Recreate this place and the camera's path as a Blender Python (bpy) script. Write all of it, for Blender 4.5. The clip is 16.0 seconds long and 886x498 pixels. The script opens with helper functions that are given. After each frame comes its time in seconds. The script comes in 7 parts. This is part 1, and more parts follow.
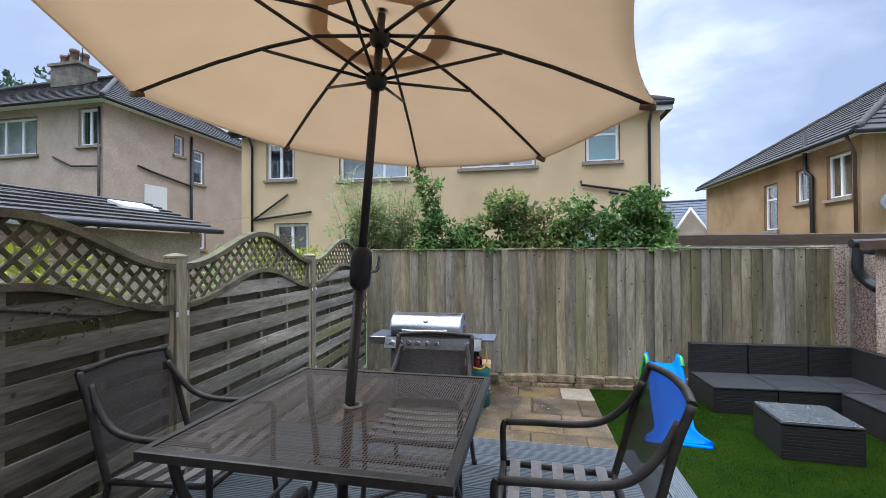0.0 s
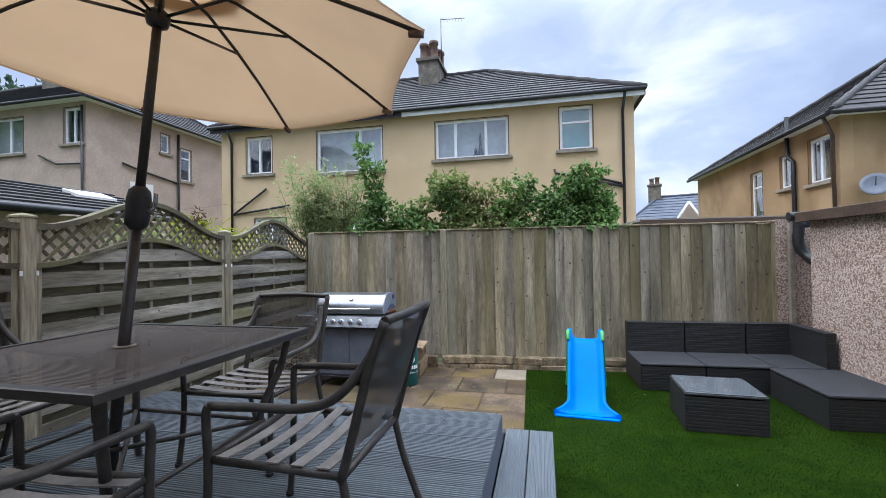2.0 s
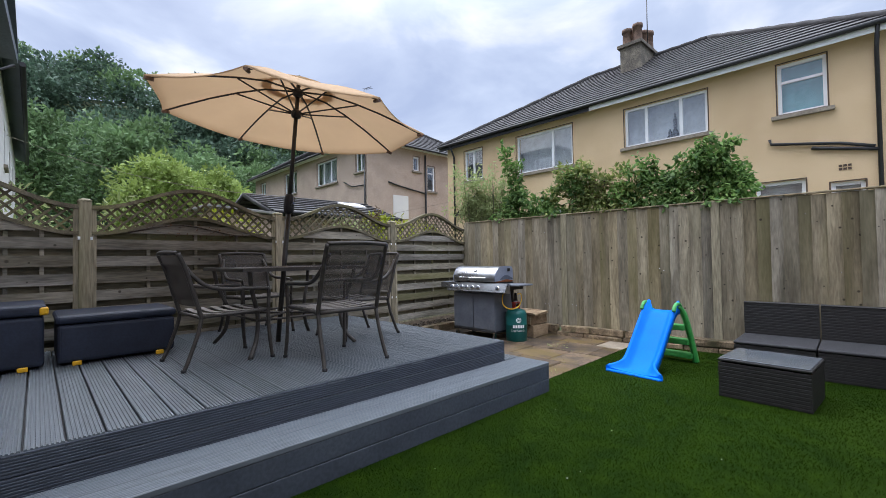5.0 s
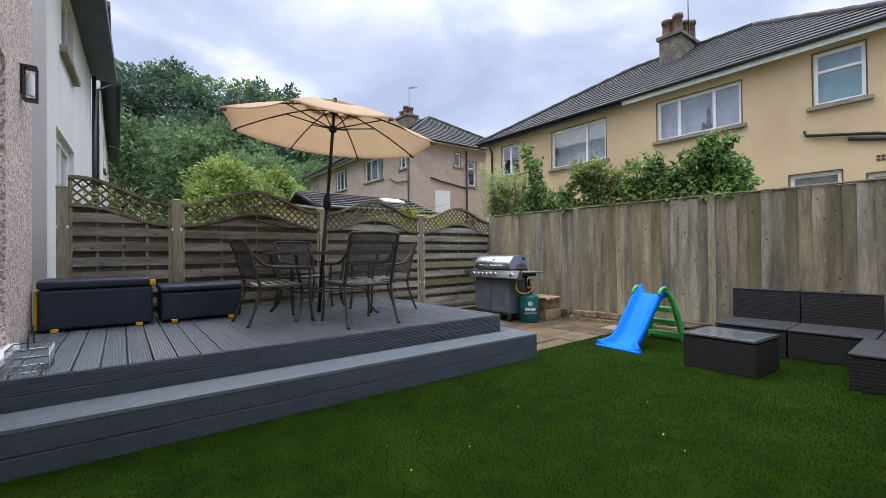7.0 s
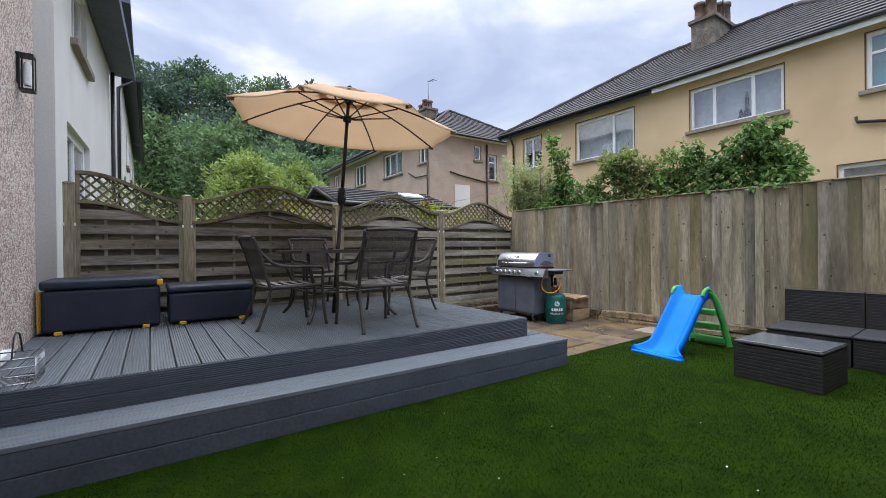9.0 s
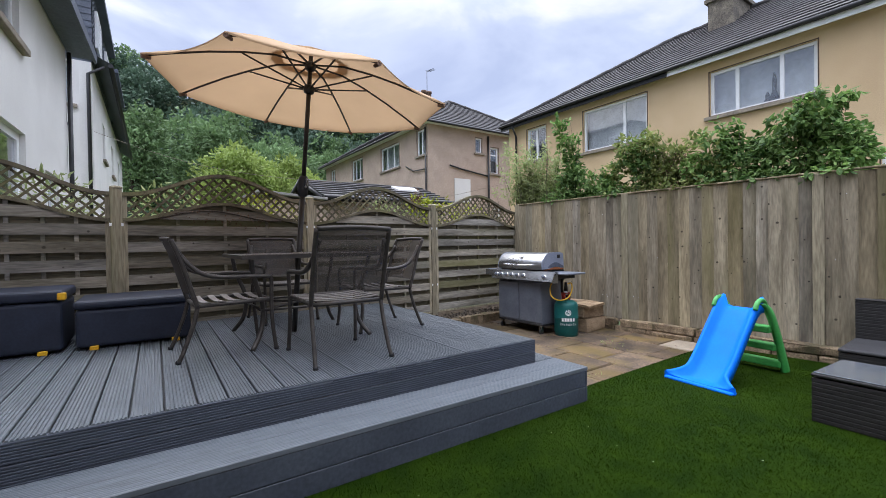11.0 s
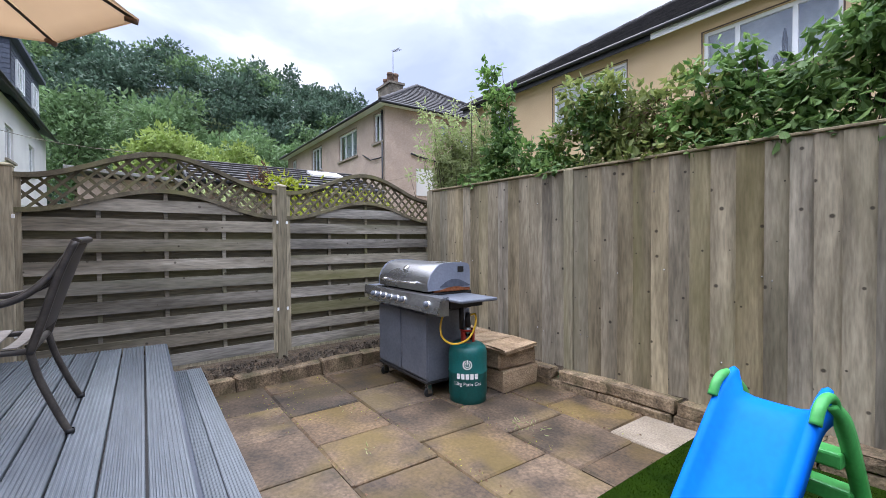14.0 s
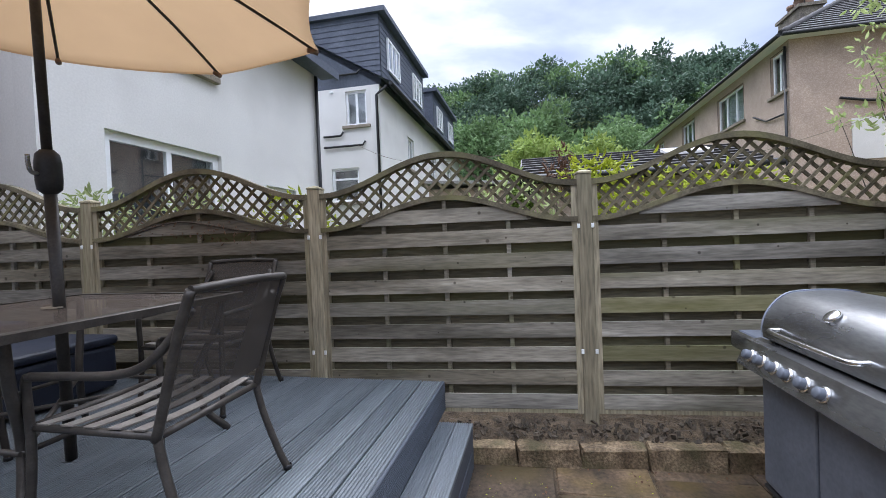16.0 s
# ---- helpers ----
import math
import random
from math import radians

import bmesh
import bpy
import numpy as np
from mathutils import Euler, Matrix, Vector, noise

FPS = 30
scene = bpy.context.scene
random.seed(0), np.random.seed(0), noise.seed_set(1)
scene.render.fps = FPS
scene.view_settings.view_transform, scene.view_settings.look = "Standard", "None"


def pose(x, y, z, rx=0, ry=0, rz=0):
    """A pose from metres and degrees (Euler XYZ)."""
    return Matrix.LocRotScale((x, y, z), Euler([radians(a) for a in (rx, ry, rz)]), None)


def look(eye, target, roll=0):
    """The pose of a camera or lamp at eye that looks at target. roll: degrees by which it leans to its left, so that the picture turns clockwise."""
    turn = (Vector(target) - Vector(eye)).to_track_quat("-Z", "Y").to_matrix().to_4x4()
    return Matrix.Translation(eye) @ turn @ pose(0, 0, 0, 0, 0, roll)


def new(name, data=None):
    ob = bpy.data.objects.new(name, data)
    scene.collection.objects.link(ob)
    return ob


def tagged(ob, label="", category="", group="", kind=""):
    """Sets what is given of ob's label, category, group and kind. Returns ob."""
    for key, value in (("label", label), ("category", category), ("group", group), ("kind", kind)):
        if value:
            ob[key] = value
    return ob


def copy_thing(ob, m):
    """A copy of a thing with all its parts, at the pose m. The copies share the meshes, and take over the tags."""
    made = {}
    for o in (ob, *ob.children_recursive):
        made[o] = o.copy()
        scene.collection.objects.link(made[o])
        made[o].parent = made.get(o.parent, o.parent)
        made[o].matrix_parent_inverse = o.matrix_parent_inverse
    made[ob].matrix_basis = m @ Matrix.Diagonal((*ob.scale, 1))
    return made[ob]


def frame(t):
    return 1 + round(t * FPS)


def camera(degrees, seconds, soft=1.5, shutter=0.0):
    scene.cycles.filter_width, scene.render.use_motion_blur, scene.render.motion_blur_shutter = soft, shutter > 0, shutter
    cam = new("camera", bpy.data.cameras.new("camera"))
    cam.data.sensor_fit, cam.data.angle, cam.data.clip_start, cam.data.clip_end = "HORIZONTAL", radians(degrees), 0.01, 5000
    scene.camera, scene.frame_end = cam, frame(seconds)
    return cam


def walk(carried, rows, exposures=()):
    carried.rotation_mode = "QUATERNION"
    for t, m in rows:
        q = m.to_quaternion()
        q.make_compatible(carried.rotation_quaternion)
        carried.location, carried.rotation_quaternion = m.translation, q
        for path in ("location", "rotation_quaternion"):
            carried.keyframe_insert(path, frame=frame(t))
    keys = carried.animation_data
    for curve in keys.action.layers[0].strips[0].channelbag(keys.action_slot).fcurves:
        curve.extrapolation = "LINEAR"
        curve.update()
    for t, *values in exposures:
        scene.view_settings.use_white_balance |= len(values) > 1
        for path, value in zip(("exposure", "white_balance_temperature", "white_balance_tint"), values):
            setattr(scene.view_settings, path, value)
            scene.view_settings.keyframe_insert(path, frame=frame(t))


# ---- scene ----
cam = camera(92.2, 16.0, soft=0.55)
PATH = [
    (0, (0.214, 0.593, 1.933), (-0.046, 2.576, 1.957), -0.3),
    (0.5, (0.343, 0.711, 1.907), (0.071, 2.692, 1.929), -0.5),
    (1, (0.585, 0.701, 1.871), (0.303, 2.681, 1.892), -0.6),
    (1.5, (0.916, 0.716, 1.846), (0.623, 2.695, 1.87), -0.7),
    (2, (1.263, 0.804, 1.627), (0.956, 2.78, 1.656), -0.9),
    (2.5, (1.668, 0.84, 1.419), (1.249, 2.795, 1.451), -0.8),
    (3, (2.122, 0.89, 1.377), (1.542, 2.804, 1.411), -0.9),
    (3.5, (2.547, 0.869, 1.376), (1.711, 2.686, 1.414), -0.9),
    (4, (2.902, 0.748, 1.345), (1.773, 2.398, 1.387), -0.9),
    (4.5, (3.216, 0.553, 1.302), (1.986, 2.129, 1.34), -0.9),
    (4.7, (3.365, 0.484, 1.299), (2.084, 2.019, 1.342), -1.0),
    (6.8, (4.436, 0.115, 1.215), (2.962, 1.467, 1.232), -0.3),
    (7, (4.515, 0.102, 1.211), (3.013, 1.423, 1.23), -0.6),
    (7.5, (4.56, 0.071, 1.212), (3.018, 1.345, 1.227), -0.6),
    (8, (4.492, 0.096, 1.225), (2.936, 1.353, 1.233), -0.7),
    (8.5, (4.357, 0.185, 1.231), (2.8, 1.44, 1.233), -0.6),
    (10.8, (3.649, 0.973, 1.303), (2.072, 2.203, 1.283), -1.3),
    (11, (3.551, 1.059, 1.302), (1.983, 2.3, 1.279), -0.9),
    (11.5, (3.427, 1.413, 1.325), (1.894, 2.696, 1.299), -0.6),
    (12, (3.358, 1.863, 1.334), (1.851, 3.179, 1.304), -0.5),
    (12.5, (3.188, 2.322, 1.32), (1.687, 3.643, 1.289), -0.2),
    (13, (3.012, 2.771, 1.37), (1.515, 4.097, 1.334), -0.1),
    (13.5, (2.861, 3.234, 1.358), (1.367, 4.564, 1.322), -0.0),
    (14, (2.599, 3.645, 1.345), (1.055, 4.916, 1.31), -0.3),
    (14.5, (2.306, 4.011, 1.382), (0.595, 5.045, 1.346), -0.7),
    (15, (1.97, 4.347, 1.389), (0.092, 5.035, 1.355), -1.2),
    (15.5, (1.612, 4.512, 1.412), (-0.372, 4.765, 1.374), -1.7),
    (16, (1.259, 4.577, 1.478), (-0.721, 4.3, 1.443), -2.3),
]
walk(cam, [(t, look(eye, target, roll)) for t, eye, target, roll in PATH],
     [(0, 0.62, 5980, 10), (2.5, 0.61, 6020, 10), (4.5, 0.50, 6250, 12), (7.5, 0.53, 6430, 13), (11, 0.62, 6380, 15), (13, 0.89, 6230, 17), (14.5, 0.84, 6230, 16), (16, 0.72, 6260, 14)])

# ---- sky and sun ----
world = bpy.data.worlds.new("overcast_sky")
scene.world = world
world.use_nodes = True
wn, wl = world.node_tree.nodes, world.node_tree.links
wn.clear()
w_out = wn.new("ShaderNodeOutputWorld")
w_bg = wn.new("ShaderNodeBackground")
w_sky = wn.new("ShaderNodeTexSky")
w_sky.sky_type, w_sky.sun_disc = "NISHITA", False
w_sky.sun_elevation, w_sky.sun_rotation = radians(48), radians(-70)
w_co = wn.new("ShaderNodeTexCoord")
w_map = wn.new("ShaderNodeMapping")
w_map.inputs["Scale"].default_value = (1.0, 1.0, 2.4)
w_noise = wn.new("ShaderNodeTexNoise")
w_noise.inputs["Scale"].default_value = 2.3
w_noise.inputs["Detail"].default_value = 7.0
w_noise.inputs["Roughness"].default_value = 0.52
w_noise.inputs["Distortion"].default_value = 0.35
w_ramp = wn.new("ShaderNodeValToRGB")
w_ramp.color_ramp.elements[0].position, w_ramp.color_ramp.elements[0].color = 0.36, (0.33, 0.395, 0.55, 1)
w_ramp.color_ramp.elements[1].position, w_ramp.color_ramp.elements[1].color = 0.66, (0.80, 0.82, 0.86, 1)
e = w_ramp.color_ramp.elements.new(0.5)
e.color = (0.45, 0.52, 0.66, 1)
w_scale = wn.new("ShaderNodeVectorMath")
w_scale.operation = "SCALE"
w_scale.inputs["Scale"].default_value = 0.10
w_mix = wn.new("ShaderNodeMix")
w_mix.data_type = "RGBA"
w_mix.inputs["Factor"].default_value = 0.9
wl.new(w_co.outputs["Generated"], w_map.inputs["Vector"])
wl.new(w_map.outputs["Vector"], w_noise.inputs["Vector"])
wl.new(w_noise.outputs["Fac"], w_ramp.inputs["Fac"])
wl.new(w_sky.outputs["Color"], w_scale.inputs[0])
wl.new(w_scale.outputs["Vector"], w_mix.inputs["A"])
wl.new(w_ramp.outputs["Color"], w_mix.inputs["B"])
# thin cloud overhead is brighter than the cloud near the horizon
w_sep = wn.new("ShaderNodeSeparateXYZ")
w_up = wn.new("ShaderNodeMapRange")
w_up.interpolation_type = "SMOOTHSTEP"
w_up.inputs["From Min"].default_value, w_up.inputs["From Max"].default_value = 0.45, 0.90
w_up.inputs["To Min"].default_value, w_up.inputs["To Max"].default_value = 0.0, 1.0
w_zen = wn.new("ShaderNodeMix")
w_zen.data_type = "RGBA"
w_zen.inputs["B"].default_value = (2.8, 3.03, 3.45, 1)
wl.new(w_co.outputs["Generated"], w_sep.inputs[0])
wl.new(w_sep.outputs["Z"], w_up.inputs["Value"])
wl.new(w_up.outputs["Result"], w_zen.inputs["Factor"])
wl.new(w_mix.outputs["Result"], w_zen.inputs["A"])
wl.new(w_zen.outputs["Result"], w_bg.inputs["Color"])
w_bg.inputs["Strength"].default_value = 1.0
wl.new(w_bg.outputs["Background"], w_out.inputs["Surface"])

sun = new("sun", bpy.data.lights.new("sun", "SUN"))
sun.data.energy, sun.data.angle, sun.data.color = 1.1, radians(35), (1.0, 0.97, 0.93)
sun.matrix_world = look((0, 0, 20), (14, 2.0, 1.0))

# ---- materials ----


def shader(name):
    m = bpy.data.materials.new(name)
    m.use_nodes = True
    nt = m.node_tree
    return m, nt, nt.nodes, nt.links, nt.nodes["Principled BSDF"]


def surface(name, a, b, scale=6.0, rough=0.8, stretch=(1, 1, 1), fine=60.0, fine_amount=0.25, bump=0.15, dist=0.004,
            stain=None, stain_scale=1.2, stain_at=0.55, stain_amount=0.6, vary=0.0, metallic=0.0, spec=0.4, island=False, rough_var=0.1, knots=0.0, tone=0.0):
    """Two colours mixed by a broad noise, darkened by a fine grain, with stains, relief and variation from piece to piece."""
    m, nt, n, l, p = shader(name)
    co = n.new("ShaderNodeTexCoord")
    mp = n.new("ShaderNodeMapping")
    mp.inputs["Scale"].default_value = stretch
    l.new(co.outputs["Object"], mp.inputs["Vector"])
    info = n.new("ShaderNodeObjectInfo")
    vec = mp.outputs["Vector"]
    if vary or island:
        off = n.new("ShaderNodeVectorMath")
        off.operation = "ADD"
        mul = n.new("ShaderNodeMath")
        mul.operation = "MULTIPLY"
        mul.inputs[1].default_value = 37.0
        l.new(info.outputs["Random"], mul.inputs[0])
        l.new(vec, off.inputs[0])
        l.new(mul.outputs[0], off.inputs[1])
        vec = off.outputs["Vector"]
    broad = n.new("ShaderNodeTexNoise")
    broad.inputs["Scale"].default_value, broad.inputs["Detail"].default_value = scale, 5.0
    l.new(vec, broad.inputs["Vector"])
    grain = n.new("ShaderNodeTexNoise")
    grain.inputs["Scale"].default_value, grain.inputs["Detail"].default_value = fine, 3.0
    l.new(vec, grain.inputs["Vector"])
    ramp = n.new("ShaderNodeValToRGB")
    ramp.color_ramp.elements[0].position, ramp.color_ramp.elements[0].color = 0.35, (*a, 1)
    ramp.color_ramp.elements[1].position, ramp.color_ramp.elements[1].color = 0.68, (*b, 1)
    l.new(broad.outputs["Fac"], ramp.inputs["Fac"])
    g = n.new("ShaderNodeMapRange")
    g.inputs["From Min"].default_value, g.inputs["From Max"].default_value = 0.3, 0.7
    g.inputs["To Min"].default_value, g.inputs["To Max"].default_value = 1 - fine_amount, 1 + fine_amount
    l.new(grain.outputs["Fac"], g.inputs["Value"])
    hsv = n.new("ShaderNodeHueSaturation")
    l.new(ramp.outputs["Color"], hsv.inputs["Color"])
    l.new(g.outputs["Result"], hsv.inputs["Value"])
    color = hsv.outputs["Color"]
    if stain:
        sn = n.new("ShaderNodeTexNoise")
        sn.inputs["Scale"].default_value, sn.inputs["Detail"].default_value = stain_scale, 6.0
        l.new(vec if vary else co.outputs["Object"], sn.inputs["Vector"])
        sr = n.new("ShaderNodeMapRange")
        sr.inputs["From Min"].default_value, sr.inputs["From Max"].default_value = stain_at, stain_at + 0.16
        sr.inputs["To Max"].default_value = stain_amount
        l.new(sn.outputs["Fac"], sr.inputs["Value"])
        mx = n.new("ShaderNodeMix")
        mx.data_type = "RGBA"
        l.new(sr.outputs["Result"], mx.inputs["Factor"])
        l.new(color, mx.inputs["A"])
        mx.inputs["B"].default_value = (*stain, 1)
        color = mx.outputs["Result"]
    if knots:
        # dark knots scattered over the wood's face, each of its own size
        sx = n.new("ShaderNodeSeparateXYZ")
        l.new(co.outputs["Object"], sx.inputs[0])
        cx = n.new("ShaderNodeCombineXYZ")
        ka = n.new("ShaderNodeMath")
        ka.operation = "MULTIPLY_ADD"
        ka.inputs[1].default_value = 53.0
        l.new(info.outputs["Random"], ka.inputs[0])
        l.new(sx.outputs["X"], ka.inputs[2])
        l.new(ka.outputs[0], cx.inputs["X"])
        l.new(sx.outputs["Z"], cx.inputs["Y"])
        vo = n.new("ShaderNodeTexVoronoi")
        vo.voronoi_dimensions = "2D"
        vo.inputs["Scale"].default_value = 3.4
        l.new(cx.outputs[0], vo.inputs["Vector"])
        vc = n.new("ShaderNodeSeparateColor")
        l.new(vo.outputs["Color"], vc.inputs["Color"])
        kr = n.new("ShaderNodeMath")
        kr.operation = "MULTIPLY_ADD"
        kr.inputs[1].default_value, kr.inputs[2].default_value = 0.050, 0.014
        l.new(vc.outputs["Red"], kr.inputs[0])
        kd = n.new("ShaderNodeMapRange")
        kc = n.new("ShaderNodeMath")
        kc.operation = "MULTIPLY"
        kc.inputs[1].default_value = 0.5
        l.new(kr.outputs[0], kc.inputs[0])
        l.new(kc.outputs[0], kd.inputs["From Min"])
        kd.inputs["To Min"].default_value, kd.inputs["To Max"].default_value = knots, 0.0
        l.new(kr.outputs[0], kd.inputs["From Max"])
        l.new(vo.outputs["Distance"], kd.inputs["Value"])
        km = n.new("ShaderNodeMix")
        km.data_type = "RGBA"
        l.new(kd.outputs["Result"], km.inputs["Factor"])
        l.new(color, km.inputs["A"])
        km.inputs["B"].default_value = (0.03, 0.022, 0.013, 1)
        color = km.outputs["Result"]
    if vary or island:
        src = info.outputs["Random"]
        if island:
            geo = n.new("ShaderNodeNewGeometry")
            src = geo.outputs["Random Per Island"]
        vr = n.new("ShaderNodeMapRange")
        vr.inputs["To Min"].default_value, vr.inputs["To Max"].default_value = 1 - (vary or 0.3), 1 + (vary or 0.3)
        l.new(src, vr.inputs["Value"])
        h2 = n.new("ShaderNodeHueSaturation")
        l.new(color, h2.inputs["Color"])
        l.new(vr.outputs["Result"], h2.inputs["Value"])
        if tone:
            # some pieces have gone grey, others keep their warmth
            tm = n.new("ShaderNodeMath")
            tm.operation = "PINGPONG"
            tm.inputs[1].default_value = 0.13
            l.new(src, tm.inputs[0])
            tr = n.new("ShaderNodeMapRange")
            tr.inputs["From Max"].default_value = 0.13
            tr.inputs["To Min"].default_value, tr.inputs["To Max"].default_value = 1 - tone, 1 + tone * 0.5
            l.new(tm.outputs[0], tr.inputs["Value"])
            l.new(tr.outputs["Result"], h2.inputs["Saturation"])
        color = h2.outputs["Color"]
    l.new(color, p.inputs["Base Color"])
    p.inputs["Roughness"].default_value = rough
    p.inputs["Metallic"].default_value = metallic
    p.inputs["Specular IOR Level"].default_value = spec
    if rough_var:
        rr = n.new("ShaderNodeMapRange")
        rr.inputs["To Min"].default_value, rr.inputs["To Max"].default_value = max(0.02, rough - rough_var), min(1, rough + rough_var)
        l.new(broad.outputs["Fac"], rr.inputs["Value"])
        l.new(rr.outputs["Result"], p.inputs["Roughness"])
    if bump:
        bp = n.new("ShaderNodeBump")
        bp.inputs["Strength"].default_value, bp.inputs["Distance"].default_value = bump, dist
        l.new(grain.outputs["Fac"], bp.inputs["Height"])
        l.new(bp.outputs["Normal"], p.inputs["Normal"])
    return m


def pebbledash(name, cols, scale=70.0, bump=0.8):
    """Small stones thrown into render, each cell its own colour."""
    m, nt, n, l, p = shader(name)
    co = n.new("ShaderNodeTexCoord")
    v = n.new("ShaderNodeTexVoronoi")
    v.inputs["Scale"].default_value = scale
    l.new(co.outputs["Object"], v.inputs["Vector"])
    ramp = n.new("ShaderNodeValToRGB")
    ramp.color_ramp.interpolation = "CONSTANT"
    for i, c in enumerate(cols):
        k = ramp.color_ramp.elements[i] if i < 2 else ramp.color_ramp.elements.new(0.5)
        k.position, k.color = i / len(cols), (*c, 1)
    sep = n.new("ShaderNodeSeparateColor")
    l.new(v.outputs["Color"], sep.inputs["Color"])
    l.new(sep.outputs["Red"], ramp.inputs["Fac"])
    no = n.new("ShaderNodeTexNoise")
    no.inputs["Scale"].default_value, no.inputs["Detail"].default_value = 1.3, 5.0
    l.new(co.outputs["Object"], no.inputs["Vector"])
    mr = n.new("ShaderNodeMapRange")
    mr.inputs["To Min"].default_value, mr.inputs["To Max"].default_value = 0.7, 1.3
    l.new(no.outputs["Fac"], mr.inputs["Value"])
    h = n.new("ShaderNodeHueSaturation")
    l.new(ramp.outputs["Color"], h.inputs["Color"])
    l.new(mr.outputs["Result"], h.inputs["Value"])
    l.new(h.outputs["Color"], p.inputs["Base Color"])
    p.inputs["Roughness"].default_value = 0.85
    bp = n.new("ShaderNodeBump")
    bp.invert = True
    bp.inputs["Strength"].default_value, bp.inputs["Distance"].default_value = bump, 0.008
    l.new(v.outputs["Distance"], bp.inputs["Height"])
    l.new(bp.outputs["Normal"], p.inputs["Normal"])
    return m


def leafy(name, a, b, light=0.25, spec=0.22):
    """Leaves: colour differs leaf by leaf, and some light shines through."""
    m, nt, n, l, p = shader(name)
    geo = n.new("ShaderNodeNewGeometry")
    ramp = n.new("ShaderNodeValToRGB")
    ramp.color_ramp.elements[0].color, ramp.color_ramp.elements[1].color = (*a, 1), (*b, 1)
    l.new(geo.outputs["Random Per Island"], ramp.inputs["Fac"])
    co = n.new("ShaderNodeTexCoord")
    no = n.new("ShaderNodeTexNoise")
    no.inputs["Scale"].default_value = 0.6
    l.new(co.outputs["Object"], no.inputs["Vector"])
    mr = n.new("ShaderNodeMapRange")
    mr.inputs["From Min"].default_value, mr.inputs["From Max"].default_value = 0.3, 0.7
    mr.inputs["To Min"].default_value, mr.inputs["To Max"].default_value = 0.65, 1.35
    l.new(no.outputs["Fac"], mr.inputs["Value"])
    h = n.new("ShaderNodeHueSaturation")
    l.new(ramp.outputs["Color"], h.inputs["Color"])
    l.new(mr.outputs["Result"], h.inputs["Value"])
    l.new(h.outputs["Color"], p.inputs["Base Color"])
    p.inputs["Roughness"].default_value = 0.62
    p.inputs["Specular IOR Level"].default_value = spec
    tr = n.new("ShaderNodeBsdfTranslucent")
    l.new(h.outputs["Color"], tr.inputs["Color"])
    mx = n.new("ShaderNodeMixShader")
    mx.inputs["Fac"].default_value = light
    out = n["Material Output"]
    l.new(p.outputs["BSDF"], mx.inputs[1])
    l.new(tr.outputs["BSDF"], mx.inputs[2])
    l.new(mx.outputs["Shader"], out.inputs["Surface"])
    return m


def sheer(name, color, clear, rough=0.6, cell=0.0):
    """A woven or perforated sheet through which part of the view shows."""
    m, nt, n, l, p = shader(name)
    p.inputs["Base Color"].default_value = (*color, 1)
    p.inputs["Roughness"].default_value = rough
    tr = n.new("ShaderNodeBsdfTransparent")
    mx = n.new("ShaderNodeMixShader")
    mx.inputs["Fac"].default_value = clear
    if cell:
        co = n.new("ShaderNodeTexCoord")
        v = n.new("ShaderNodeTexVoronoi")
        v.inputs["Scale"].default_value = 1 / cell
        v.inputs["Randomness"].default_value = 0.0
        v.voronoi_dimensions = "2D"
        l.new(co.outputs["Object"], v.inputs["Vector"])
        lt = n.new("ShaderNodeMath")
        lt.operation = "LESS_THAN"
        lt.inputs[1].default_value = clear
        l.new(v.outputs["Distance"], lt.inputs[0])
        l.new(lt.outputs[0], mx.inputs["Fac"])
    l.new(p.outputs["BSDF"], mx.inputs[1])
    l.new(tr.outputs["BSDF"], mx.inputs[2])
    l.new(mx.outputs["Shader"], n["Material Output"].inputs["Surface"])
    return m


def fabric_through(name, color, share):
    m, nt, n, l, p = shader(name)
    co = n.new("ShaderNodeTexCoord")
    no = n.new("ShaderNodeTexNoise")
    no.inputs["Scale"].default_value, no.inputs["Detail"].default_value = 2.5, 5.0
    l.new(co.outputs["Object"], no.inputs["Vector"])
    mr = n.new("ShaderNodeMapRange")
    mr.inputs["To Min"].default_value, mr.inputs["To Max"].default_value = 0.88, 1.1
    l.new(no.outputs["Fac"], mr.inputs["Value"])
    h = n.new("ShaderNodeHueSaturation")
    h.inputs["Color"].default_value = (*color, 1)
    l.new(mr.outputs["Result"], h.inputs["Value"])
    l.new(h.outputs["Color"], p.inputs["Base Color"])
    p.inputs["Roughness"].default_value = 0.9
    tr = n.new("ShaderNodeBsdfTranslucent")
    l.new(h.outputs["Color"], tr.inputs["Color"])
    mx = n.new("ShaderNodeMixShader")
    mx.inputs["Fac"].default_value = share
    l.new(p.outputs["BSDF"], mx.inputs[1])
    l.new(tr.outputs["BSDF"], mx.inputs[2])
    l.new(mx.outputs["Shader"], n["Material Output"].inputs["Surface"])
    return m


def glass_like(name, tint=(0.9, 0.95, 0.97), ior=1.9):
    m, nt, n, l, p = shader(name)
    p.inputs["Base Color"].default_value = (*tint, 1)
    p.inputs["Roughness"].default_value = 0.02
    p.inputs["IOR"].default_value = ior
    p.inputs["Transmission Weight"].default_value = 1.0
    return m


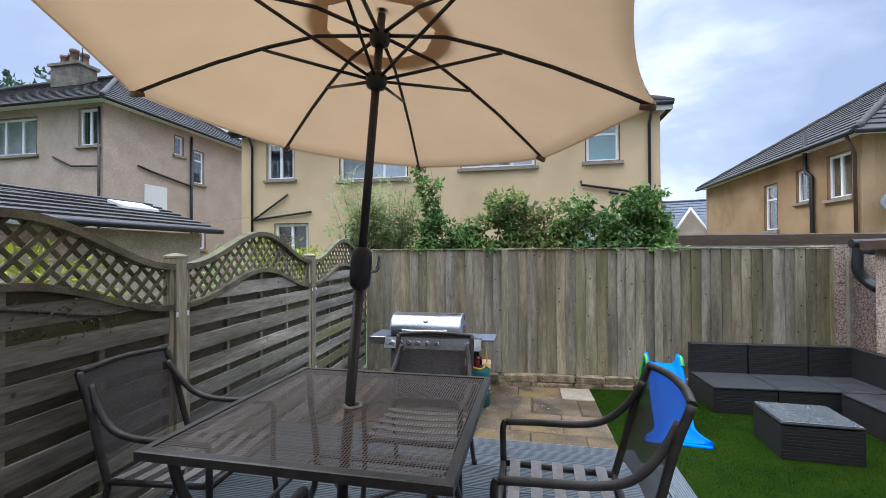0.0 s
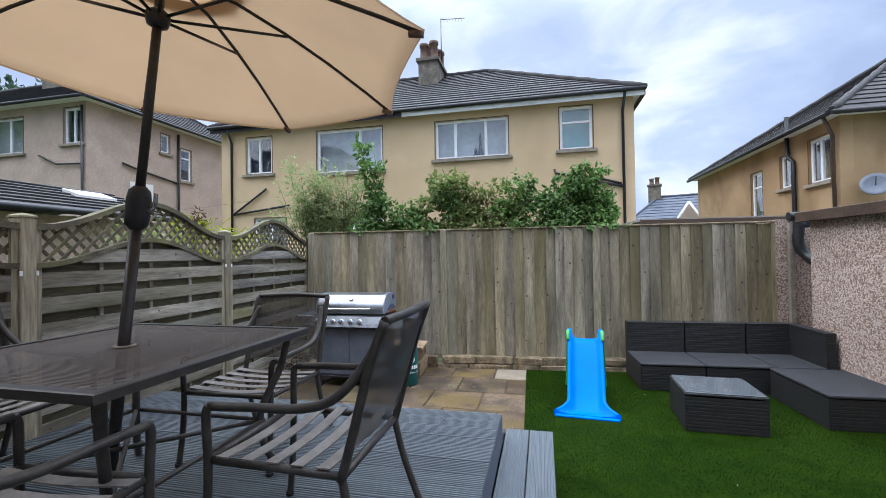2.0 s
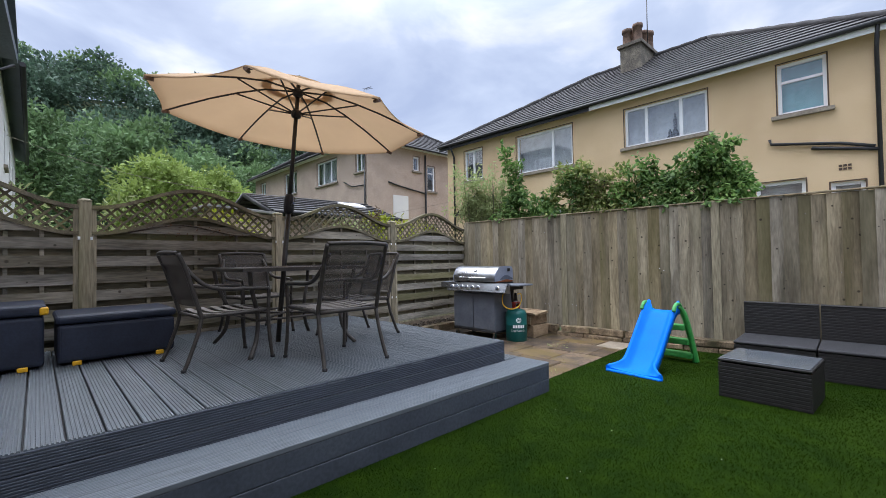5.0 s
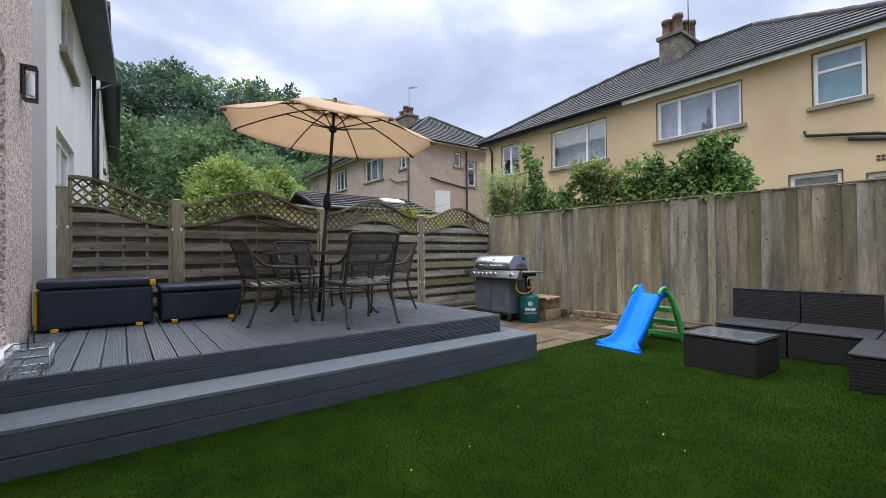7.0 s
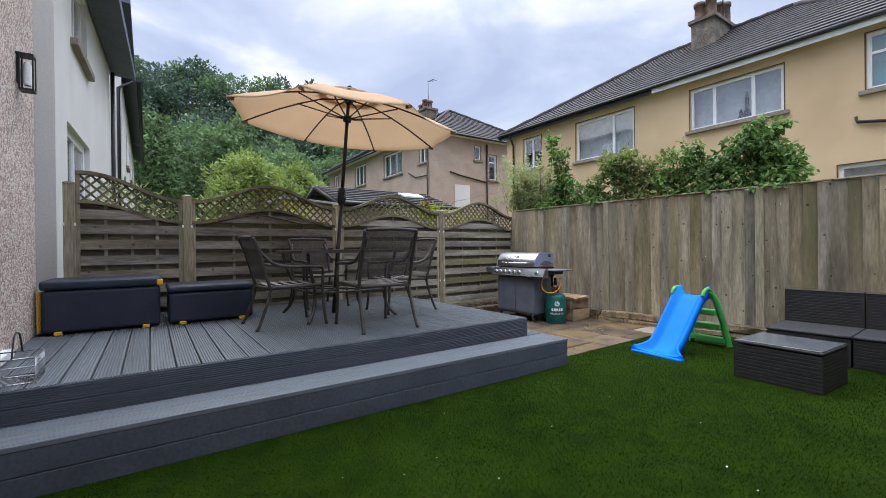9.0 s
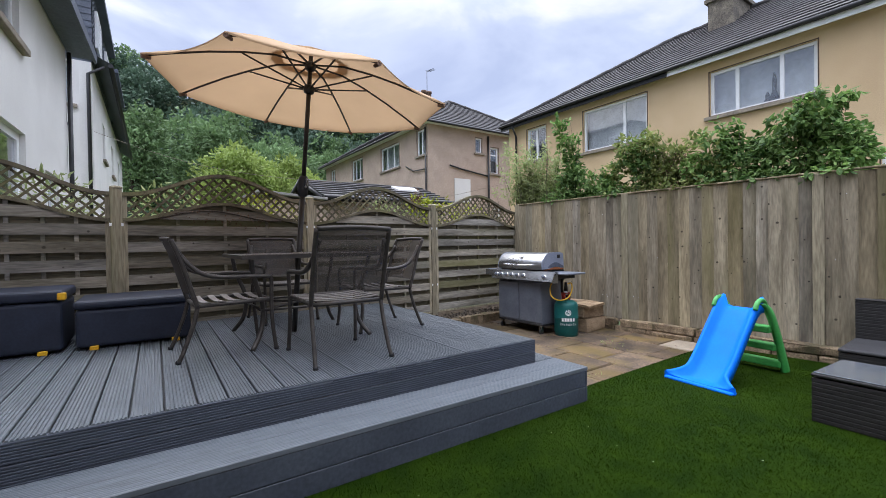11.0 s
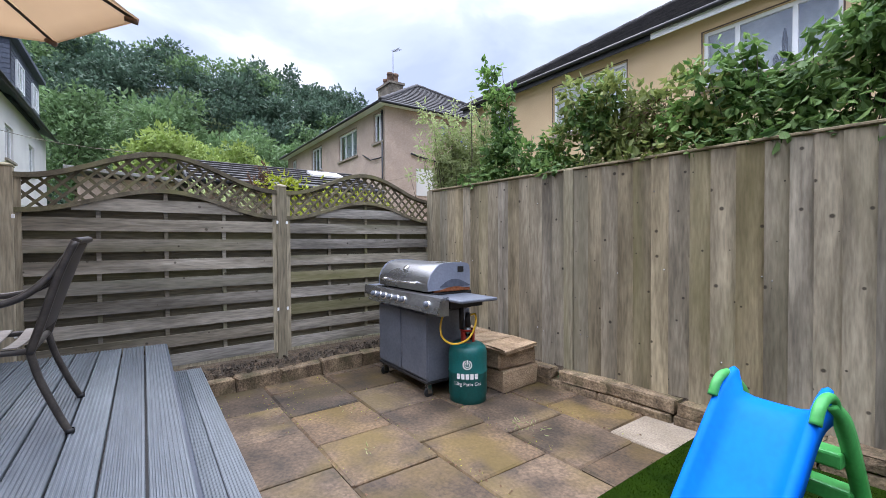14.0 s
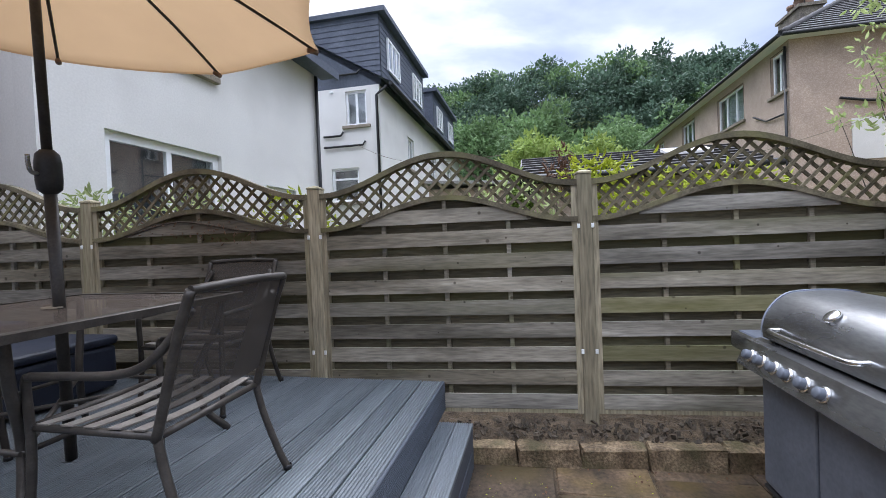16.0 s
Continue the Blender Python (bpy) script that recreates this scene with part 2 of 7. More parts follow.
LONG_X, LONG_Z = (0.12, 1, 1), (1, 1, 0.1)
M = {
    "earth": surface("earth", (0.05, 0.035, 0.022), (0.11, 0.08, 0.05), 9, 0.95, fine=90, fine_amount=0.5, bump=0.8, dist=0.02),
    "field": surface("field", (0.05, 0.08, 0.025), (0.09, 0.11, 0.04), 0.4, 0.95, fine=12, fine_amount=0.4, bump=0.3),
    "turf": surface("turf", (0.0085, 0.024, 0.0009), (0.018, 0.040, 0.0015), 5, 0.9, fine=260, fine_amount=0.55, bump=0.9, dist=0.012, stain=(0.027, 0.054, 0.004), stain_scale=0.9, stain_at=0.5, stain_amount=0.5, spec=0.05),
    "slab": surface("slab", (0.042, 0.029, 0.018), (0.145, 0.096, 0.056), 3.6, 0.72, fine=45, fine_amount=0.40, bump=0.4, stain=(0.120, 0.082, 0.018), stain_scale=2.2, stain_at=0.46, stain_amount=0.6, vary=0.32, tone=0.12),
    "pale_slab": surface("pale_slab", (0.21, 0.172, 0.125), (0.29, 0.24, 0.18), 5, 0.85, fine=80, bump=0.12, stain=(0.25, 0.2, 0.13), stain_scale=3),
    "kerb": surface("kerb", (0.105, 0.074, 0.044), (0.270, 0.198, 0.122), 9, 0.9, fine=60, fine_amount=0.45, bump=0.9, dist=0.012, stain=(0.085, 0.078, 0.034), stain_scale=4, stain_at=0.50, stain_amount=0.7, vary=0.25),
    "sandstone": surface("sandstone", (0.190, 0.128, 0.072), (0.370, 0.268, 0.168), 6, 0.9, stretch=(1, 1, 2.5), fine=55, fine_amount=0.30, bump=0.8, dist=0.010, stain=(0.13, 0.105, 0.06), stain_scale=3, stain_at=0.54, stain_amount=0.5, vary=0.2),
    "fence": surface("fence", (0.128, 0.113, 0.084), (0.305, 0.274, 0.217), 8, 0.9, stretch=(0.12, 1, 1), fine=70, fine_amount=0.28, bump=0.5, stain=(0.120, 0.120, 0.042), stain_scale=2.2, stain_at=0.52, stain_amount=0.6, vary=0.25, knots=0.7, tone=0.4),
    "lattice": surface("lattice", (0.080, 0.067, 0.043), (0.18, 0.155, 0.104), 6, 0.92, fine=70, fine_amount=0.25, bump=0.4, stain=(0.16, 0.155, 0.05), stain_scale=3, stain_at=0.5, stain_amount=0.5, vary=0.15),
    # rear slats: darkened wood with their shade put into the colour, plus green stain
    "fence_back_shaded": surface("fence_back_shaded", (0.082, 0.072, 0.048), (0.148, 0.130, 0.088), 5, 0.95, stretch=LONG_X, fine=70, fine_amount=0.3, bump=0.4, stain=(0.100, 0.100, 0.030), stain_scale=2.0, stain_at=0.52, stain_amount=0.55, vary=0.25),
    "post": surface("post", (0.20, 0.172, 0.115), (0.345, 0.30, 0.21), 6, 0.9, stretch=LONG_Z, fine=60, fine_amount=0.35, bump=0.5, stain=(0.17, 0.16, 0.08), stain_scale=3, stain_at=0.5, vary=0.15),
    "board": surface("board", (0.145, 0.118, 0.074), (0.345, 0.288, 0.190), 7, 0.92, stretch=(1, 1, 0.14), fine=60, fine_amount=0.24, bump=0.5, stain=(0.140, 0.126, 0.050), stain_scale=1.8, stain_at=0.50, stain_amount=0.6, vary=0.26, knots=0.85, tone=0.30),
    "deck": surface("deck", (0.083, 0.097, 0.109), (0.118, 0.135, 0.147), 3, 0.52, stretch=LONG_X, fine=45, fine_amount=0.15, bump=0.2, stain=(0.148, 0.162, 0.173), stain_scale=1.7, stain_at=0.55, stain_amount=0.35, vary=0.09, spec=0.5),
    # the deck's blue-grey darkened for upright boards, their shade put into the colour
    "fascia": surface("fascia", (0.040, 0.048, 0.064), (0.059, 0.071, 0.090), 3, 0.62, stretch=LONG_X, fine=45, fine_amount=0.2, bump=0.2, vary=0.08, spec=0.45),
    "bronze": surface("bronze", (0.038, 0.033, 0.029), (0.064, 0.056, 0.048), 14, 0.45, fine=120, fine_amount=0.15, bump=0.05, metallic=0.25),
    "strap": surface("strap", (0.16, 0.14, 0.125), (0.23, 0.21, 0.19), 14, 0.55, fine=120, fine_amount=0.15, bump=0.1),
    "pole": surface("pole", (0.020, 0.017, 0.014), (0.035, 0.030, 0.026), 10, 0.45, fine=90, bump=0.05),
    "sling": sheer("sling", (0.055, 0.046, 0.040), 0.22, 0.7),
    "mesh_top": sheer("mesh_top", (0.100, 0.075, 0.058), 0.42, 0.65, 0.0125),
    "canvas": fabric_through("canvas", (0.555, 0.372, 0.212), 0.32),
    "rattan": surface("rattan", (0.011, 0.0105, 0.0105), (0.023, 0.022, 0.022), 22, 0.55, stretch=(0.7, 0.7, 1.4), fine=140, fine_amount=0.35, bump=0.4, dist=0.003),
    "seat_weave": surface("seat_weave", (0.019, 0.019, 0.021), (0.034, 0.034, 0.038), 8, 0.7, fine=160, fine_amount=0.35, bump=0.5),
    "table_glass": surface("table_glass", (0.075, 0.085, 0.095), (0.10, 0.11, 0.12), 5, 0.12, fine=30, bump=0.0, spec=0.6, rough_var=0.06),
    "blue": surface("blue", (0.001, 0.145, 0.70), (0.002, 0.17, 0.80), 4, 0.55, fine=40, fine_amount=0.05, bump=0.03, spec=0.10),
    "green": surface("green", (0.035, 0.26, 0.055), (0.07, 0.36, 0.09), 6, 0.42, fine=50, fine_amount=0.1, bump=0.05),
    "steel": surface("steel", (0.25, 0.255, 0.265), (0.40, 0.41, 0.42), 5, 0.28, stretch=(0.25, 1, 1), fine=90, fine_amount=0.12, bump=0.05, metallic=0.92, stain=(0.12, 0.11, 0.10), stain_scale=4, stain_at=0.56, stain_amount=0.55),
    "cabinet": surface("cabinet", (0.105, 0.118, 0.145), (0.145, 0.16, 0.19), 4, 0.5, fine=50, fine_amount=0.1, bump=0.05, metallic=0.2, stain=(0.06, 0.06, 0.07), stain_scale=9, stain_at=0.62),
    "lid_side": surface("lid_side", (0.17, 0.19, 0.24), (0.22, 0.24, 0.29), 4, 0.45, fine=50, fine_amount=0.08, bump=0.03, stain=(0.10, 0.10, 0.13), stain_scale=5, stain_at=0.6, stain_amount=0.4),
    "rust": surface("rust", (0.16, 0.05, 0.02), (0.26, 0.09, 0.03), 12, 0.9, fine=80, fine_amount=0.4),
    "teal": surface("teal", (0.004, 0.085, 0.080), (0.008, 0.115, 0.105), 5, 0.4, fine=60, fine_amount=0.1, bump=0.05, stain=(0.02, 0.06, 0.055), stain_scale=6, stain_at=0.6),
    "red": surface("red", (0.22, 0.018, 0.010), (0.34, 0.03, 0.02), 8, 0.5, fine=60),
    "hose": surface("hose", (0.62, 0.36, 0.02), (0.75, 0.46, 0.04), 8, 0.45, fine=60, fine_amount=0.1),
    "white_ink": surface("white_ink", (0.72, 0.74, 0.72), (0.82, 0.83, 0.82), 9, 0.5, fine=80, fine_amount=0.1, bump=0),
    "chrome": surface("chrome", (0.6, 0.6, 0.6), (0.8, 0.8, 0.8), 9, 0.22, fine=80, fine_amount=0.05, bump=0, metallic=1.0),
    "black": surface("black", (0.012, 0.012, 0.013), (0.022, 0.022, 0.024), 8, 0.45, fine=80, bump=0.05),
    "navy": surface("navy", (0.010, 0.014, 0.026), (0.018, 0.024, 0.042), 5, 0.55, fine=60, fine_amount=0.15, bump=0.1),
    "yellow_plastic": surface("yellow_plastic", (0.62, 0.33, 0.01), (0.74, 0.42, 0.02), 8, 0.4, fine=60, fine_amount=0.08),
    "upvc": surface("upvc", (0.74, 0.75, 0.76), (0.82, 0.83, 0.84), 4, 0.35, fine=40, fine_amount=0.03, bump=0.02),
    "yellow_render": surface("yellow_render", (0.515, 0.375, 0.222), (0.598, 0.448, 0.278), 0.8, 0.9, fine=50, fine_amount=0.10, bump=0.25, stain=(0.45, 0.322, 0.19), stain_scale=0.5, stain_at=0.52, stain_amount=0.6),
    "white_render": surface("white_render", (0.605, 0.590, 0.568), (0.695, 0.680, 0.657), 0.7, 0.9, fine=40, fine_amount=0.05, bump=0.15, stain=(0.535, 0.52, 0.495), stain_scale=0.6),
    "grey_dash": pebbledash("grey_dash", [(0.365, 0.278, 0.218), (0.425, 0.332, 0.268), (0.395, 0.303, 0.240), (0.465, 0.368, 0.298), (0.330, 0.250, 0.196)], 36.0, 0.35),
    "brown_render": surface("brown_render", (0.29, 0.185, 0.095), (0.38, 0.26, 0.145), 0.9, 0.9, fine=45, fine_amount=0.15, bump=0.35, stain=(0.20, 0.12, 0.06), stain_scale=0.7, stain_at=0.5, stain_amount=0.7),
    "pink_dash": pebbledash("pink_dash", [(0.48, 0.37, 0.31), (0.57, 0.48, 0.42), (0.36, 0.27, 0.22), (0.65, 0.58, 0.52), (0.29, 0.20, 0.16), (0.53, 0.43, 0.37)], 62.0),
    "garage_dash": pebbledash("garage_dash", [(0.33, 0.225, 0.175), (0.42, 0.31, 0.25), (0.23, 0.15, 0.115), (0.50, 0.41, 0.345), (0.17, 0.105, 0.08), (0.37, 0.26, 0.205)], 78.0),
    "tile": surface("tile", (0.030, 0.028, 0.029), (0.062, 0.058, 0.058), 3, 0.8, fine=25, fine_amount=0.3, bump=0.3, stain=(0.085, 0.08, 0.06), stain_scale=2.0, stain_at=0.57, stain_amount=0.5, vary=0.18),
    "slate": surface("slate", (0.058, 0.069, 0.094), (0.088, 0.102, 0.134), 2, 0.55, fine=25, fine_amount=0.2, bump=0.2),
    "chimney_stone": surface("chimney_stone", (0.12, 0.105, 0.085), (0.23, 0.20, 0.155), 3, 0.95, fine=25, fine_amount=0.4, bump=0.6, stain=(0.08, 0.07, 0.06), stain_scale=2.5, stain_at=0.5),
    "pot": surface("pot", (0.12, 0.075, 0.055), (0.22, 0.14, 0.10), 5, 0.9, fine=30, fine_amount=0.3, bump=0.3, vary=0.25),
    "sill": surface("sill", (0.20, 0.17, 0.13), (0.28, 0.24, 0.19), 4, 0.9, fine=40, fine_amount=0.25, bump=0.3),
    # dark tone that paints the unlit room behind the glass
    "unlit_room": surface("unlit_room", (0.05, 0.055, 0.06), (0.10, 0.105, 0.11), 2, 0.9, fine=9, fine_amount=0.2, bump=0),
    # pale sheet for blinds, also used to paint sky reflection into panes
    "blind": surface("blind", (0.52, 0.53, 0.54), (0.64, 0.65, 0.66), 2, 0.9, fine=9, fine_amount=0.1, bump=0),
    "teal_blind": surface("teal_blind", (0.16, 0.42, 0.44), (0.20, 0.50, 0.52), 2, 0.9, fine=9, fine_amount=0.1, bump=0),
    "glass": glass_like("glass"),
    "brown_fascia": surface("brown_fascia", (0.055, 0.034, 0.022), (0.085, 0.052, 0.034), 5, 0.6, stretch=LONG_X, fine=50, fine_amount=0.3, bump=0.2),
    "felt": surface("felt", (0.20, 0.19, 0.18), (0.30, 0.29, 0.27), 3, 0.95, fine=90, fine_amount=0.3, bump=0.4),
    "bark": surface("bark", (0.05, 0.04, 0.03), (0.10, 0.08, 0.06), 9, 0.95, fine=60, fine_amount=0.4, bump=0.6),
    "leaf_dark": leafy("leaf_dark", (0.050, 0.125, 0.028), (0.235, 0.375, 0.105), 0.42, 0.35),
    "leaf_pale": leafy("leaf_pale", (0.25, 0.32, 0.115), (0.47, 0.53, 0.26), 0.45),
    "leaf_olive": leafy("leaf_olive", (0.100, 0.145, 0.036), (0.32, 0.365, 0.115), 0.42, 0.3),
    "leaf_lime": leafy("leaf_lime", (0.26, 0.32, 0.02), (0.42, 0.46, 0.05), 0.35),
    "leaf_rust": leafy("leaf_rust", (0.085, 0.045, 0.03), (0.17, 0.10, 0.06), 0.3),
    # woodland greens made paler and bluer, distance haze put into the colour
    "wood_dark_hazed": leafy("wood_dark_hazed", (0.066, 0.110, 0.076), (0.100, 0.154, 0.102), 0.25),
    "wood_mid": leafy("wood_mid", (0.110, 0.182, 0.078), (0.160, 0.245, 0.105), 0.3),
    "wood_light": leafy("wood_light", (0.20, 0.275, 0.065), (0.27, 0.35, 0.10), 0.35),
    "blade": leafy("blade", (0.0085, 0.023, 0.0006), (0.027, 0.053, 0.0017), 0.25, 0.05),
}
SKEW = -4.0
HOME = pose(0, 0, 0, 0, 0, SKEW)

# ---- building helpers ----


def bx(bm, x0, x1, y0, y1, z0, z1, m=None):
    vs = [bm.verts.new(Vector((x, y, z)) if m is None else m @ Vector((x, y, z))) for x in (x0, x1) for y in (y0, y1) for z in (z0, z1)]
    for f in ((0, 1, 3, 2), (4, 6, 7, 5), (0, 4, 5, 1), (2, 3, 7, 6), (0, 2, 6, 4), (1, 5, 7, 3)):
        bm.faces.new([vs[i] for i in f])
    return vs


def soft_box(x0, x1, y0, y1, z0, z1, r=0.006, seg=2):
    bm = bmesh.new()
    bx(bm, x0, x1, y0, y1, z0, z1)
    bmesh.ops.recalc_face_normals(bm, faces=bm.faces)
    bmesh.ops.bevel(bm, geom=bm.edges[:], offset=r, segments=seg, profile=0.5, affect="EDGES")
    return bm


def tube(bm, pts, r, sides=10, caps=True, flat=None):
    """A round bar along pts; r a number or one per point. flat: (wide, thick) for a flat bar."""
    pts = [Vector(q) for q in pts]
    rings = []
    ref = None
    for i, q in enumerate(pts):
        t = (pts[min(i + 1, len(pts) - 1)] - pts[max(i - 1, 0)]).normalized()
        if ref is None:
            ref = t.orthogonal().normalized()
        ref = (ref - t * ref.dot(t)).normalized()
        side = t.cross(ref)
        rad = r[i] if isinstance(r, (list, tuple)) else r
        rings.append([bm.verts.new(q + (ref * math.cos(a) + side * math.sin(a)) * rad) for a in (math.tau * k / sides for k in range(sides))])
    for a, b in zip(rings, rings[1:]):
        for k in range(sides):
            f = bm.faces.new((a[k], a[(k + 1) % sides], b[(k + 1) % sides], b[k]))
            f.smooth = True
    if caps:
        bm.faces.new(rings[0][::-1])
        bm.faces.new(rings[-1])


def lathe(bm, rings, sides=24, at=(0, 0, 0), smooth=True):
    """A turned shape from (radius, height) pairs."""
    rows = []
    for r, z in rings:
        if r < 1e-5:
            rows.append([bm.verts.new((at[0], at[1], at[2] + z))])
        else:
            rows.append([bm.verts.new((at[0] + r * math.cos(a), at[1] + r * math.sin(a), at[2] + z)) for a in (math.tau * k / sides for k in range(sides))])
    for a, b in zip(rows, rows[1:]):
        for k in range(sides):
            j = (k + 1) % sides
            vs = [a[k % len(a)], a[j % len(a)], b[j % len(b)], b[k % len(b)]]
            vs = list(dict.fromkeys(vs))
            if len(vs) > 2:
                f = bm.faces.new(vs)
                f.smooth = smooth


def spline(pts, n=8):
    """A smooth curve through pts."""
    q = [Vector(p) for p in pts]
    q = [q[0] * 2 - q[1]] + q + [q[-1] * 2 - q[-2]]
    out = []
    for i in range(1, len(q) - 2):
        for k in range(n):
            t = k / n
            a, b, c, d = q[i - 1], q[i], q[i + 1], q[i + 2]
            out.append(0.5 * ((2 * b) + (c - a) * t + (2 * a - 5 * b + 4 * c - d) * t * t + (3 * b - a - 3 * c + d) * t ** 3))
    out.append(q[-2])
    return out


def mesh_of(name, bm, material):
    bmesh.ops.recalc_face_normals(bm, faces=bm.faces) if len(bm.faces) < 4000 else None
    me = bpy.data.meshes.new(name)
    bm.to_mesh(me)
    bm.free()
    me.materials.append(material)
    return me


def part(name, bm, material, parent, label="", m=None):
    ob = new(name, bm if isinstance(bm, bpy.types.Mesh) else mesh_of(name, bm, material))
    ob.parent = parent
    if m is not None:
        ob.matrix_basis = m
    return tagged(ob, label)


def thing(name, label, category, m=None, group="", kind=""):
    ob = new(name)
    ob.empty_display_size = 0.2
    if m is not None:
        ob.matrix_basis = m
    return tagged(ob, label, category, group, kind)


def solid(name, bm, material, label, category, m=None, kind="", group=""):
    ob = new(name, mesh_of(name, bm, material))
    if m is not None:
        ob.matrix_basis = m
    return tagged(ob, label, category, group, kind)


rng = random.Random(7)

# ---- ground, lawn, patio, beds ----
bm = bmesh.new()
R0 = [(-400, -400), (400, -400), (400, 400), (-400, 400)]
bm.faces.new([bm.verts.new((x, y, -0.06)) for x, y in R0])
solid("ground", bm, M["field"], "rough grassy ground beyond the gardens", "ground", kind="structure")

LAWN = [(0.9, -0.3), (4.8, -0.6), (4.82, 6.88), (1.47, 6.88), (1.335, 4.1)]
bm = bmesh.new()
top = [bm.verts.new((x, y, 0.010)) for x, y in LAWN]
low = [bm.verts.new((x, y, -0.05)) for x, y in LAWN]
bm.faces.new(top)
for i in range(len(top)):
    j = (i + 1) % len(top)
    bm.faces.new((top[j], top[i], low[i], low[j]))
solid("lawn", bm, M["turf"], "bright green artificial turf lawn", "lawn", kind="structure")


def inside(x, y, poly):
    hit = False
    for (x0, y0), (x1, y1) in zip(poly, poly[1:] + poly[:1]):
        if (y0 > y) != (y1 > y) and x < (x1 - x0) * (y - y0) / (y1 - y0) + x0:
            hit = not hit
    return hit


def turf_blades(count):
    """Short blades all over the turf, leaning at random."""
    g = np.random.default_rng(5)
    xy = np.column_stack((g.uniform(0.9, 4.82, count * 2), g.uniform(-0.6, 6.86, count * 2)))
    keep = np.array([inside(x, y, LAWN) for x, y in xy])
    xy = xy[keep][:count]
    n = len(xy)
    a = g.uniform(0, math.tau, n)
    h = g.uniform(0.018, 0.030, n)
    lean = g.normal(0, 0.010, (n, 2)) + np.array((0.004, -0.006))
    d = np.column_stack((np.cos(a), np.sin(a))) * 0.0022
    v = np.zeros((n, 3, 3))
    v[:, 0, :2], v[:, 1, :2] = xy - d, xy + d
    v[:, 2, :2], v[:, 2, 2] = xy + lean, h
    v[:, :2, 2] = 0.008
    me = bpy.data.meshes.new("turf_blades")
    me.from_pydata(v.reshape(-1, 3).tolist(), [], np.arange(n * 3).reshape(-1, 3).tolist())
    me.materials.append(M["blade"])
    return tagged(new("turf_blades", me), "short plastic grass blades of the lawn", "grass", kind="stuff")


turf_blades(150000)

# a few pale fallen petals and crumbs on the turf
bm = bmesh.new()
for _ in range(34):
    x, y = rng.uniform(1.7, 4.6), rng.uniform(0.6, 6.6)
    s, a = rng.uniform(0.003, 0.006), rng.uniform(0, 6)
    q = pose(x, y, 0.029, rng.uniform(-20, 20), rng.uniform(-20, 20), math.degrees(a))
    vs = [bm.verts.new(q @ Vector(c)) for c in ((-s, -s * 0.6, 0), (s, -s * 0.5, 0), (s * 0.8, s * 0.6, 0.003), (-s * 0.7, s * 0.6, 0.002))]
    bm.faces.new(vs)
solid("fallen_petals", bm, M["white_ink"], "scattered pale petals lying on the turf", "petals", kind="stuff")

bm = bmesh.new()
bx(bm, -2.0, 1.38, 3.9, 6.97, -0.06, -0.012)
solid("patio_bed", bm, M["earth"], "dark sandy bedding under the paving slabs", "bedding", kind="structure")

# ---- decking ----
DECK_Z = 0.486
DECK = pose(1.19, 3.905, 0, 0, 0, -4.3)


def groove_profile(width, thick, grooves, depth=0.004):
    """Outline of a grooved board across its width, from the top's one edge to the other."""
    pts = [(0.0, -thick), (0.0, -0.004), (0.004, 0.0)]
    step = (width - 0.016) / grooves
    for i in range(grooves):
        a = 0.008 + i * step
        pts += [(a + step * 0.18, 0.0), (a + step * 0.34, -depth), (a + step * 0.66, -depth), (a + step * 0.82, 0.0)]
    pts += [(width - 0.004, 0.0), (width, -0.004), (width, -thick)]
    return pts


def plank(profile, length):
    """Extrudes an outline given in y and z along x."""
    bm = bmesh.new()
    ends = [[bm.verts.new((x, y, z)) for y, z in profile] for x in (0, length)]
    n = len(profile)
    for i in range(n):
        j = (i + 1) % n
        bm.faces.new((ends[0][i], ends[0][j], ends[1][j], ends[1][i]))
    bm.faces.new(ends[0][::-1])
    bm.faces.new(ends[1])
    return bm


deck = thing("deck", "raised timber deck painted blue-grey with grooved boards", "deck", DECK, kind="structure")
BOARD_W, BOARD_GAP = 0.136, 0.010
deck_plank = mesh_of("deck_board", plank(groove_profile(BOARD_W, 0.028, 7, 0.0055), 2.92), M["deck"])
for i in range(29):
    y = -0.002 - (i + 1) * (BOARD_W + BOARD_GAP)
    part("deck_board", deck_plank, None, deck, m=pose(-2.92 + rng.uniform(-0.002, 0.002), y, DECK_Z + rng.uniform(-0.0015, 0.0015)))
bm = bmesh.new()
bx(bm, -2.70, -0.03, -4.20, -0.03, 0.0, DECK_Z - 0.03)
part("deck_frame", bm, M["black"], deck)
FH = 0.098
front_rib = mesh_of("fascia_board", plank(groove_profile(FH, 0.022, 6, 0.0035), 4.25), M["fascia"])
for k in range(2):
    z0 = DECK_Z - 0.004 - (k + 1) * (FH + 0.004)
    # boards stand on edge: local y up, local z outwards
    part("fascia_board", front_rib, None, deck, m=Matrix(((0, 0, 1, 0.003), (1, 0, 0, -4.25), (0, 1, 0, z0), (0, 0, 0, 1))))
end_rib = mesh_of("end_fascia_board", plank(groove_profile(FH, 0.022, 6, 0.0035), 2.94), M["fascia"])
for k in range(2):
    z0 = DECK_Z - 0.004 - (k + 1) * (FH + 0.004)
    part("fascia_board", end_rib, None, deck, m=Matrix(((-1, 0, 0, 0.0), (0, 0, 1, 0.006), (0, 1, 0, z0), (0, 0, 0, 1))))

STEP_Z, SX, SY = 0.288, 0.355, 0.235
step = thing("deck_step", "blue-grey painted timber step wrapping the deck's corner", "step", DECK, kind="structure")
tread_w = (SX - 0.004) / 2
tread = mesh_of("tread_board", plank(groove_profile(tread_w - 0.008, 0.028, 9, 0.0035), 4.25 + SY), M["deck"])
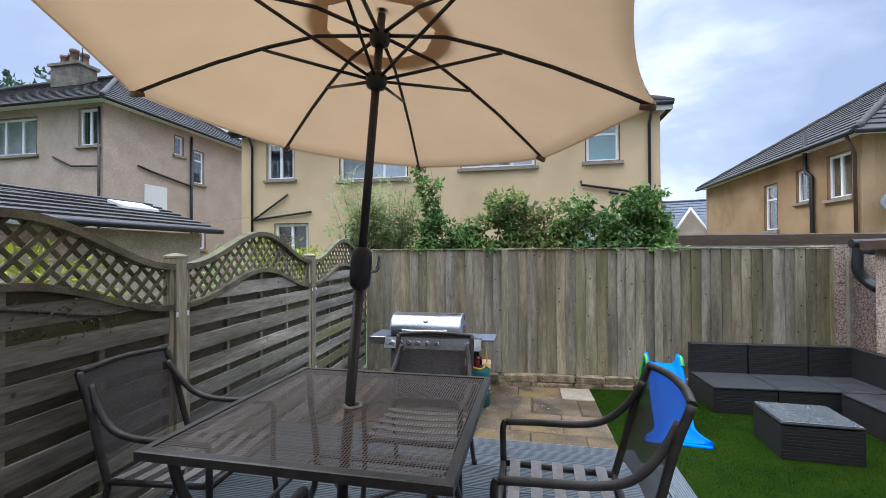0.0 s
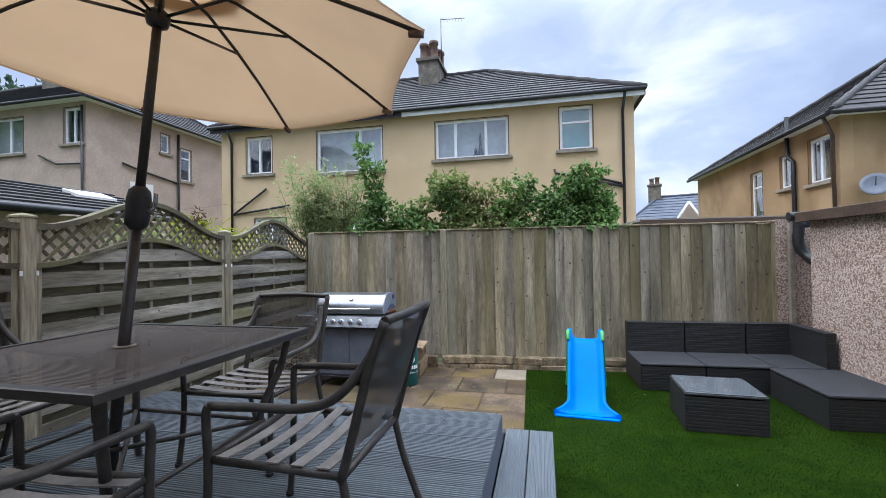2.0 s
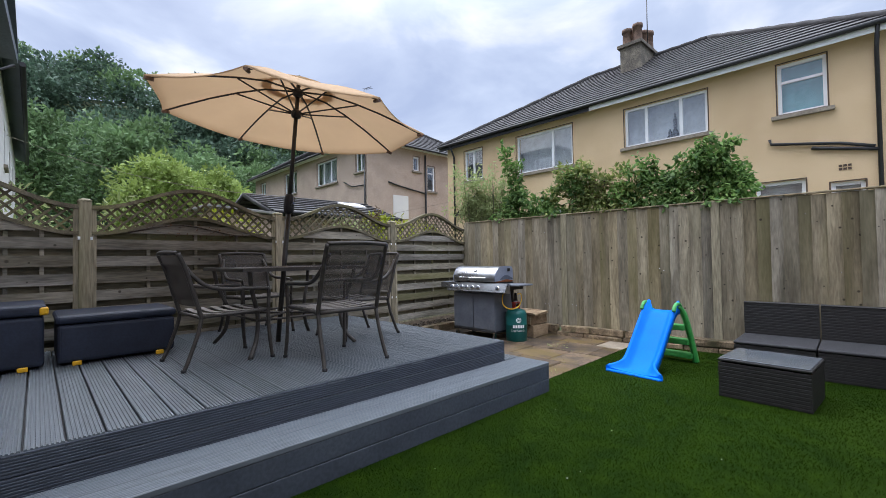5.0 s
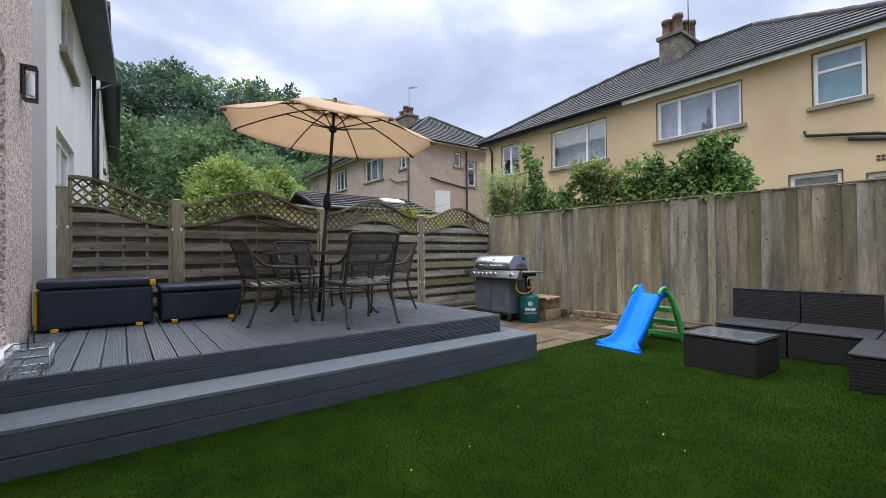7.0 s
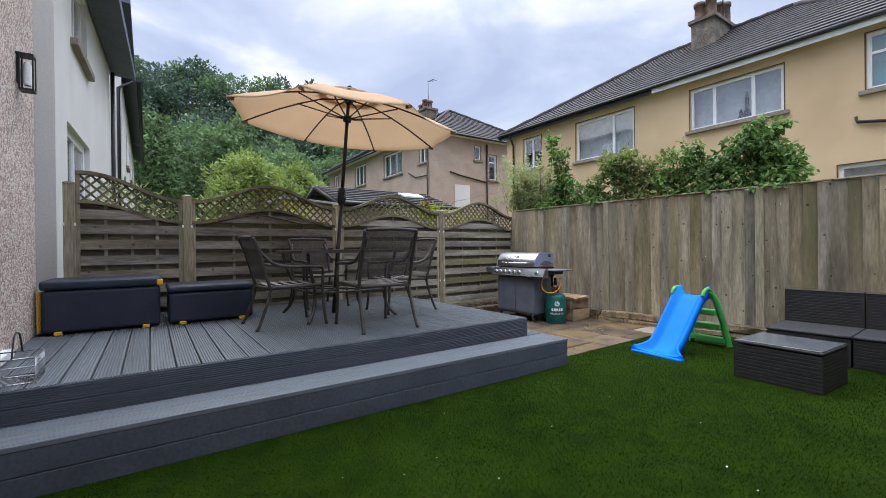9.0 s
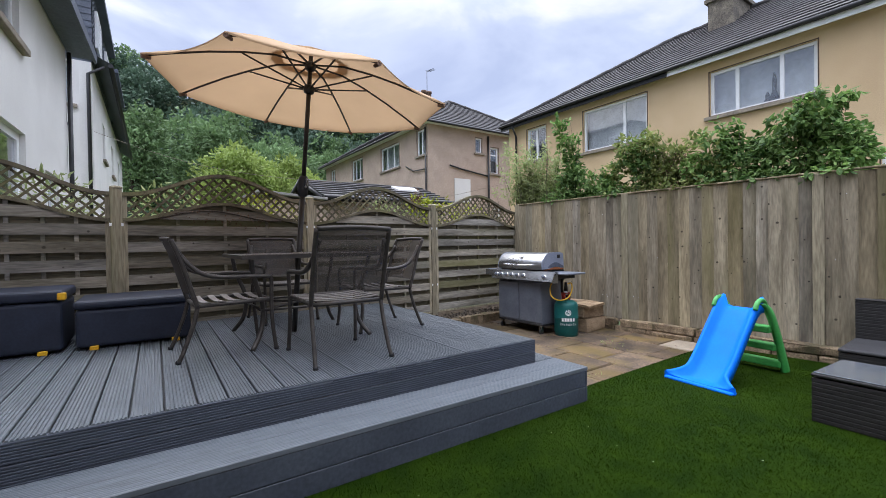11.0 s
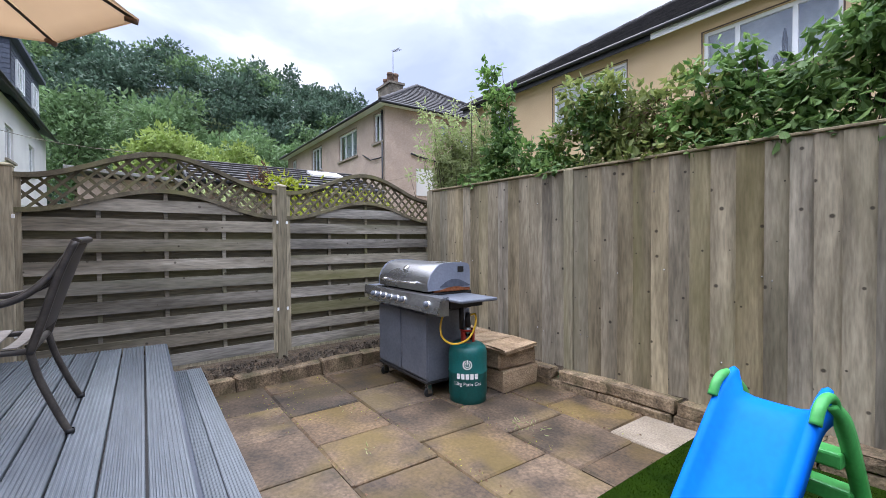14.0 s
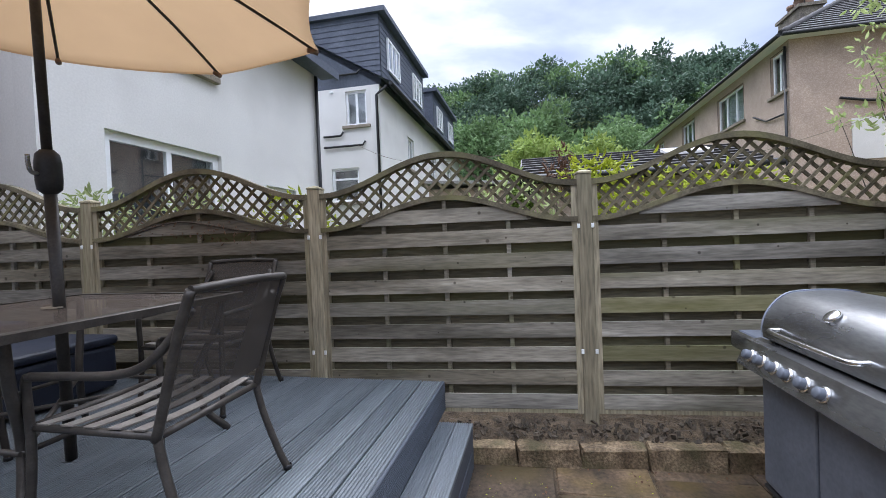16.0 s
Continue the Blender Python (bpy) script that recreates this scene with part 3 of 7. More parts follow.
for k in range(2):
    # boards run along the deck's front
    part("tread_board", tread, None, step, m=Matrix(((0, -1, 0, 0.004 + (k + 1) * tread_w), (1, 0, 0, -4.25), (0, 0, 1, STEP_Z), (0, 0, 0, 1))))
tread_end = mesh_of("tread_board_end", plank(groove_profile(SY / 2 - 0.006, 0.028, 7), 2.70), M["deck"])
for k in range(2):
    part("tread_board", tread_end, None, step, m=pose(-2.705, 0.010 + k * (SY / 2 - 0.002), STEP_Z))
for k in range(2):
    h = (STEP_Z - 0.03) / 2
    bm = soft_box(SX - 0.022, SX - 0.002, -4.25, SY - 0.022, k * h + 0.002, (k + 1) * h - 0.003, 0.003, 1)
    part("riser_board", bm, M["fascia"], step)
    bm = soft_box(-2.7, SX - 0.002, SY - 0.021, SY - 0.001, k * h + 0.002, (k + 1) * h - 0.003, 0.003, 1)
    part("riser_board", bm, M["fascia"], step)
bm = bmesh.new()
bx(bm, 0.01, SX - 0.03, -4.2, SY - 0.03, -0.03, STEP_Z - 0.03)
bx(bm, -2.7, 0.0, 0.01, SY - 0.03, -0.03, STEP_Z - 0.03)
part("step_frame", bm, M["black"], step)

# ---- woven fence along the side ----
FX = -1.90
POST_Y = [0.05, 1.15, 3.15, 5.16]


def arch(s, low, high):
    return low + (high - low) * (0.5 - 0.5 * math.cos(math.tau * s))


woven = thing("woven_fence", "weathered woven timber fence with arched lattice tops", "fence")


def fence_post(y, z0, z1, x=FX):
    bm = soft_box(-0.05, 0.05, -0.05, 0.05, z0, z1 - 0.012, 0.006, 1)
    p = part("post", bm, M["post"], woven, m=pose(x, y, 0))
    bm = bmesh.new()
    lathe(bm, [(0.076, z1 - 0.012), (0.074, z1), (0.045, z1 + 0.012), (0.0, z1 + 0.02)], 4, smooth=False)
    bmesh.ops.rotate(bm, verts=bm.verts, cent=(0, 0, 0), matrix=Matrix.Rotation(radians(45), 3, "Z"))
    part("cap", bm, M["post"], p)
    for z in (0.66, 1.55):
        for sy in (-0.048, 0.048):
            bm = soft_box(0.05, 0.056, sy - 0.010, sy + 0.010, z - 0.016, z + 0.016, 0.002, 1)
            part("bracket", bm, M["white_ink"], p, "small pale fixing clip")


for i, y in enumerate(POST_Y):
    fence_post(y, -0.05, 1.93 if i else 2.0)


def woven_panel(y0, y1, s0, s1, z_low):
    """A hit-and-miss panel with an arched trellis; s0 to s1 is the stretch of the whole arch that it shows."""
    w = y1 - y0
    # local x runs along the panel, local y away from the garden
    def low_rail(x):
        return arch(s0 + (s1 - s0) * x / w, 1.60, 1.80)

    def top_rail(x):
        return arch(s0 + (s1 - s0) * x / w, 1.86, 2.12)

    def clip(z):
        xs = [w * k / 60 for k in range(61) if low_rail(w * k / 60) > z + 0.02]
        return (min(xs), max(xs)) if xs else None
    bm = bmesh.new()
    for x in (0.02, w - 0.02):
        bx(bm, x - 0.02, x + 0.02, -0.034, -0.0155, z_low - 0.03, top_rail(x) - 0.01)
    bx(bm, 0.04, w - 0.04, -0.030, -0.018, z_low - 0.03, z_low - 0.004)
    p = part("panel", bm, M["post"], woven, m=pose(FX, y0, 0, 0, 0, 90))
    pitch = 0.172
    z = z_low
    while z < 1.75:
        for back in (0, 1):
            za = z + back * pitch / 2
            zb = za + 0.106
            got = clip(za + 0.01)
            if got and got[1] - got[0] > 0.1:
                ya, yb = (-0.032, -0.016) if not back else (0.016, 0.030)
                bm = bmesh.new()
                cols = []
                n = 2 if zb < 1.58 else 26
                for i in range(n):
                    x = got[0] + 0.005 + (got[1] - got[0] - 0.01) * i / (n - 1)
                    zt = min(zb, max(za + 0.004, low_rail(x) - 0.006))
                    cols.append([bm.verts.new(q) for q in ((x, ya, za), (x, yb, za), (x, yb, zt), (x, ya, zt))])
                for c0, c1 in zip(cols, cols[1:]):
                    for q in range(4):
                        bm.faces.new((c0[q], c0[(q + 1) % 4], c1[(q + 1) % 4], c1[q]))
                bm.faces.new(cols[0][::-1])
                bm.faces.new(cols[-1])
                # rear slats take the wood that is darkened to stand for shade
                part("slat", bm, M["fence"] if not back else M["fence_back_shaded"], p, m=pose(0, 0, rng.uniform(-0.004, 0.004), 0, rng.uniform(-0.10, 0.10), 0))
        z += pitch
    for f in (0.0, 0.25, 0.5, 0.75, 1.0):
        x = 0.02 + f * (w - 0.04)
        a = 0.016 if 0 < f < 1 else 0.02
        bm = soft_box(x - a, x + a, -0.015, 0.015, z_low - 0.03, low_rail(x) - 0.01, 0.002, 1)
        part("batten", bm, M["fence"] if 0 < f < 1 else M["post"], p)
    for name, rail, h in (("lower_rail", low_rail, 0.036), ("top_rail", top_rail, 0.040)):
        bm = bmesh.new()
        rows = []
        for i in range(41):
            x = w * i / 40
            rows.append([bm.verts.new((x, yy, rail(x) + zz)) for yy, zz in ((-0.045, -h / 2), (0.03, -h / 2), (0.03, h / 2), (-0.045, h / 2))])
        for a, b in zip(rows, rows[1:]):
            for q in range(4):
                bm.faces.new((a[q], a[(q + 1) % 4], b[(q + 1) % 4], b[q]))
        bm.faces.new(rows[0][::-1])
        bm.faces.new(rows[-1])
        part(name, bm, M["lattice"], p)
    # lattice strips at a slant both ways, cut off at the two rails
    for side, yy in ((1, -0.012), (-1, 0.004)):
        c = -0.6
        while c < w + 0.6:
            run = []
            for i in range(-10, 70):
                x = c + i * 0.01 * 1.0
                zz = 1.58 + i * 0.01
                xx = x if side > 0 else w - x
                if 0.02 < xx < w - 0.02 and low_rail(xx) + 0.005 < zz < top_rail(xx) - 0.005:
                    run.append((xx, zz))
            if len(run) > 5:
                (xa, za), (xb, zb) = run[0], run[-1]
                d = Vector((xb - xa, 0, zb - za)).normalized()
                nrm = Vector((-d.z, 0, d.x)) * 0.011
                bm = bmesh.new()
                for ya, yb in ((yy, yy + 0.010),):
                    vs = [bm.verts.new(Vector((px, py, pz)) + nrm * sgn) for px, pz in ((xa, za), (xb, zb)) for sgn in (-1, 1) for py in (ya, yb)]
                    for f in ((0, 1, 3, 2), (4, 6, 7, 5), (0, 4, 5, 1), (2, 3, 7, 6), (0, 2, 6, 4), (1, 5, 7, 3)):
                        bm.faces.new([vs[q] for q in f])
                part("lattice_strip", bm, M["lattice"], p)
            c += 0.105
    return p


for i, (a, b) in enumerate(zip(POST_Y, POST_Y[1:] + [7.10])):
    woven_panel(a + 0.05, b - 0.05 if i < 3 else b, 0.45 if i == 0 else 0.0, 1.0, 0.24)

# ---- closeboard fence along the back ----
BY = 7.06
BACK_POSTS = [-1.78, 0.30, 2.47]
back = thing("closeboard_fence", "tall weathered closeboard fence of upright boards", "fence")
for x in BACK_POSTS:
    bm = soft_box(x - 0.05, x + 0.05, BY - 0.035, BY + 0.06, 0.10, 2.0, 0.006, 1)
    part("post", bm, M["post"], back)
x = BACK_POSTS[0] + 0.052
while x < 4.72:
    w = rng.uniform(0.120, 0.158)
    nxt = next((q for q in BACK_POSTS if x < q < x + w + 0.10), None)
    if nxt and nxt - 0.052 - x < 0.2:
        w = nxt - 0.052 - x
    w = min(w, 4.74 - x)
    # feather edge: one side thick, lapped over the next board's thin side
    t0, t1 = 0.027, 0.006
    zt = 1.985 + rng.uniform(-0.006, 0.004)
    zb = 0.16 + rng.uniform(-0.012, 0.012)
    bm = bmesh.new()
    vs = []
    for z in (0, zt - zb):
        vs.append([bm.verts.new(c) for c in ((0, -t0, z), (w + 0.012, -t1, z), (w + 0.012, 0.0, z), (0, 0.0, z))])
    for q in range(4):
        bm.faces.new((vs[0][q], vs[0][(q + 1) % 4], vs[1][(q + 1) % 4], vs[1][q]))
    bm.faces.new(vs[0][::-1])
    bm.faces.new(vs[1])
    if w > 0.03:
        part("board", bm, M["board"], back, m=pose(x, BY + 0.006, zb, 0, rng.uniform(-0.12, 0.12), rng.uniform(-0.6, 0.6)))
    x += w
    if nxt and abs(x - (nxt - 0.052)) < 0.002:
        x = nxt + 0.052
for z in (0.45, 1.05, 1.7):
    bm = soft_box(-1.75, 4.74, BY + 0.012, BY + 0.06, z, z + 0.08, 0.004, 1)
    part("rail", bm, M["board"], back)
bm = soft_box(-1.8, 4.74, BY - 0.03, BY + 0.03, 1.992, 2.012, 0.004, 1)
part("capping", bm, M["board"], back)

# pale nail heads in the back boards
for _ in range(26):
    q = pose(rng.uniform(-1.4, 4.6), BY - 0.021, rng.choice((0.49, 1.09, 1.74)) + rng.uniform(-0.03, 0.03), 90, 0, 0)
    bm = bmesh.new()
    lathe(bm, [(0.0055, -0.02), (0.0055, 0.0015), (0.0, 0.003)], 7)
    part("nail_head", bm, M["chrome"], back, m=q)

# ---- raised edging and soil beds ----
def stone_block(w, d, h, seed, rough=0.005):
    r = random.Random(seed)
    bm = bmesh.new()
    bx(bm, 0, w, 0, d, 0, h)
    bmesh.ops.recalc_face_normals(bm, faces=bm.faces)
    bmesh.ops.bevel(bm, geom=bm.edges[:], offset=0.010, segments=1, affect="EDGES")
    for v in bm.verts:
        v.co += Vector((r.uniform(-1, 1), r.uniform(-1, 1), r.uniform(-1, 1))) * rough
    return bm


kerb = thing("edging_wall", "low weathered stone edging along the fences", "edging", kind="structure")
x = -1.62
i = 0
while x < 2.6:
    w = rng.uniform(0.38, 0.62)
    part("stone", stone_block(w - 0.012, 0.13, 0.075, i), M["kerb"], kerb, m=pose(x, 6.90 + rng.uniform(-0.006, 0.006), -0.01))
    part("stone", stone_block(w - 0.008, 0.15, 0.092, i + 50, 0.012), M["kerb"], kerb, m=pose(x + rng.uniform(-0.01, 0.1), 6.900 + rng.uniform(-0.008, 0.006), 0.072, 0, 0, rng.uniform(-0.8, 0.8)))
    x += w
    i += 1
y = 4.02
while y < 6.88:
    w = min(rng.uniform(0.40, 0.62), 6.9 - y)
    part("stone", stone_block(0.11, w - 0.008, 0.145 + rng.uniform(-0.012, 0.012), i, 0.010), M["kerb"], kerb, m=pose(-1.62 + rng.uniform(-0.01, 0.01), y, -0.01, 0, 0, rng.uniform(-1, 1)))
    y += w
    i += 1
bm = bmesh.new()
nx, ny = 10, 110
grid = [[bm.verts.new((-2.15 + 0.55 * a / nx, -0.3 + 7.45 * b / ny, 0.115 + 0.05 * (1 - a / nx) + 0.03 * noise.noise((a * 0.9, b * 0.5, 2.0)))) for b in range(ny + 1)] for a in range(nx + 1)]
for a in range(nx):
    for b in range(ny):
        bm.faces.new((grid[a][b], grid[a + 1][b], grid[a + 1][b + 1], grid[a][b + 1]))
solid("soil_bed", bm, M["earth"], "narrow bed of bare brown soil beside the fence", "soil", kind="structure")
bm = bmesh.new()
for _ in range(420):
    x, y, s = rng.uniform(-1.88, -1.58), rng.uniform(4.2, 6.85), rng.uniform(0.006, 0.02)
    q = pose(x, y, 0.15 + rng.uniform(-0.01, 0.02), rng.uniform(0, 360), rng.uniform(0, 360), rng.uniform(0, 360))
    bx(bm, -s, s, -s * 0.7, s * 0.7, -s * 0.2, s * 0.2, q)
solid("bark_chips", bm, M["bark"], "loose bark chips and leaf litter on the soil bed", "litter", kind="stuff")
bm = bmesh.new()
nx = 90
strip = [[bm.verts.new((-1.62 + 6.4 * a / nx, 6.98 + 0.22 * b / 3, (0.125 if a < 60 else 0.06) + 0.02 * b / 3 + 0.02 * noise.noise((a * 0.7, b * 0.6, 7.0)))) for b in range(4)] for a in range(nx + 1)]
for a in range(nx):
    for b in range(3):
        bm.faces.new((strip[a][b], strip[a + 1][b], strip[a + 1][b + 1], strip[a][b + 1]))
solid("soil_strip", bm, M["earth"], "thin strip of dark soil under the back fence", "soil", kind="structure")
for x0, x1, y0, y1 in ((2.5, 4.78, 6.94, 7.04),):
    bm = bmesh.new()
    bx(bm, x0, x1, y0, y1, -0.02, 0.14)
    solid("gravel_board", bm, M["board"], "timber gravel board at the foot of the fence", "gravel board", kind="structure")

# ---- houses ----
def wall_cells(u0, u1, z0, z1, holes):
    us = sorted({u0, u1, *[h[0] for h in holes], *[h[1] for h in holes]})
    zs = sorted({z0, z1, *[h[2] for h in holes], *[h[3] for h in holes]})
    for a, b in zip(us, us[1:]):
        run = None
        for c, d in zip(zs, zs[1:]):
            um, zm = (a + b) / 2, (c + d) / 2
            free = not any(h[0] < um < h[1] and h[2] < zm < h[3] for h in holes)
            if free:
                run = (run[0], d) if run else (c, d)
            elif run:
                yield a, b, *run
                run = None
        if run:
            yield a, b, *run


def face_matrix(side, at):
    """Local frame of a wall: x along it, y into the house, z up. side: 'front' looks to -v, 'left' to -u, 'right' to +u, 'rear' to +v."""
    if side == "front":
        return Matrix(((1, 0, 0, 0), (0, 1, 0, at), (0, 0, 1, 0), (0, 0, 0, 1)))
    if side == "rear":
        return Matrix(((-1, 0, 0, 0), (0, -1, 0, at), (0, 0, 1, 0), (0, 0, 0, 1)))
    if side == "left":
        return Matrix(((0, 1, 0, at), (-1, 0, 0, 0), (0, 0, 1, 0), (0, 0, 0, 1)))
    return Matrix(((0, -1, 0, at), (1, 0, 0, 0), (0, 0, 1, 0), (0, 0, 0, 1)))


def frame_ring(x0, x1, z0, z1, f, y0, y1):
    """A closed rectangular frame of width f."""
    bm = bmesh.new()
    loops = [[bm.verts.new((x, y, z)) for x, z in ((x0 + i, z0 + i), (x1 - i, z0 + i), (x1 - i, z1 - i), (x0 + i, z1 - i))] for i, y in ((0, y0), (f, y0), (f, y1), (0, y1))]
    for a, b in zip(loops, loops[1:] + loops[:1]):
        for k in range(4):
            bm.faces.new((a[k], a[(k + 1) % 4], b[(k + 1) % 4], b[k]))
    return bm


def window(parent, m, w, h, splits=(), transom=None, blind="unlit_room", sill=True, sill_mat="sill", f=0.075, surround=False):
    """A white framed window in an opening of w by h; splits: places of the uprights along x, transom: (x0, x1, z)."""
    win = part("window", frame_ring(0, w, 0, h, f, 0.07, 0.14), M["upvc"], parent, "white framed window", m)
    if surround:
        part("surround", frame_ring(-0.030, w + 0.030, -0.003, h + 0.030, 0.027, -0.004, 0.012), M["brown_fascia"], win, "brown painted surround")
    for s in splits:
        bm = bmesh.new()
        bx(bm, s - 0.042, s + 0.042, 0.072, 0.138, f, h - f)
        part("mullion", bm, M["upvc"], win)
    if transom:
        bm = bmesh.new()
        bx(bm, transom[0], transom[1], 0.066, 0.136, transom[2] - 0.03, transom[2] + 0.03)
        part("transom", bm, M["upvc"], win)
    edges = [f, *splits, w - f]
    for a, b in zip(edges, edges[1:]):
        bm = bmesh.new()
        bx(bm, a + 0.005, b - 0.005, 0.095, 0.103, f, h - f)
        pane = part("pane", bm, M["glass"], win)
        pane.visible_shadow = False
    # sheet behind the glass: dark ones paint the room's gloom, pale ones show blinds
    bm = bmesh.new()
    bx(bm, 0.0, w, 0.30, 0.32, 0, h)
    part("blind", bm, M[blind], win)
    if sill:
        bm = soft_box(-0.12, w + 0.12, -0.09, 0.10, -0.10, -0.005, 0.008, 1)
        part("window_sill", bm, M[sill_mat], win)
    return win


def house_wall(parent, side, at, u0, u1, z0, z1, material, windows=(), thick=0.28):
    m = face_matrix(side, at)
    holes = [(q["x"], q["x"] + q["w"], q["z"], q["z"] + q["h"]) for q in windows]
    bm = bmesh.new()
    for a, b, c, d in wall_cells(u0, u1, z0, z1, holes):
        bx(bm, a, b, 0, thick, c, d)
    bmesh.ops.remove_doubles(bm, verts=bm.verts, dist=1e-4)
    part("wall", bm, M[material], parent, m=m)
    for q in windows:
        window(parent, m @ pose(q["x"], 0, q["z"]), q["w"], q["h"], q.get("splits", ()), q.get("transom"), q.get("blind", "unlit_room"), q.get("sill", True), f=q.get("f", 0.075), surround=material != "white_render")


def tile_slope(bm, e0, e1, r0, r1, n, lift=0.035):
    """Courses of tiles, each lapping over the one below."""
    e0, e1, r0, r1 = [Vector(q) for q in (e0, e1, r0, r1)]
    nrm = (e1 - e0).cross(r0 - e0)
    if nrm.length < 1e-6:
        nrm = (e1 - e0).cross(r1 - e0)
    nrm = nrm.normalized()
    if nrm.z < 0:
        nrm = -nrm
    lo = [bm.verts.new(q) for q in (e0, e1)]
    for k in range(n):
        f0, f1 = k / n, (k + 1) / n
        a, b = e0.lerp(r0, f0), e1.lerp(r1, f0)
        c, d = e1.lerp(r1, f1), e0.lerp(r0, f1)
        up = [bm.verts.new(q + nrm * lift) for q in (a, b)]
        hi = [bm.verts.new(q + nrm * 0.004) for q in (c, d)]
        bm.faces.new((lo[0], lo[1], up[1], up[0]))
        bm.faces.new((up[0], up[1], hi[0], hi[1]))
        lo = [hi[1], hi[0]]


def hip_roof(parent, u0, u1, v0, v1, ze, zr, over=0.4, run=None, material="tile", courses=16):
    u0, u1, v0, v1 = u0 - over, u1 + over, v0 - over, v1 + over
    mid = (v0 + v1) / 2
    run = (v1 - v0) / 2 if run is None else run
    a, b, c, d = (u0, v0, ze), (u1, v0, ze), (u1, v1, ze), (u0, v1, ze)
    r0, r1 = (u0 + run, mid, zr), (u1 - run, mid, zr)
    bm = bmesh.new()
    tile_slope(bm, a, b, r0, r1, courses)
    tile_slope(bm, b, c, r1, r1, courses)
    tile_slope(bm, c, d, r1, r0, courses)
    tile_slope(bm, d, a, r0, r0, courses)
    bmesh.ops.remove_doubles(bm, verts=bm.verts, dist=0.002)
    roof = part("roof", bm, M[material], parent)
    bm = bmesh.new()
    for p, q in ((a, r0), (d, r0), (b, r1), (c, r1), (r0, r1)):
        n = 18
        tube(bm, [Vector(p).lerp(Vector(q), k / n) + Vector((0, 0, 0.03)) for k in range(n + 1)], [0.085 + 0.018 * (k % 2) for k in range(n + 1)], 8)
    part("ridge_tiles", bm, M[material], roof)
    bm = bmesh.new()
    bx(bm, u0 + 0.03, u1 - 0.03, v0 + 0.03, v1 - 0.03, ze - 0.035, ze - 0.012)
    part("soffit", bm, M["upvc"], roof)
    return roof


def pipe(parent, pts, r=0.04, material="black", name="drainpipe"):
    bm = bmesh.new()
    tube(bm, pts, r, 8)
    return part(name, bm, M[material], parent)


def chimney(parent, u, v, z0, z1, wu, wv, pots, pot_h=0.75):
    bm = bmesh.new()
    bx(bm, u - wu / 2, u + wu / 2, v - wv / 2, v + wv / 2, z0, z1)
    bx(bm, u - wu / 2 - 0.08, u + wu / 2 + 0.08, v - wv / 2 - 0.08, v + wv / 2 + 0.08, z1, z1 + 0.12)
    st = part("chimney", bm, M["chimney_stone"], parent)
    for k, (du, dv) in enumerate(pots):
        bm = bmesh.new()
        h = pot_h * (0.85 + 0.25 * ((k * 7) % 3) / 2)
        lathe(bm, [(0.17, 0), (0.19, 0.06), (0.16, 0.1), (0.15, h - 0.14), (0.185, h - 0.12), (0.185, h), (0.13, h), (0.12, h - 0.2)], 12, (u + du, v + dv, z1 + 0.12))
        part("chimney_pot", bm, M["pot"], st)


def aerial(parent, u, v, z0, z1, boom=0.9):
    bm = bmesh.new()
    tube(bm, [(u, v, z0), (u, v, z1)], 0.018, 6)
    tube(bm, [(u, v, z1 - 0.05), (u + boom, v - 0.1, z1 - 0.18)], 0.012, 6)
    for k in range(7):
        x = u + 0.12 + k * boom * 0.12
        tube(bm, [(x, v - 0.18, z1 - 0.07 - 0.02 * k), (x, v + 0.14, z1 - 0.07 - 0.02 * k)], 0.007, 5)
    part("aerial", bm, M["black"], parent, "thin metal television aerial")


# yellow rendered semi-detached pair behind the back fence
yh = thing("semi_detached_house", "yellow rendered semi-detached house pair with dark tiled hip roof", "house", HOME)
Y, YE = 13.62, 6.10
W = lambda x, z, w, h, **k: dict(x=x, z=z, w=w, h=h, **k)
house_wall(yh, "front", Y, -9.55, 3.82, 0, YE, "yellow_render", [
    W(-8.56, 4.48, 0.98, 1.26, splits=(0.48,)),
    W(-5.90, 4.36, 2.28, 1.40, splits=(1.50,), blind="blind"),
    # the pale sheet here stands in for sky reflected in the panes
    W(-1.88, 4.56, 2.22, 1.17, splits=(0.62, 1.55), blind="blind"),
    W(1.82, 4.60, 0.90, 1.24, transom=(0.03, 0.87, 0.80), blind="teal_blind"),
    W(-8.26, 1.75, 1.19, 1.22, splits=(0.6,)),
    W(-5.7, 1.2, 2.1, 1.7, splits=(1.05,)),
    W(1.34, 2.0, 0.95, 1.02, blind="blind"),
    W(2.72, 2.0, 0.56, 0.86, blind="blind"),
])
house_wall(yh, "right", 3.82, Y + 0.28, 22.6, 0, YE, "yellow_render")
house_wall(yh, "left", -9.55, -22.6, -(Y + 0.28), 0, YE, "yellow_render")
house_wall(yh, "rear", 22.88, -3.82, 9.55, 0, YE, "yellow_render")
hip_roof(yh, -9.55, 3.82, Y, 22.6, YE, 9.05, 0.26)
chimney(yh, -2.9, 17.6, 7.6, 9.15, 0.75, 1.7, [(-0.2, -0.6), (0.18, -0.55), (-0.18, -0.1), (0.2, 0.0), (-0.2, 0.5), (0.18, 0.55)])
aerial(yh, -2.5, 17.4, 9.2, 11.1, 1.0)
bm = bmesh.new()
bx(bm, -2.88, 4.06, Y - 0.26, Y - 0.235, YE - 0.19, YE - 0.04)
part("fascia", bm, M["upvc"], yh, "white fascia board under the gutter")
bm = bmesh.new()
bx(bm, -9.79, -2.89, Y - 0.26, Y - 0.235, YE - 0.19, YE - 0.04)
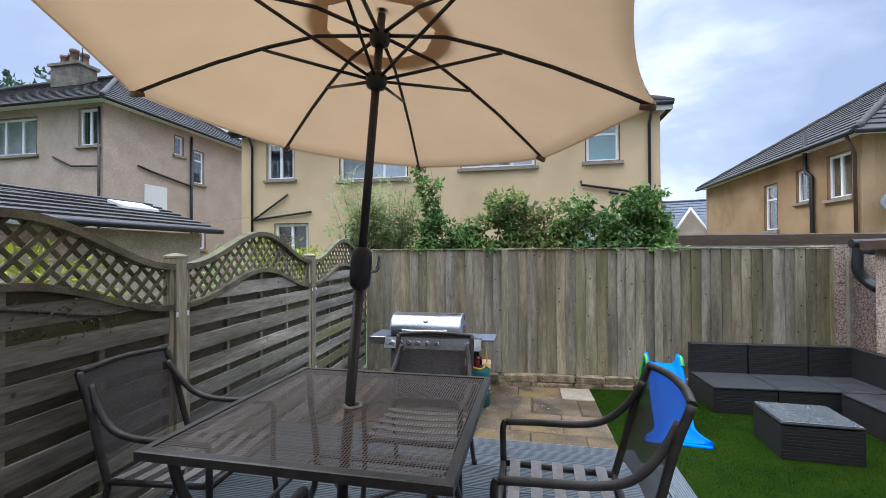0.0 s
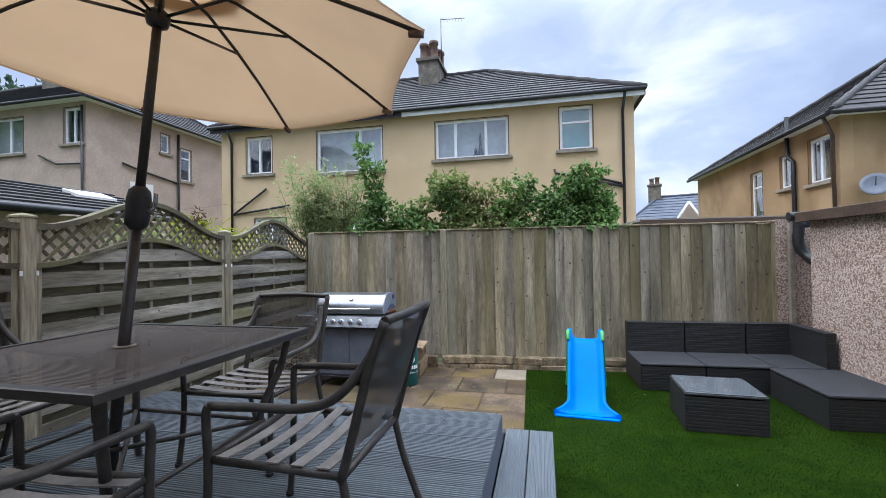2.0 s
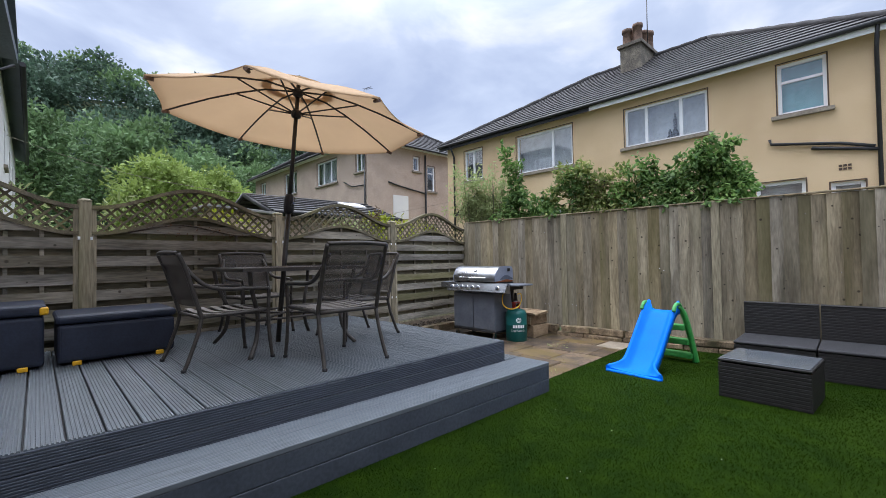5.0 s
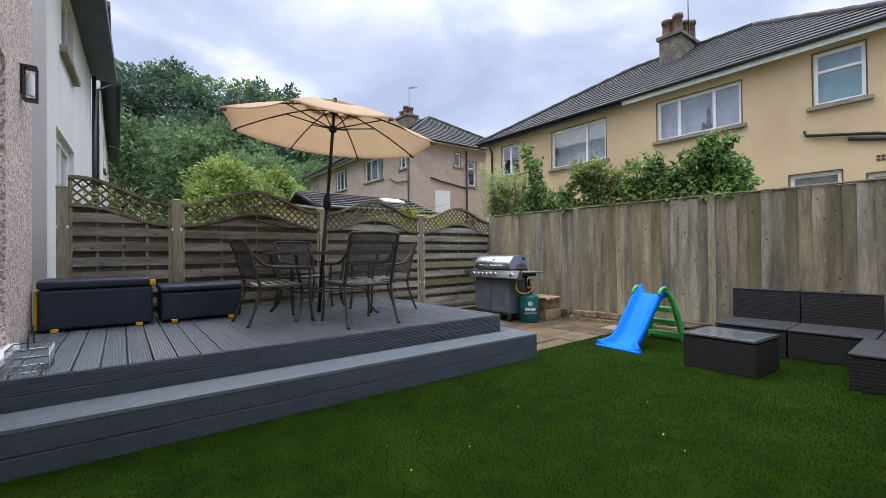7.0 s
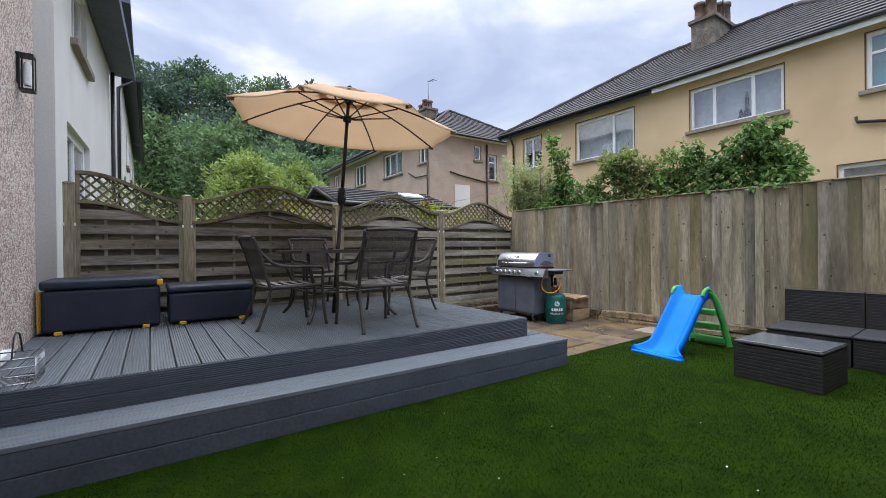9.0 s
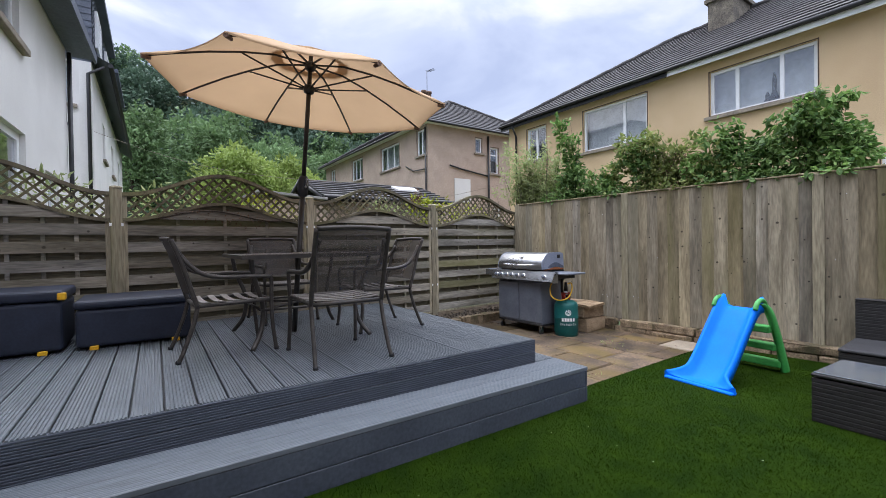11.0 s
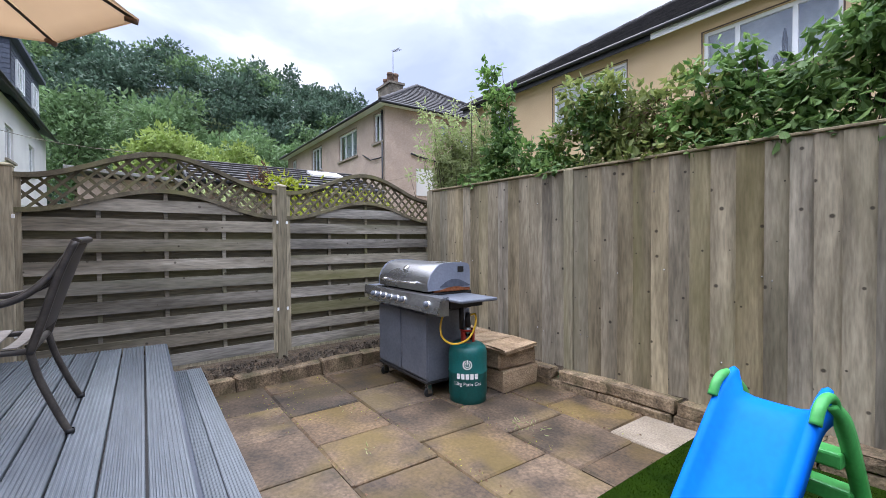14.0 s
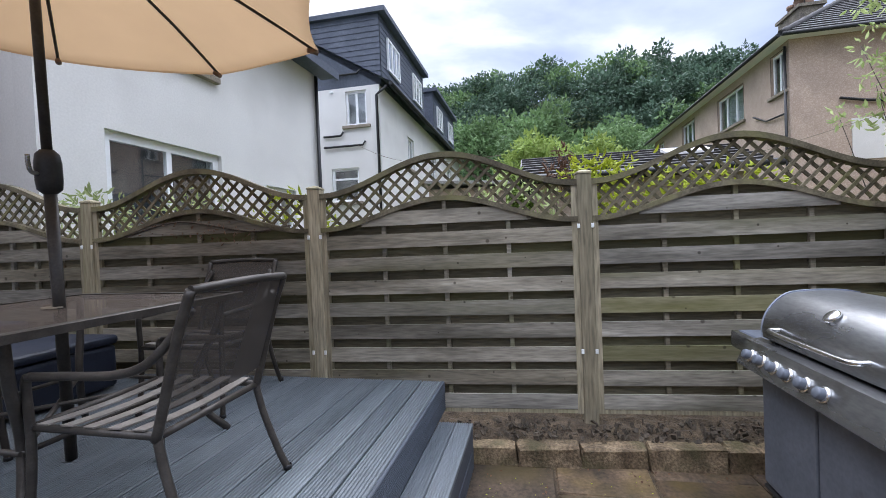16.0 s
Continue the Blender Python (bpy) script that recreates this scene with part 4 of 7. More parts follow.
part("fascia", bm, M["black"], yh, "dark fascia board under the gutter")
pipe(yh, [(-9.81, Y - 0.32, YE - 0.02), (4.08, Y - 0.32, YE - 0.02)], 0.06, name="gutter")
pipe(yh, [(3.55, Y - 0.31, YE - 0.05), (3.52, Y - 0.06, YE - 0.5), (3.52, Y - 0.06, 0)])
pipe(yh, [(1.65, Y - 0.05, 4.05), (1.68, Y - 0.06, 3.93), (2.9, Y - 0.06, 3.72), (3.45, Y - 0.06, 3.55)], 0.035)
pipe(yh, [(2.42, Y - 0.05, 3.70), (3.5, Y - 0.06, 3.48)], 0.04)
pipe(yh, [(-9.1, Y - 0.31, YE - 0.05), (-9.1, Y - 0.06, YE - 0.5), (-9.1, Y - 0.06, 0)])
pipe(yh, [(-9.08, Y - 0.06, 3.1), (-8.7, Y - 0.06, 3.35), (-7.76, Y - 0.06, 3.95)], 0.035)
pipe(yh, [(-9.08, Y - 0.06, 3.12), (-6.9, Y - 0.06, 3.36)], 0.035)
bm = bmesh.new()
for k in range(3):
    for j in range(2):
        bx(bm, 2.86 + k * 0.075, 2.92 + k * 0.075, Y - 0.012, Y + 0.01, 3.12 + j * 0.075, 3.17 + j * 0.075)
part("vent_bricks", bm, M["brown_fascia"], yh)

bm = bmesh.new()
bx(bm, 4.05, 4.075, Y - 0.26, 22.9, YE - 0.19, YE - 0.04)
part("fascia", bm, M["brown_fascia"], yh, "dark fascia board along the side")
# dark ornaments inside the upper window
for dx, hh in ((1.22, 0.30), (1.36, 0.74)):
    bm = bmesh.new()
    lathe(bm, [(0.0, 0.0), (0.085, 0.0), (0.10, hh * 0.15), (0.045, hh * 0.4), (0.05, hh * 0.7), (0.015, hh), (0.0, hh)], 12)
    solid("ornament", bm, M["black"], "dark slender ornament standing behind a window pane", "ornament", HOME @ pose(-1.88 + dx, Y + 0.20, 4.60))

# grey pebble-dashed pair to the side
gh = thing("semi_detached_house", "grey-buff pebble-dashed semi-detached house with dark hip roof", "house", HOME)
GV, GU, GE = 12.35, -13.85, 7.15
house_wall(gh, "front", GV, -28.2, GU, 0, GE, "grey_dash", [
    W(-27.2, 5.5, 0.9, 1.3, splits=(0.45,)),
    W(-23.2, 5.5, 1.7, 1.35, splits=(0.55, 1.15)),
    W(-18.9, 5.5, 2.2, 1.30, splits=(0.7, 1.5), blind="blind"),
    W(-14.85, 5.68, 0.82, 1.25, splits=(0.41,)),
    W(-18.6, 2.2, 2.0, 1.4, splits=(1.0,)),
])
house_wall(gh, "right", GU, GV + 0.28, 21.0, 0, GE, "grey_dash", [
    W(15.3, 6.02, 0.42, 0.78), W(16.3, 5.02, 0.56, 1.40, transom=(0.03, 0.53, 1.0)), W(16.35, 2.2, 0.6, 1.0)])
house_wall(gh, "left", -28.2, -21.0, -(GV + 0.28), 0, GE, "grey_dash")
house_wall(gh, "rear", 21.28, -GU, 28.2, 0, GE, "grey_dash")
hip_roof(gh, -28.2, GU, GV, 21.0, GE, 10.1, 0.4)
chimney(gh, -19.3, 15.6, 8.6, 10.1, 1.5, 0.8, [(-0.5, 0), (-0.2, 0.1), (0.15, -0.1), (0.5, 0.05)], 0.6)
aerial(gh, -18.6, 15.4, 10.0, 11.9, 0.9)
for w0, w1 in (((-28.6, GV - 0.46), (GU + 0.4, GV - 0.46)), ((GU + 0.46, GV - 0.4), (GU + 0.46, 21.3))):
    pipe(gh, [(*w0, GE - 0.03), (*w1, GE - 0.03)], 0.06, name="gutter")
pipe(gh, [(GU - 0.1, GV - 0.07, GE - 0.2), (GU - 0.1, GV - 0.07, 0)])
pipe(gh, [(GU + 0.07, 16.1, GE - 0.2), (GU + 0.07, 16.1, 0)], 0.05)
pipe(gh, [(GU + 0.06, 13.6, 5.22), (GU + 0.06, 14.2, 5.1), (GU + 0.06, 16.05, 4.85)], 0.04)
pipe(gh, [(-15.9, GV - 0.06, 5.35), (-15.1, GV - 0.06, 5.0), (GU - 0.14, GV - 0.06, 4.95)], 0.03)
bm = bmesh.new()
bx(bm, GU + 0.002, GU + 0.03, 13.9, 14.9, 3.4, 4.6)
part("patch", bm, M["white_render"], gh, "smooth pale rendered patch")
bm = bmesh.new()
bx(bm, -23.0, -21.6, 15.2, 16.4, 9.05, 9.15)
part("skylight", bm, M["upvc"], gh)

# brown rendered house beyond the garages
rh = thing("semi_detached_house", "brown rendered house with dark tiled hip roof", "house", HOME)
RU, RV, RE = 8.56, 13.45, 5.0
house_wall(rh, "left", RU, -23.0, -RV, 0, RE, "brown_render", [
    W(-14.75, 3.42, 0.92, 1.22, splits=(0.45,)), W(-16.2, 3.5, 0.6, 1.0), W(-18.1, 2.7, 0.8, 1.62, transom=(0.03, 0.77, 1.1))])
house_wall(rh, "front", RV, RU + 0.28, 18.0, 0, RE, "brown_render", [W(10.6, 3.2, 1.6, 1.3, splits=(0.8,))])
house_wall(rh, "right", 18.0, RV + 0.28, 23.0, 0, RE, "brown_render")
house_wall(rh, "rear", 23.28, -18.0, -RU, 0, RE, "brown_render")
hip_roof(rh, RU, 18.0, RV, 23.0, RE, 8.3, 0.35)
for w0, w1 in (((RU - 0.42, RV - 0.3), (RU - 0.42, 23.3)), ((RU - 0.4, RV - 0.42), (18.3, RV - 0.42))):
    pipe(rh, [(*w0, RE - 0.04), (*w1, RE - 0.04)], 0.065, name="gutter")
pipe(rh, [(RU - 0.09, 15.6, 5.6), (RU - 0.09, 15.6, 4.5), (RU - 0.14, 15.45, 4.35), (RU - 0.09, 15.3, 4.2), (RU - 0.09, 15.3, 0)], 0.06)
pipe(rh, [(RU - 0.4, RV - 0.1, RE - 0.1), (RU - 0.1, RV + 0.1, RE - 0.5), (RU - 0.07, RV + 0.12, 0)], 0.045, "brown_fascia")
bm = bmesh.new()
lathe(bm, [(0.0, 0.0), (0.12, 0.012), (0.22, 0.04), (0.29, 0.075), (0.285, 0.085), (0.2, 0.05), (0.0, 0.02)], 20)
tube(bm, [(0, 0, 0), (0, 0.1, 0.3)], 0.012, 6)
tube(bm, [(0, 0, 0), (0, -0.12, -0.2)], 0.018, 6)
part("satellite_dish", bm, M["cabinet"], rh, "grey satellite dish", pose(RU + 0.55, RV - 0.25, 3.15, 70, 0, -30))

# small far house in the gap
fh = thing("far_house", "small distant grey house with slate roof and gable", "house", pose(14.9, 33.4, 0, 0, 0, -20))
house_wall(fh, "front", 0, -5, 5, 0, 3.6, "grey_dash", [W(-1.6, 1.9, 1.6, 1.1, splits=(0.8,)), W(1.5, 1.9, 1.4, 1.1, splits=(0.7,))])
house_wall(fh, "left", -5, -6, -0.28, 0, 3.6, "grey_dash")
house_wall(fh, "right", 5, 0.28, 6, 0, 3.6, "grey_dash")
hip_roof(fh, -5, 5, 0, 6, 3.6, 6.0, 0.3, 2.4, "slate", 10)
chimney(fh, -3.2, 3, 5.0, 6.9, 0.9, 0.7, [(-0.2, 0), (0.2, 0)], 0.6)
bm = bmesh.new()
va = [bm.verts.new(q) for q in ((-2.1, -0.6, 3.0), (0.3, -0.6, 3.0), (-0.9, -0.6, 5.0), (-2.1, 3, 3.0), (0.3, 3, 3.0), (-0.9, 3, 5.0))]
for f in ((0, 1, 2), (3, 5, 4), (0, 2, 5, 3), (1, 4, 5, 2), (0, 3, 4, 1)):
    bm.faces.new([va[q] for q in f])
part("gable", bm, M["grey_dash"], fh)
bm = bmesh.new()
for p, q in (((-2.3, -0.8, 2.85), (-0.9, -0.8, 5.12)), ((0.5, -0.8, 2.85), (-0.9, -0.8, 5.12))):
    tube(bm, [p, q], 0.1, 4)
part("bargeboard", bm, M["upvc"], fh)

# white rendered houses in line with our own
wh = thing("rendered_house", "white rendered neighbouring house with patio window", "house", pose(-2.4, -0.1, 0, 0, 0, -6.1))
house_wall(wh, "rear", 0, 0.1, 5.63, 0, 5.45, "white_render", [
    W(0.80, 0.6, 1.85, 2.38, splits=(0.94,), sill=False, f=0.11), W(3.75, 1.6, 0.95, 1.05, splits=(0.48,), blind="blind"), W(1.2, 4.2, 1.3, 1.1, splits=(0.65,), blind="blind")])
house_wall(wh, "left", -5.63, 0, 7.5, 0, 5.45, "white_render")
house_wall(wh, "right", -0.1, -7.5, -0.28, 0, 5.45, "white_render")
bm = bmesh.new()
tile_slope(bm, (-5.9, 0.45, 5.42), (0.1, 0.45, 5.42), (-5.9, -4.0, 8.3), (0.1, -4.0, 8.3), 14)
tile_slope(bm, (0.1, -8.4, 5.42), (-5.9, -8.4, 5.42), (0.1, -4.0, 8.3), (-5.9, -4.0, 8.3), 14)
part("roof", bm, M["slate"], wh)
bm = bmesh.new()
bx(bm, -5.9, 0.1, 0.02, 0.44, 5.34, 5.42)
bx(bm, -5.9, 0.1, 0.42, 0.47, 5.28, 5.46)
part("eave_board", bm, M["slate"], wh)
pipe(wh, [(-5.58, 0.06, 5.3), (-5.58, 0.06, 0)], 0.04)

w2 = thing("rendered_house", "tall white rendered house with slate-clad dormers", "house", HOME)
WU, WV, WE = -12.11, 0.0, 6.6
house_wall(w2, "rear", WV, -WU, 27.2, 0, WE, "white_render", [
    W(15.2, 4.4, 0.9, 1.25, splits=(0.45,)), W(19.0, 4.4, 1.2, 1.25, splits=(0.6,)), W(23.0, 4.4, 1.2, 1.25, splits=(0.6,)), W(16.5, 1.6, 1.4, 1.3, splits=(0.7,)), W(21.5, 1.6, 1.4, 1.3, splits=(0.7,))])
house_wall(w2, "right", WU, -7.5, -0.28, 0, WE, "white_render", [
    W(-1.16, 5.36, 0.72, 1.12, splits=(0.36,), blind="blind"), W(-1.75, 2.9, 0.95, 1.1, transom=(0.03, 0.92, 0.75))])
house_wall(w2, "left", -27.2, 0.28, 7.5, 0, WE, "white_render")
bm = bmesh.new()
tile_slope(bm, (-27.6, 0.4, WE), (WU + 0.1, 0.4, WE), (-27.6, -4.0, 9.2), (WU + 0.1, -4.0, 9.2), 14)
tile_slope(bm, (WU + 0.1, -8.2, WE), (-27.6, -8.2, WE), (WU + 0.1, -4.0, 9.2), (-27.6, -4.0, 9.2), 14)
gv = [bm.verts.new(q) for q in ((WU, 0.0, WE), (WU, -7.8, WE), (WU, -4.0, 9.1))]
bm.faces.new(gv)
part("roof", bm, M["slate"], w2)
for u0, u1 in ((-18.0, WU - 0.25), (-25.5, -20.0)):
    bm = bmesh.new()
    rows = 12
    bx(bm, u0, u1, -3.2, 0.0, 6.7, 6.75 + rows * 0.185)
    tile_slope(bm, (u0, 0.02, 6.75), (u1, 0.02, 6.75), (u0, 0.004, 6.75 + rows * 0.185), (u1, 0.004, 6.75 + rows * 0.185), rows, 0.02)
    tile_slope(bm, (u1 + 0.02, 0.02, 6.75), (u1 + 0.02, -3.2, 6.75), (u1 + 0.004, 0.0, 6.75 + rows * 0.185), (u1 + 0.004, -3.2, 6.75 + rows * 0.185), rows, 0.02)
    bx(bm, u0 - 0.15, u1 + 0.15, -3.4, 0.25, 6.75 + rows * 0.185, 6.75 + rows * 0.185 + 0.16)
    dm = part("dormer", bm, M["slate"], w2, "dark slate-clad dormer")
    for a in (u0 + 0.6, u1 - 1.9):
        window(dm, Matrix(((-1, 0, 0, a + 1.3), (0, -1, 0, 0.17), (0, 0, 1, 7.35), (0, 0, 0, 1))), 1.3, 1.1, (0.43, 0.87), None, "blind", False)
pipe(w2, [(-27.5, 0.44, WE - 0.04), (WU + 0.1, 0.44, WE - 0.04)], 0.065, name="gutter")
pipe(w2, [(WU + 0.06, 0.3, WE - 0.1), (WU + 0.06, -0.07, WE - 0.35), (WU + 0.06, -0.07, 0)], 0.045)
for z, v0, v1 in ((7.0, -1.7, -0.6), (5.05, -1.95, -1.25), (4.7, -1.95, -0.5)):
    pipe(w2, [(WU + 0.06, v0, z), (WU + 0.06, v1 - 0.1, z), (WU + 0.06, v1, z + 0.12)], 0.035)
bm = soft_box(WU, WU + 0.06, -1.68, -1.58, 6.45, 6.52, 0.01, 1)
part("alarm_box", bm, M["upvc"], w2)

# our own house behind the deck
oh = thing("house", "pebble-dashed house wall with white glazed patio door", "house", pose(-1.23, -0.16, 0, 0, 0, SKEW))
for a, b, c, d in wall_cells(0, 9.0, 0, 5.4, [(1.24, 3.1, 0.56, 2.70)]):
    bm = bmesh.new()
    bx(bm, a, b, -0.28, 0, c, d)
    part("wall", bm, M["pink_dash"], oh)
bm = bmesh.new()
bx(bm, 0, 0.28, -7, -0.28, 0, 5.4)
bx(bm, 8.72, 9.0, -7, -0.28, 0, 5.4)
bx(bm, 0, 9.0, -7.28, -7, 0, 5.4)
part("wall", bm, M["pink_dash"], oh)
hip_roof(oh, 0, 9.0, -7.0, 0, 5.4, 7.8, 0.35)
pd = part("patio_door", frame_ring(1.24, 3.10, 0.56, 2.70, 0.08, -0.150, -0.070), M["upvc"], oh, "white framed glazed patio door")
for nm, x0, x1, z0, z1 in (("mullion", 2.12, 2.22, 0.64, 2.62),):
    bm = bmesh.new()
    bx(bm, x0, x1, -0.147, -0.074, z0, z1)
    part(nm, bm, M["upvc"], pd)
for x0, x1 in ((1.325, 2.115), (2.225, 3.015)):
    bm = bmesh.new()
    bx(bm, x0, x1, -0.115, -0.105, 0.645, 2.615)
    part("pane", bm, M["glass"], pd).visible_shadow = False
for z in (0.9, 1.55, 2.3):
    bm = soft_box(1.25, 1.295, -0.072, -0.048, z, z + 0.10, 0.005, 1)
    part("hinge", bm, M["upvc"], pd)
bm = bmesh.new()
tube(bm, spline([(2.17, -0.078, 1.5), (2.17, -0.023, 1.5), (2.05, -0.018, 1.49)], 5), 0.012, 8)
part("handle", bm, M["upvc"], pd)
bm = bmesh.new()
bx(bm, 0.3, 8.7, -6.9, -0.75, 0.50, 0.55)
part("inner_floor", bm, M["board"], oh)
bm = soft_box(1.12, 3.22, -0.18, 0.06, 0.50, 0.556, 0.006, 1)
part("door_sill", bm, M["upvc"], oh, "white door sill")

wl_ = thing("wall_lantern", "black framed box lantern with clear glass on the pebble-dash", "lamp", pose(-1.23, -0.16, 0, 0, 0, SKEW) @ pose(0.60, 0.0, 2.57) @ Matrix.Diagonal((0.9, 0.76, 1.2, 1)))
bm = bmesh.new()
bx(bm, -0.035, 0.035, 0.0, 0.02, 0.05, 0.22)
bx(bm, -0.06, 0.06, 0.0, 0.14, 0.235, 0.25)
bx(bm, -0.06, 0.06, 0.02, 0.14, 0.0, 0.012)
for x in (-0.054, 0.054):
    for y in (0.026, 0.134):
        bx(bm, x - 0.006, x + 0.006, y - 0.006, y + 0.006, 0.0, 0.24)
part("frame", bm, M["black"], wl_)
bm = bmesh.new()
lathe(bm, [(0.03, 0.04), (0.035, 0.06), (0.035, 0.18), (0.02, 0.2)], 14, (0, 0.08, 0))
part("bulb", bm, M["white_ink"], wl_, "pale frosted bulb")

# ---- garages by the lawn ----
g1 = thing("garage", "pebble-dashed concrete garage with dark fascia", "garage")
bm = bmesh.new()
bx(bm, 4.80, 7.6, -2.2, 6.48, 0, 2.0)
part("wall", bm, M["garage_dash"], g1)
bm = bmesh.new()
bx(bm, 4.74, 7.7, -2.3, 6.56, 2.0, 2.05)
part("roof", bm, M["felt"], g1)
bm = soft_box(4.70, 4.76, -2.3, 6.58, 1.955, 2.075, 0.006, 1)
part("fascia", bm, M["brown_fascia"], g1)
g2 = thing("garage", "garage with brown timber fascia and pale roof behind the fence", "garage")
bm = bmesh.new()
bx(bm, 4.2, 9.0, 10.56, 13.2, 0, 2.10)
part("wall", bm, M["white_render"], g2)
bm = bmesh.new()
bx(bm, 4.06, 9.1, 10.54, 13.3, 2.29, 2.335)
part("roof", bm, M["felt"], g2)
bm = soft_box(4.06, 9.1, 10.49, 10.54, 2.10, 2.315, 0.006, 1)
part("fascia", bm, M["brown_fascia"], g2)
gp = thing("garden_wall", "pebble-dashed wall pier at the fence's end", "wall", kind="structure")
bm = bmesh.new()
bx(bm, 4.745, 7.4, 7.06, 7.50, 0, 2.03)
part("pier", bm, M["garage_dash"], gp)
dp = thing("drainpipe", "black plastic drainpipe with hopper on the garage wall", "pipe")
bm = bmesh.new()
tube(bm, spline([(4.98, 6.98, 2.10), (4.98, 6.98, 1.9), (4.97, 6.97, 1.7), (5.02, 6.9, 1.55), (5.05, 6.75, 1.45)], 6), 0.065, 12)
part("pipe", bm, M["black"], dp)
bm = bmesh.new()
tube(bm, [(4.70, 6.70, 2.04), (5.4, 6.70, 2.06)], 0.055, 12)
part("gutter", bm, M["black"], dp)
bm = bmesh.new()
tube(bm, [(4.90, 6.74, 1.96), (4.90, 6.60, 1.96)], [0.06, 0.065], 16)
part("gutter_end", bm, M["slate"], dp, "blue-grey gutter end cap")
bm = bmesh.new()
bx(bm, 4.88, 4.93, 6.99, 7.05, 0.0, 1.98)
part("conduit", bm, M["sill"], dp)

# outbuilding roof behind the woven fence
sh = thing("outbuilding", "low outbuilding with dark tiled mono-pitch roof", "shed", HOME)
bm = bmesh.new()
bx(bm, -9.3, -6.2, 4.7, 7.9, 0, 2.35)
part("wall", bm, M["grey_dash"], sh)
bm = bmesh.new()
tile_slope(bm, (-5.9, 4.5, 2.42), (-5.9, 8.1, 2.42), (-7.75, 4.5, 3.05), (-7.75, 8.1, 3.05), 8)
tile_slope(bm, (-9.6, 8.1, 2.42), (-9.6, 4.5, 2.42), (-7.75, 8.1, 3.05), (-7.75, 4.5, 3.05), 8)
part("roof", bm, M["tile"], sh)
bm = bmesh.new()
for a, b in (((-5.95, 4.52, 2.38), (-7.75, 4.52, 3.0)), ((-9.55, 4.52, 2.38), (-7.75, 4.52, 3.0))):
    tube(bm, [a, b], 0.06, 4)
part("verge", bm, M["black"], sh)
pipe(sh, [(-5.86, 4.5, 2.4), (-5.86, 8.1, 2.4)], 0.05, name="gutter")

bm = bmesh.new()
q = [(u, v, 2.42 - (u + 5.9) / 1.85 * 0.63) for u, v in ((-6.85, 6.9), (-6.85, 7.6), (-7.25, 7.6), (-7.25, 6.9))]
lo, hi = [[bm.verts.new((x, y, z + dz)) for x, y, z in q] for dz in (0.02, 0.075)]
bm.faces.new(hi)
for k in range(4):
    bm.faces.new((lo[k], lo[(k + 1) % 4], hi[(k + 1) % 4], hi[k]))
part("skylight", bm, M["white_render"], sh, "pale roof panel")

# low lean-to with a pale roof beyond the woven fence
lt = thing("lean_to", "low lean-to with a pale grey-green sheet roof", "shed")
bm = bmesh.new()
bx(bm, -6.0, -5.15, 3.5, 4.65, 0, 2.27)
part("wall", bm, M["grey_dash"], lt)
bm = soft_box(-6.2, -5.0, -0.70, 0.70, -0.025, 0.025, 0.006, 1)
part("roof", bm, M["felt"], lt, "pale sheet roof", pose(0, 4.06, 2.335, -3.2, 0, 0))

# washing line behind the fence
cl = thing("washing_line", "thin white washing line strung between the gardens", "washing line")
bm = bmesh.new()
for p, q in (((-9.5, 0.9, 4.1), (-4.0, 4.6, 2.5)), ((-8.0, 5.2, 2.45), (-4.4, 9.5, 2.9))):
    pts = [Vector(p).lerp(Vector(q), k / 12) - Vector((0, 0, 0.25 * math.sin(math.pi * k / 12))) for k in range(13)]
    tube(bm, pts, 0.004, 5)
part("line", bm, M["sill"], cl)

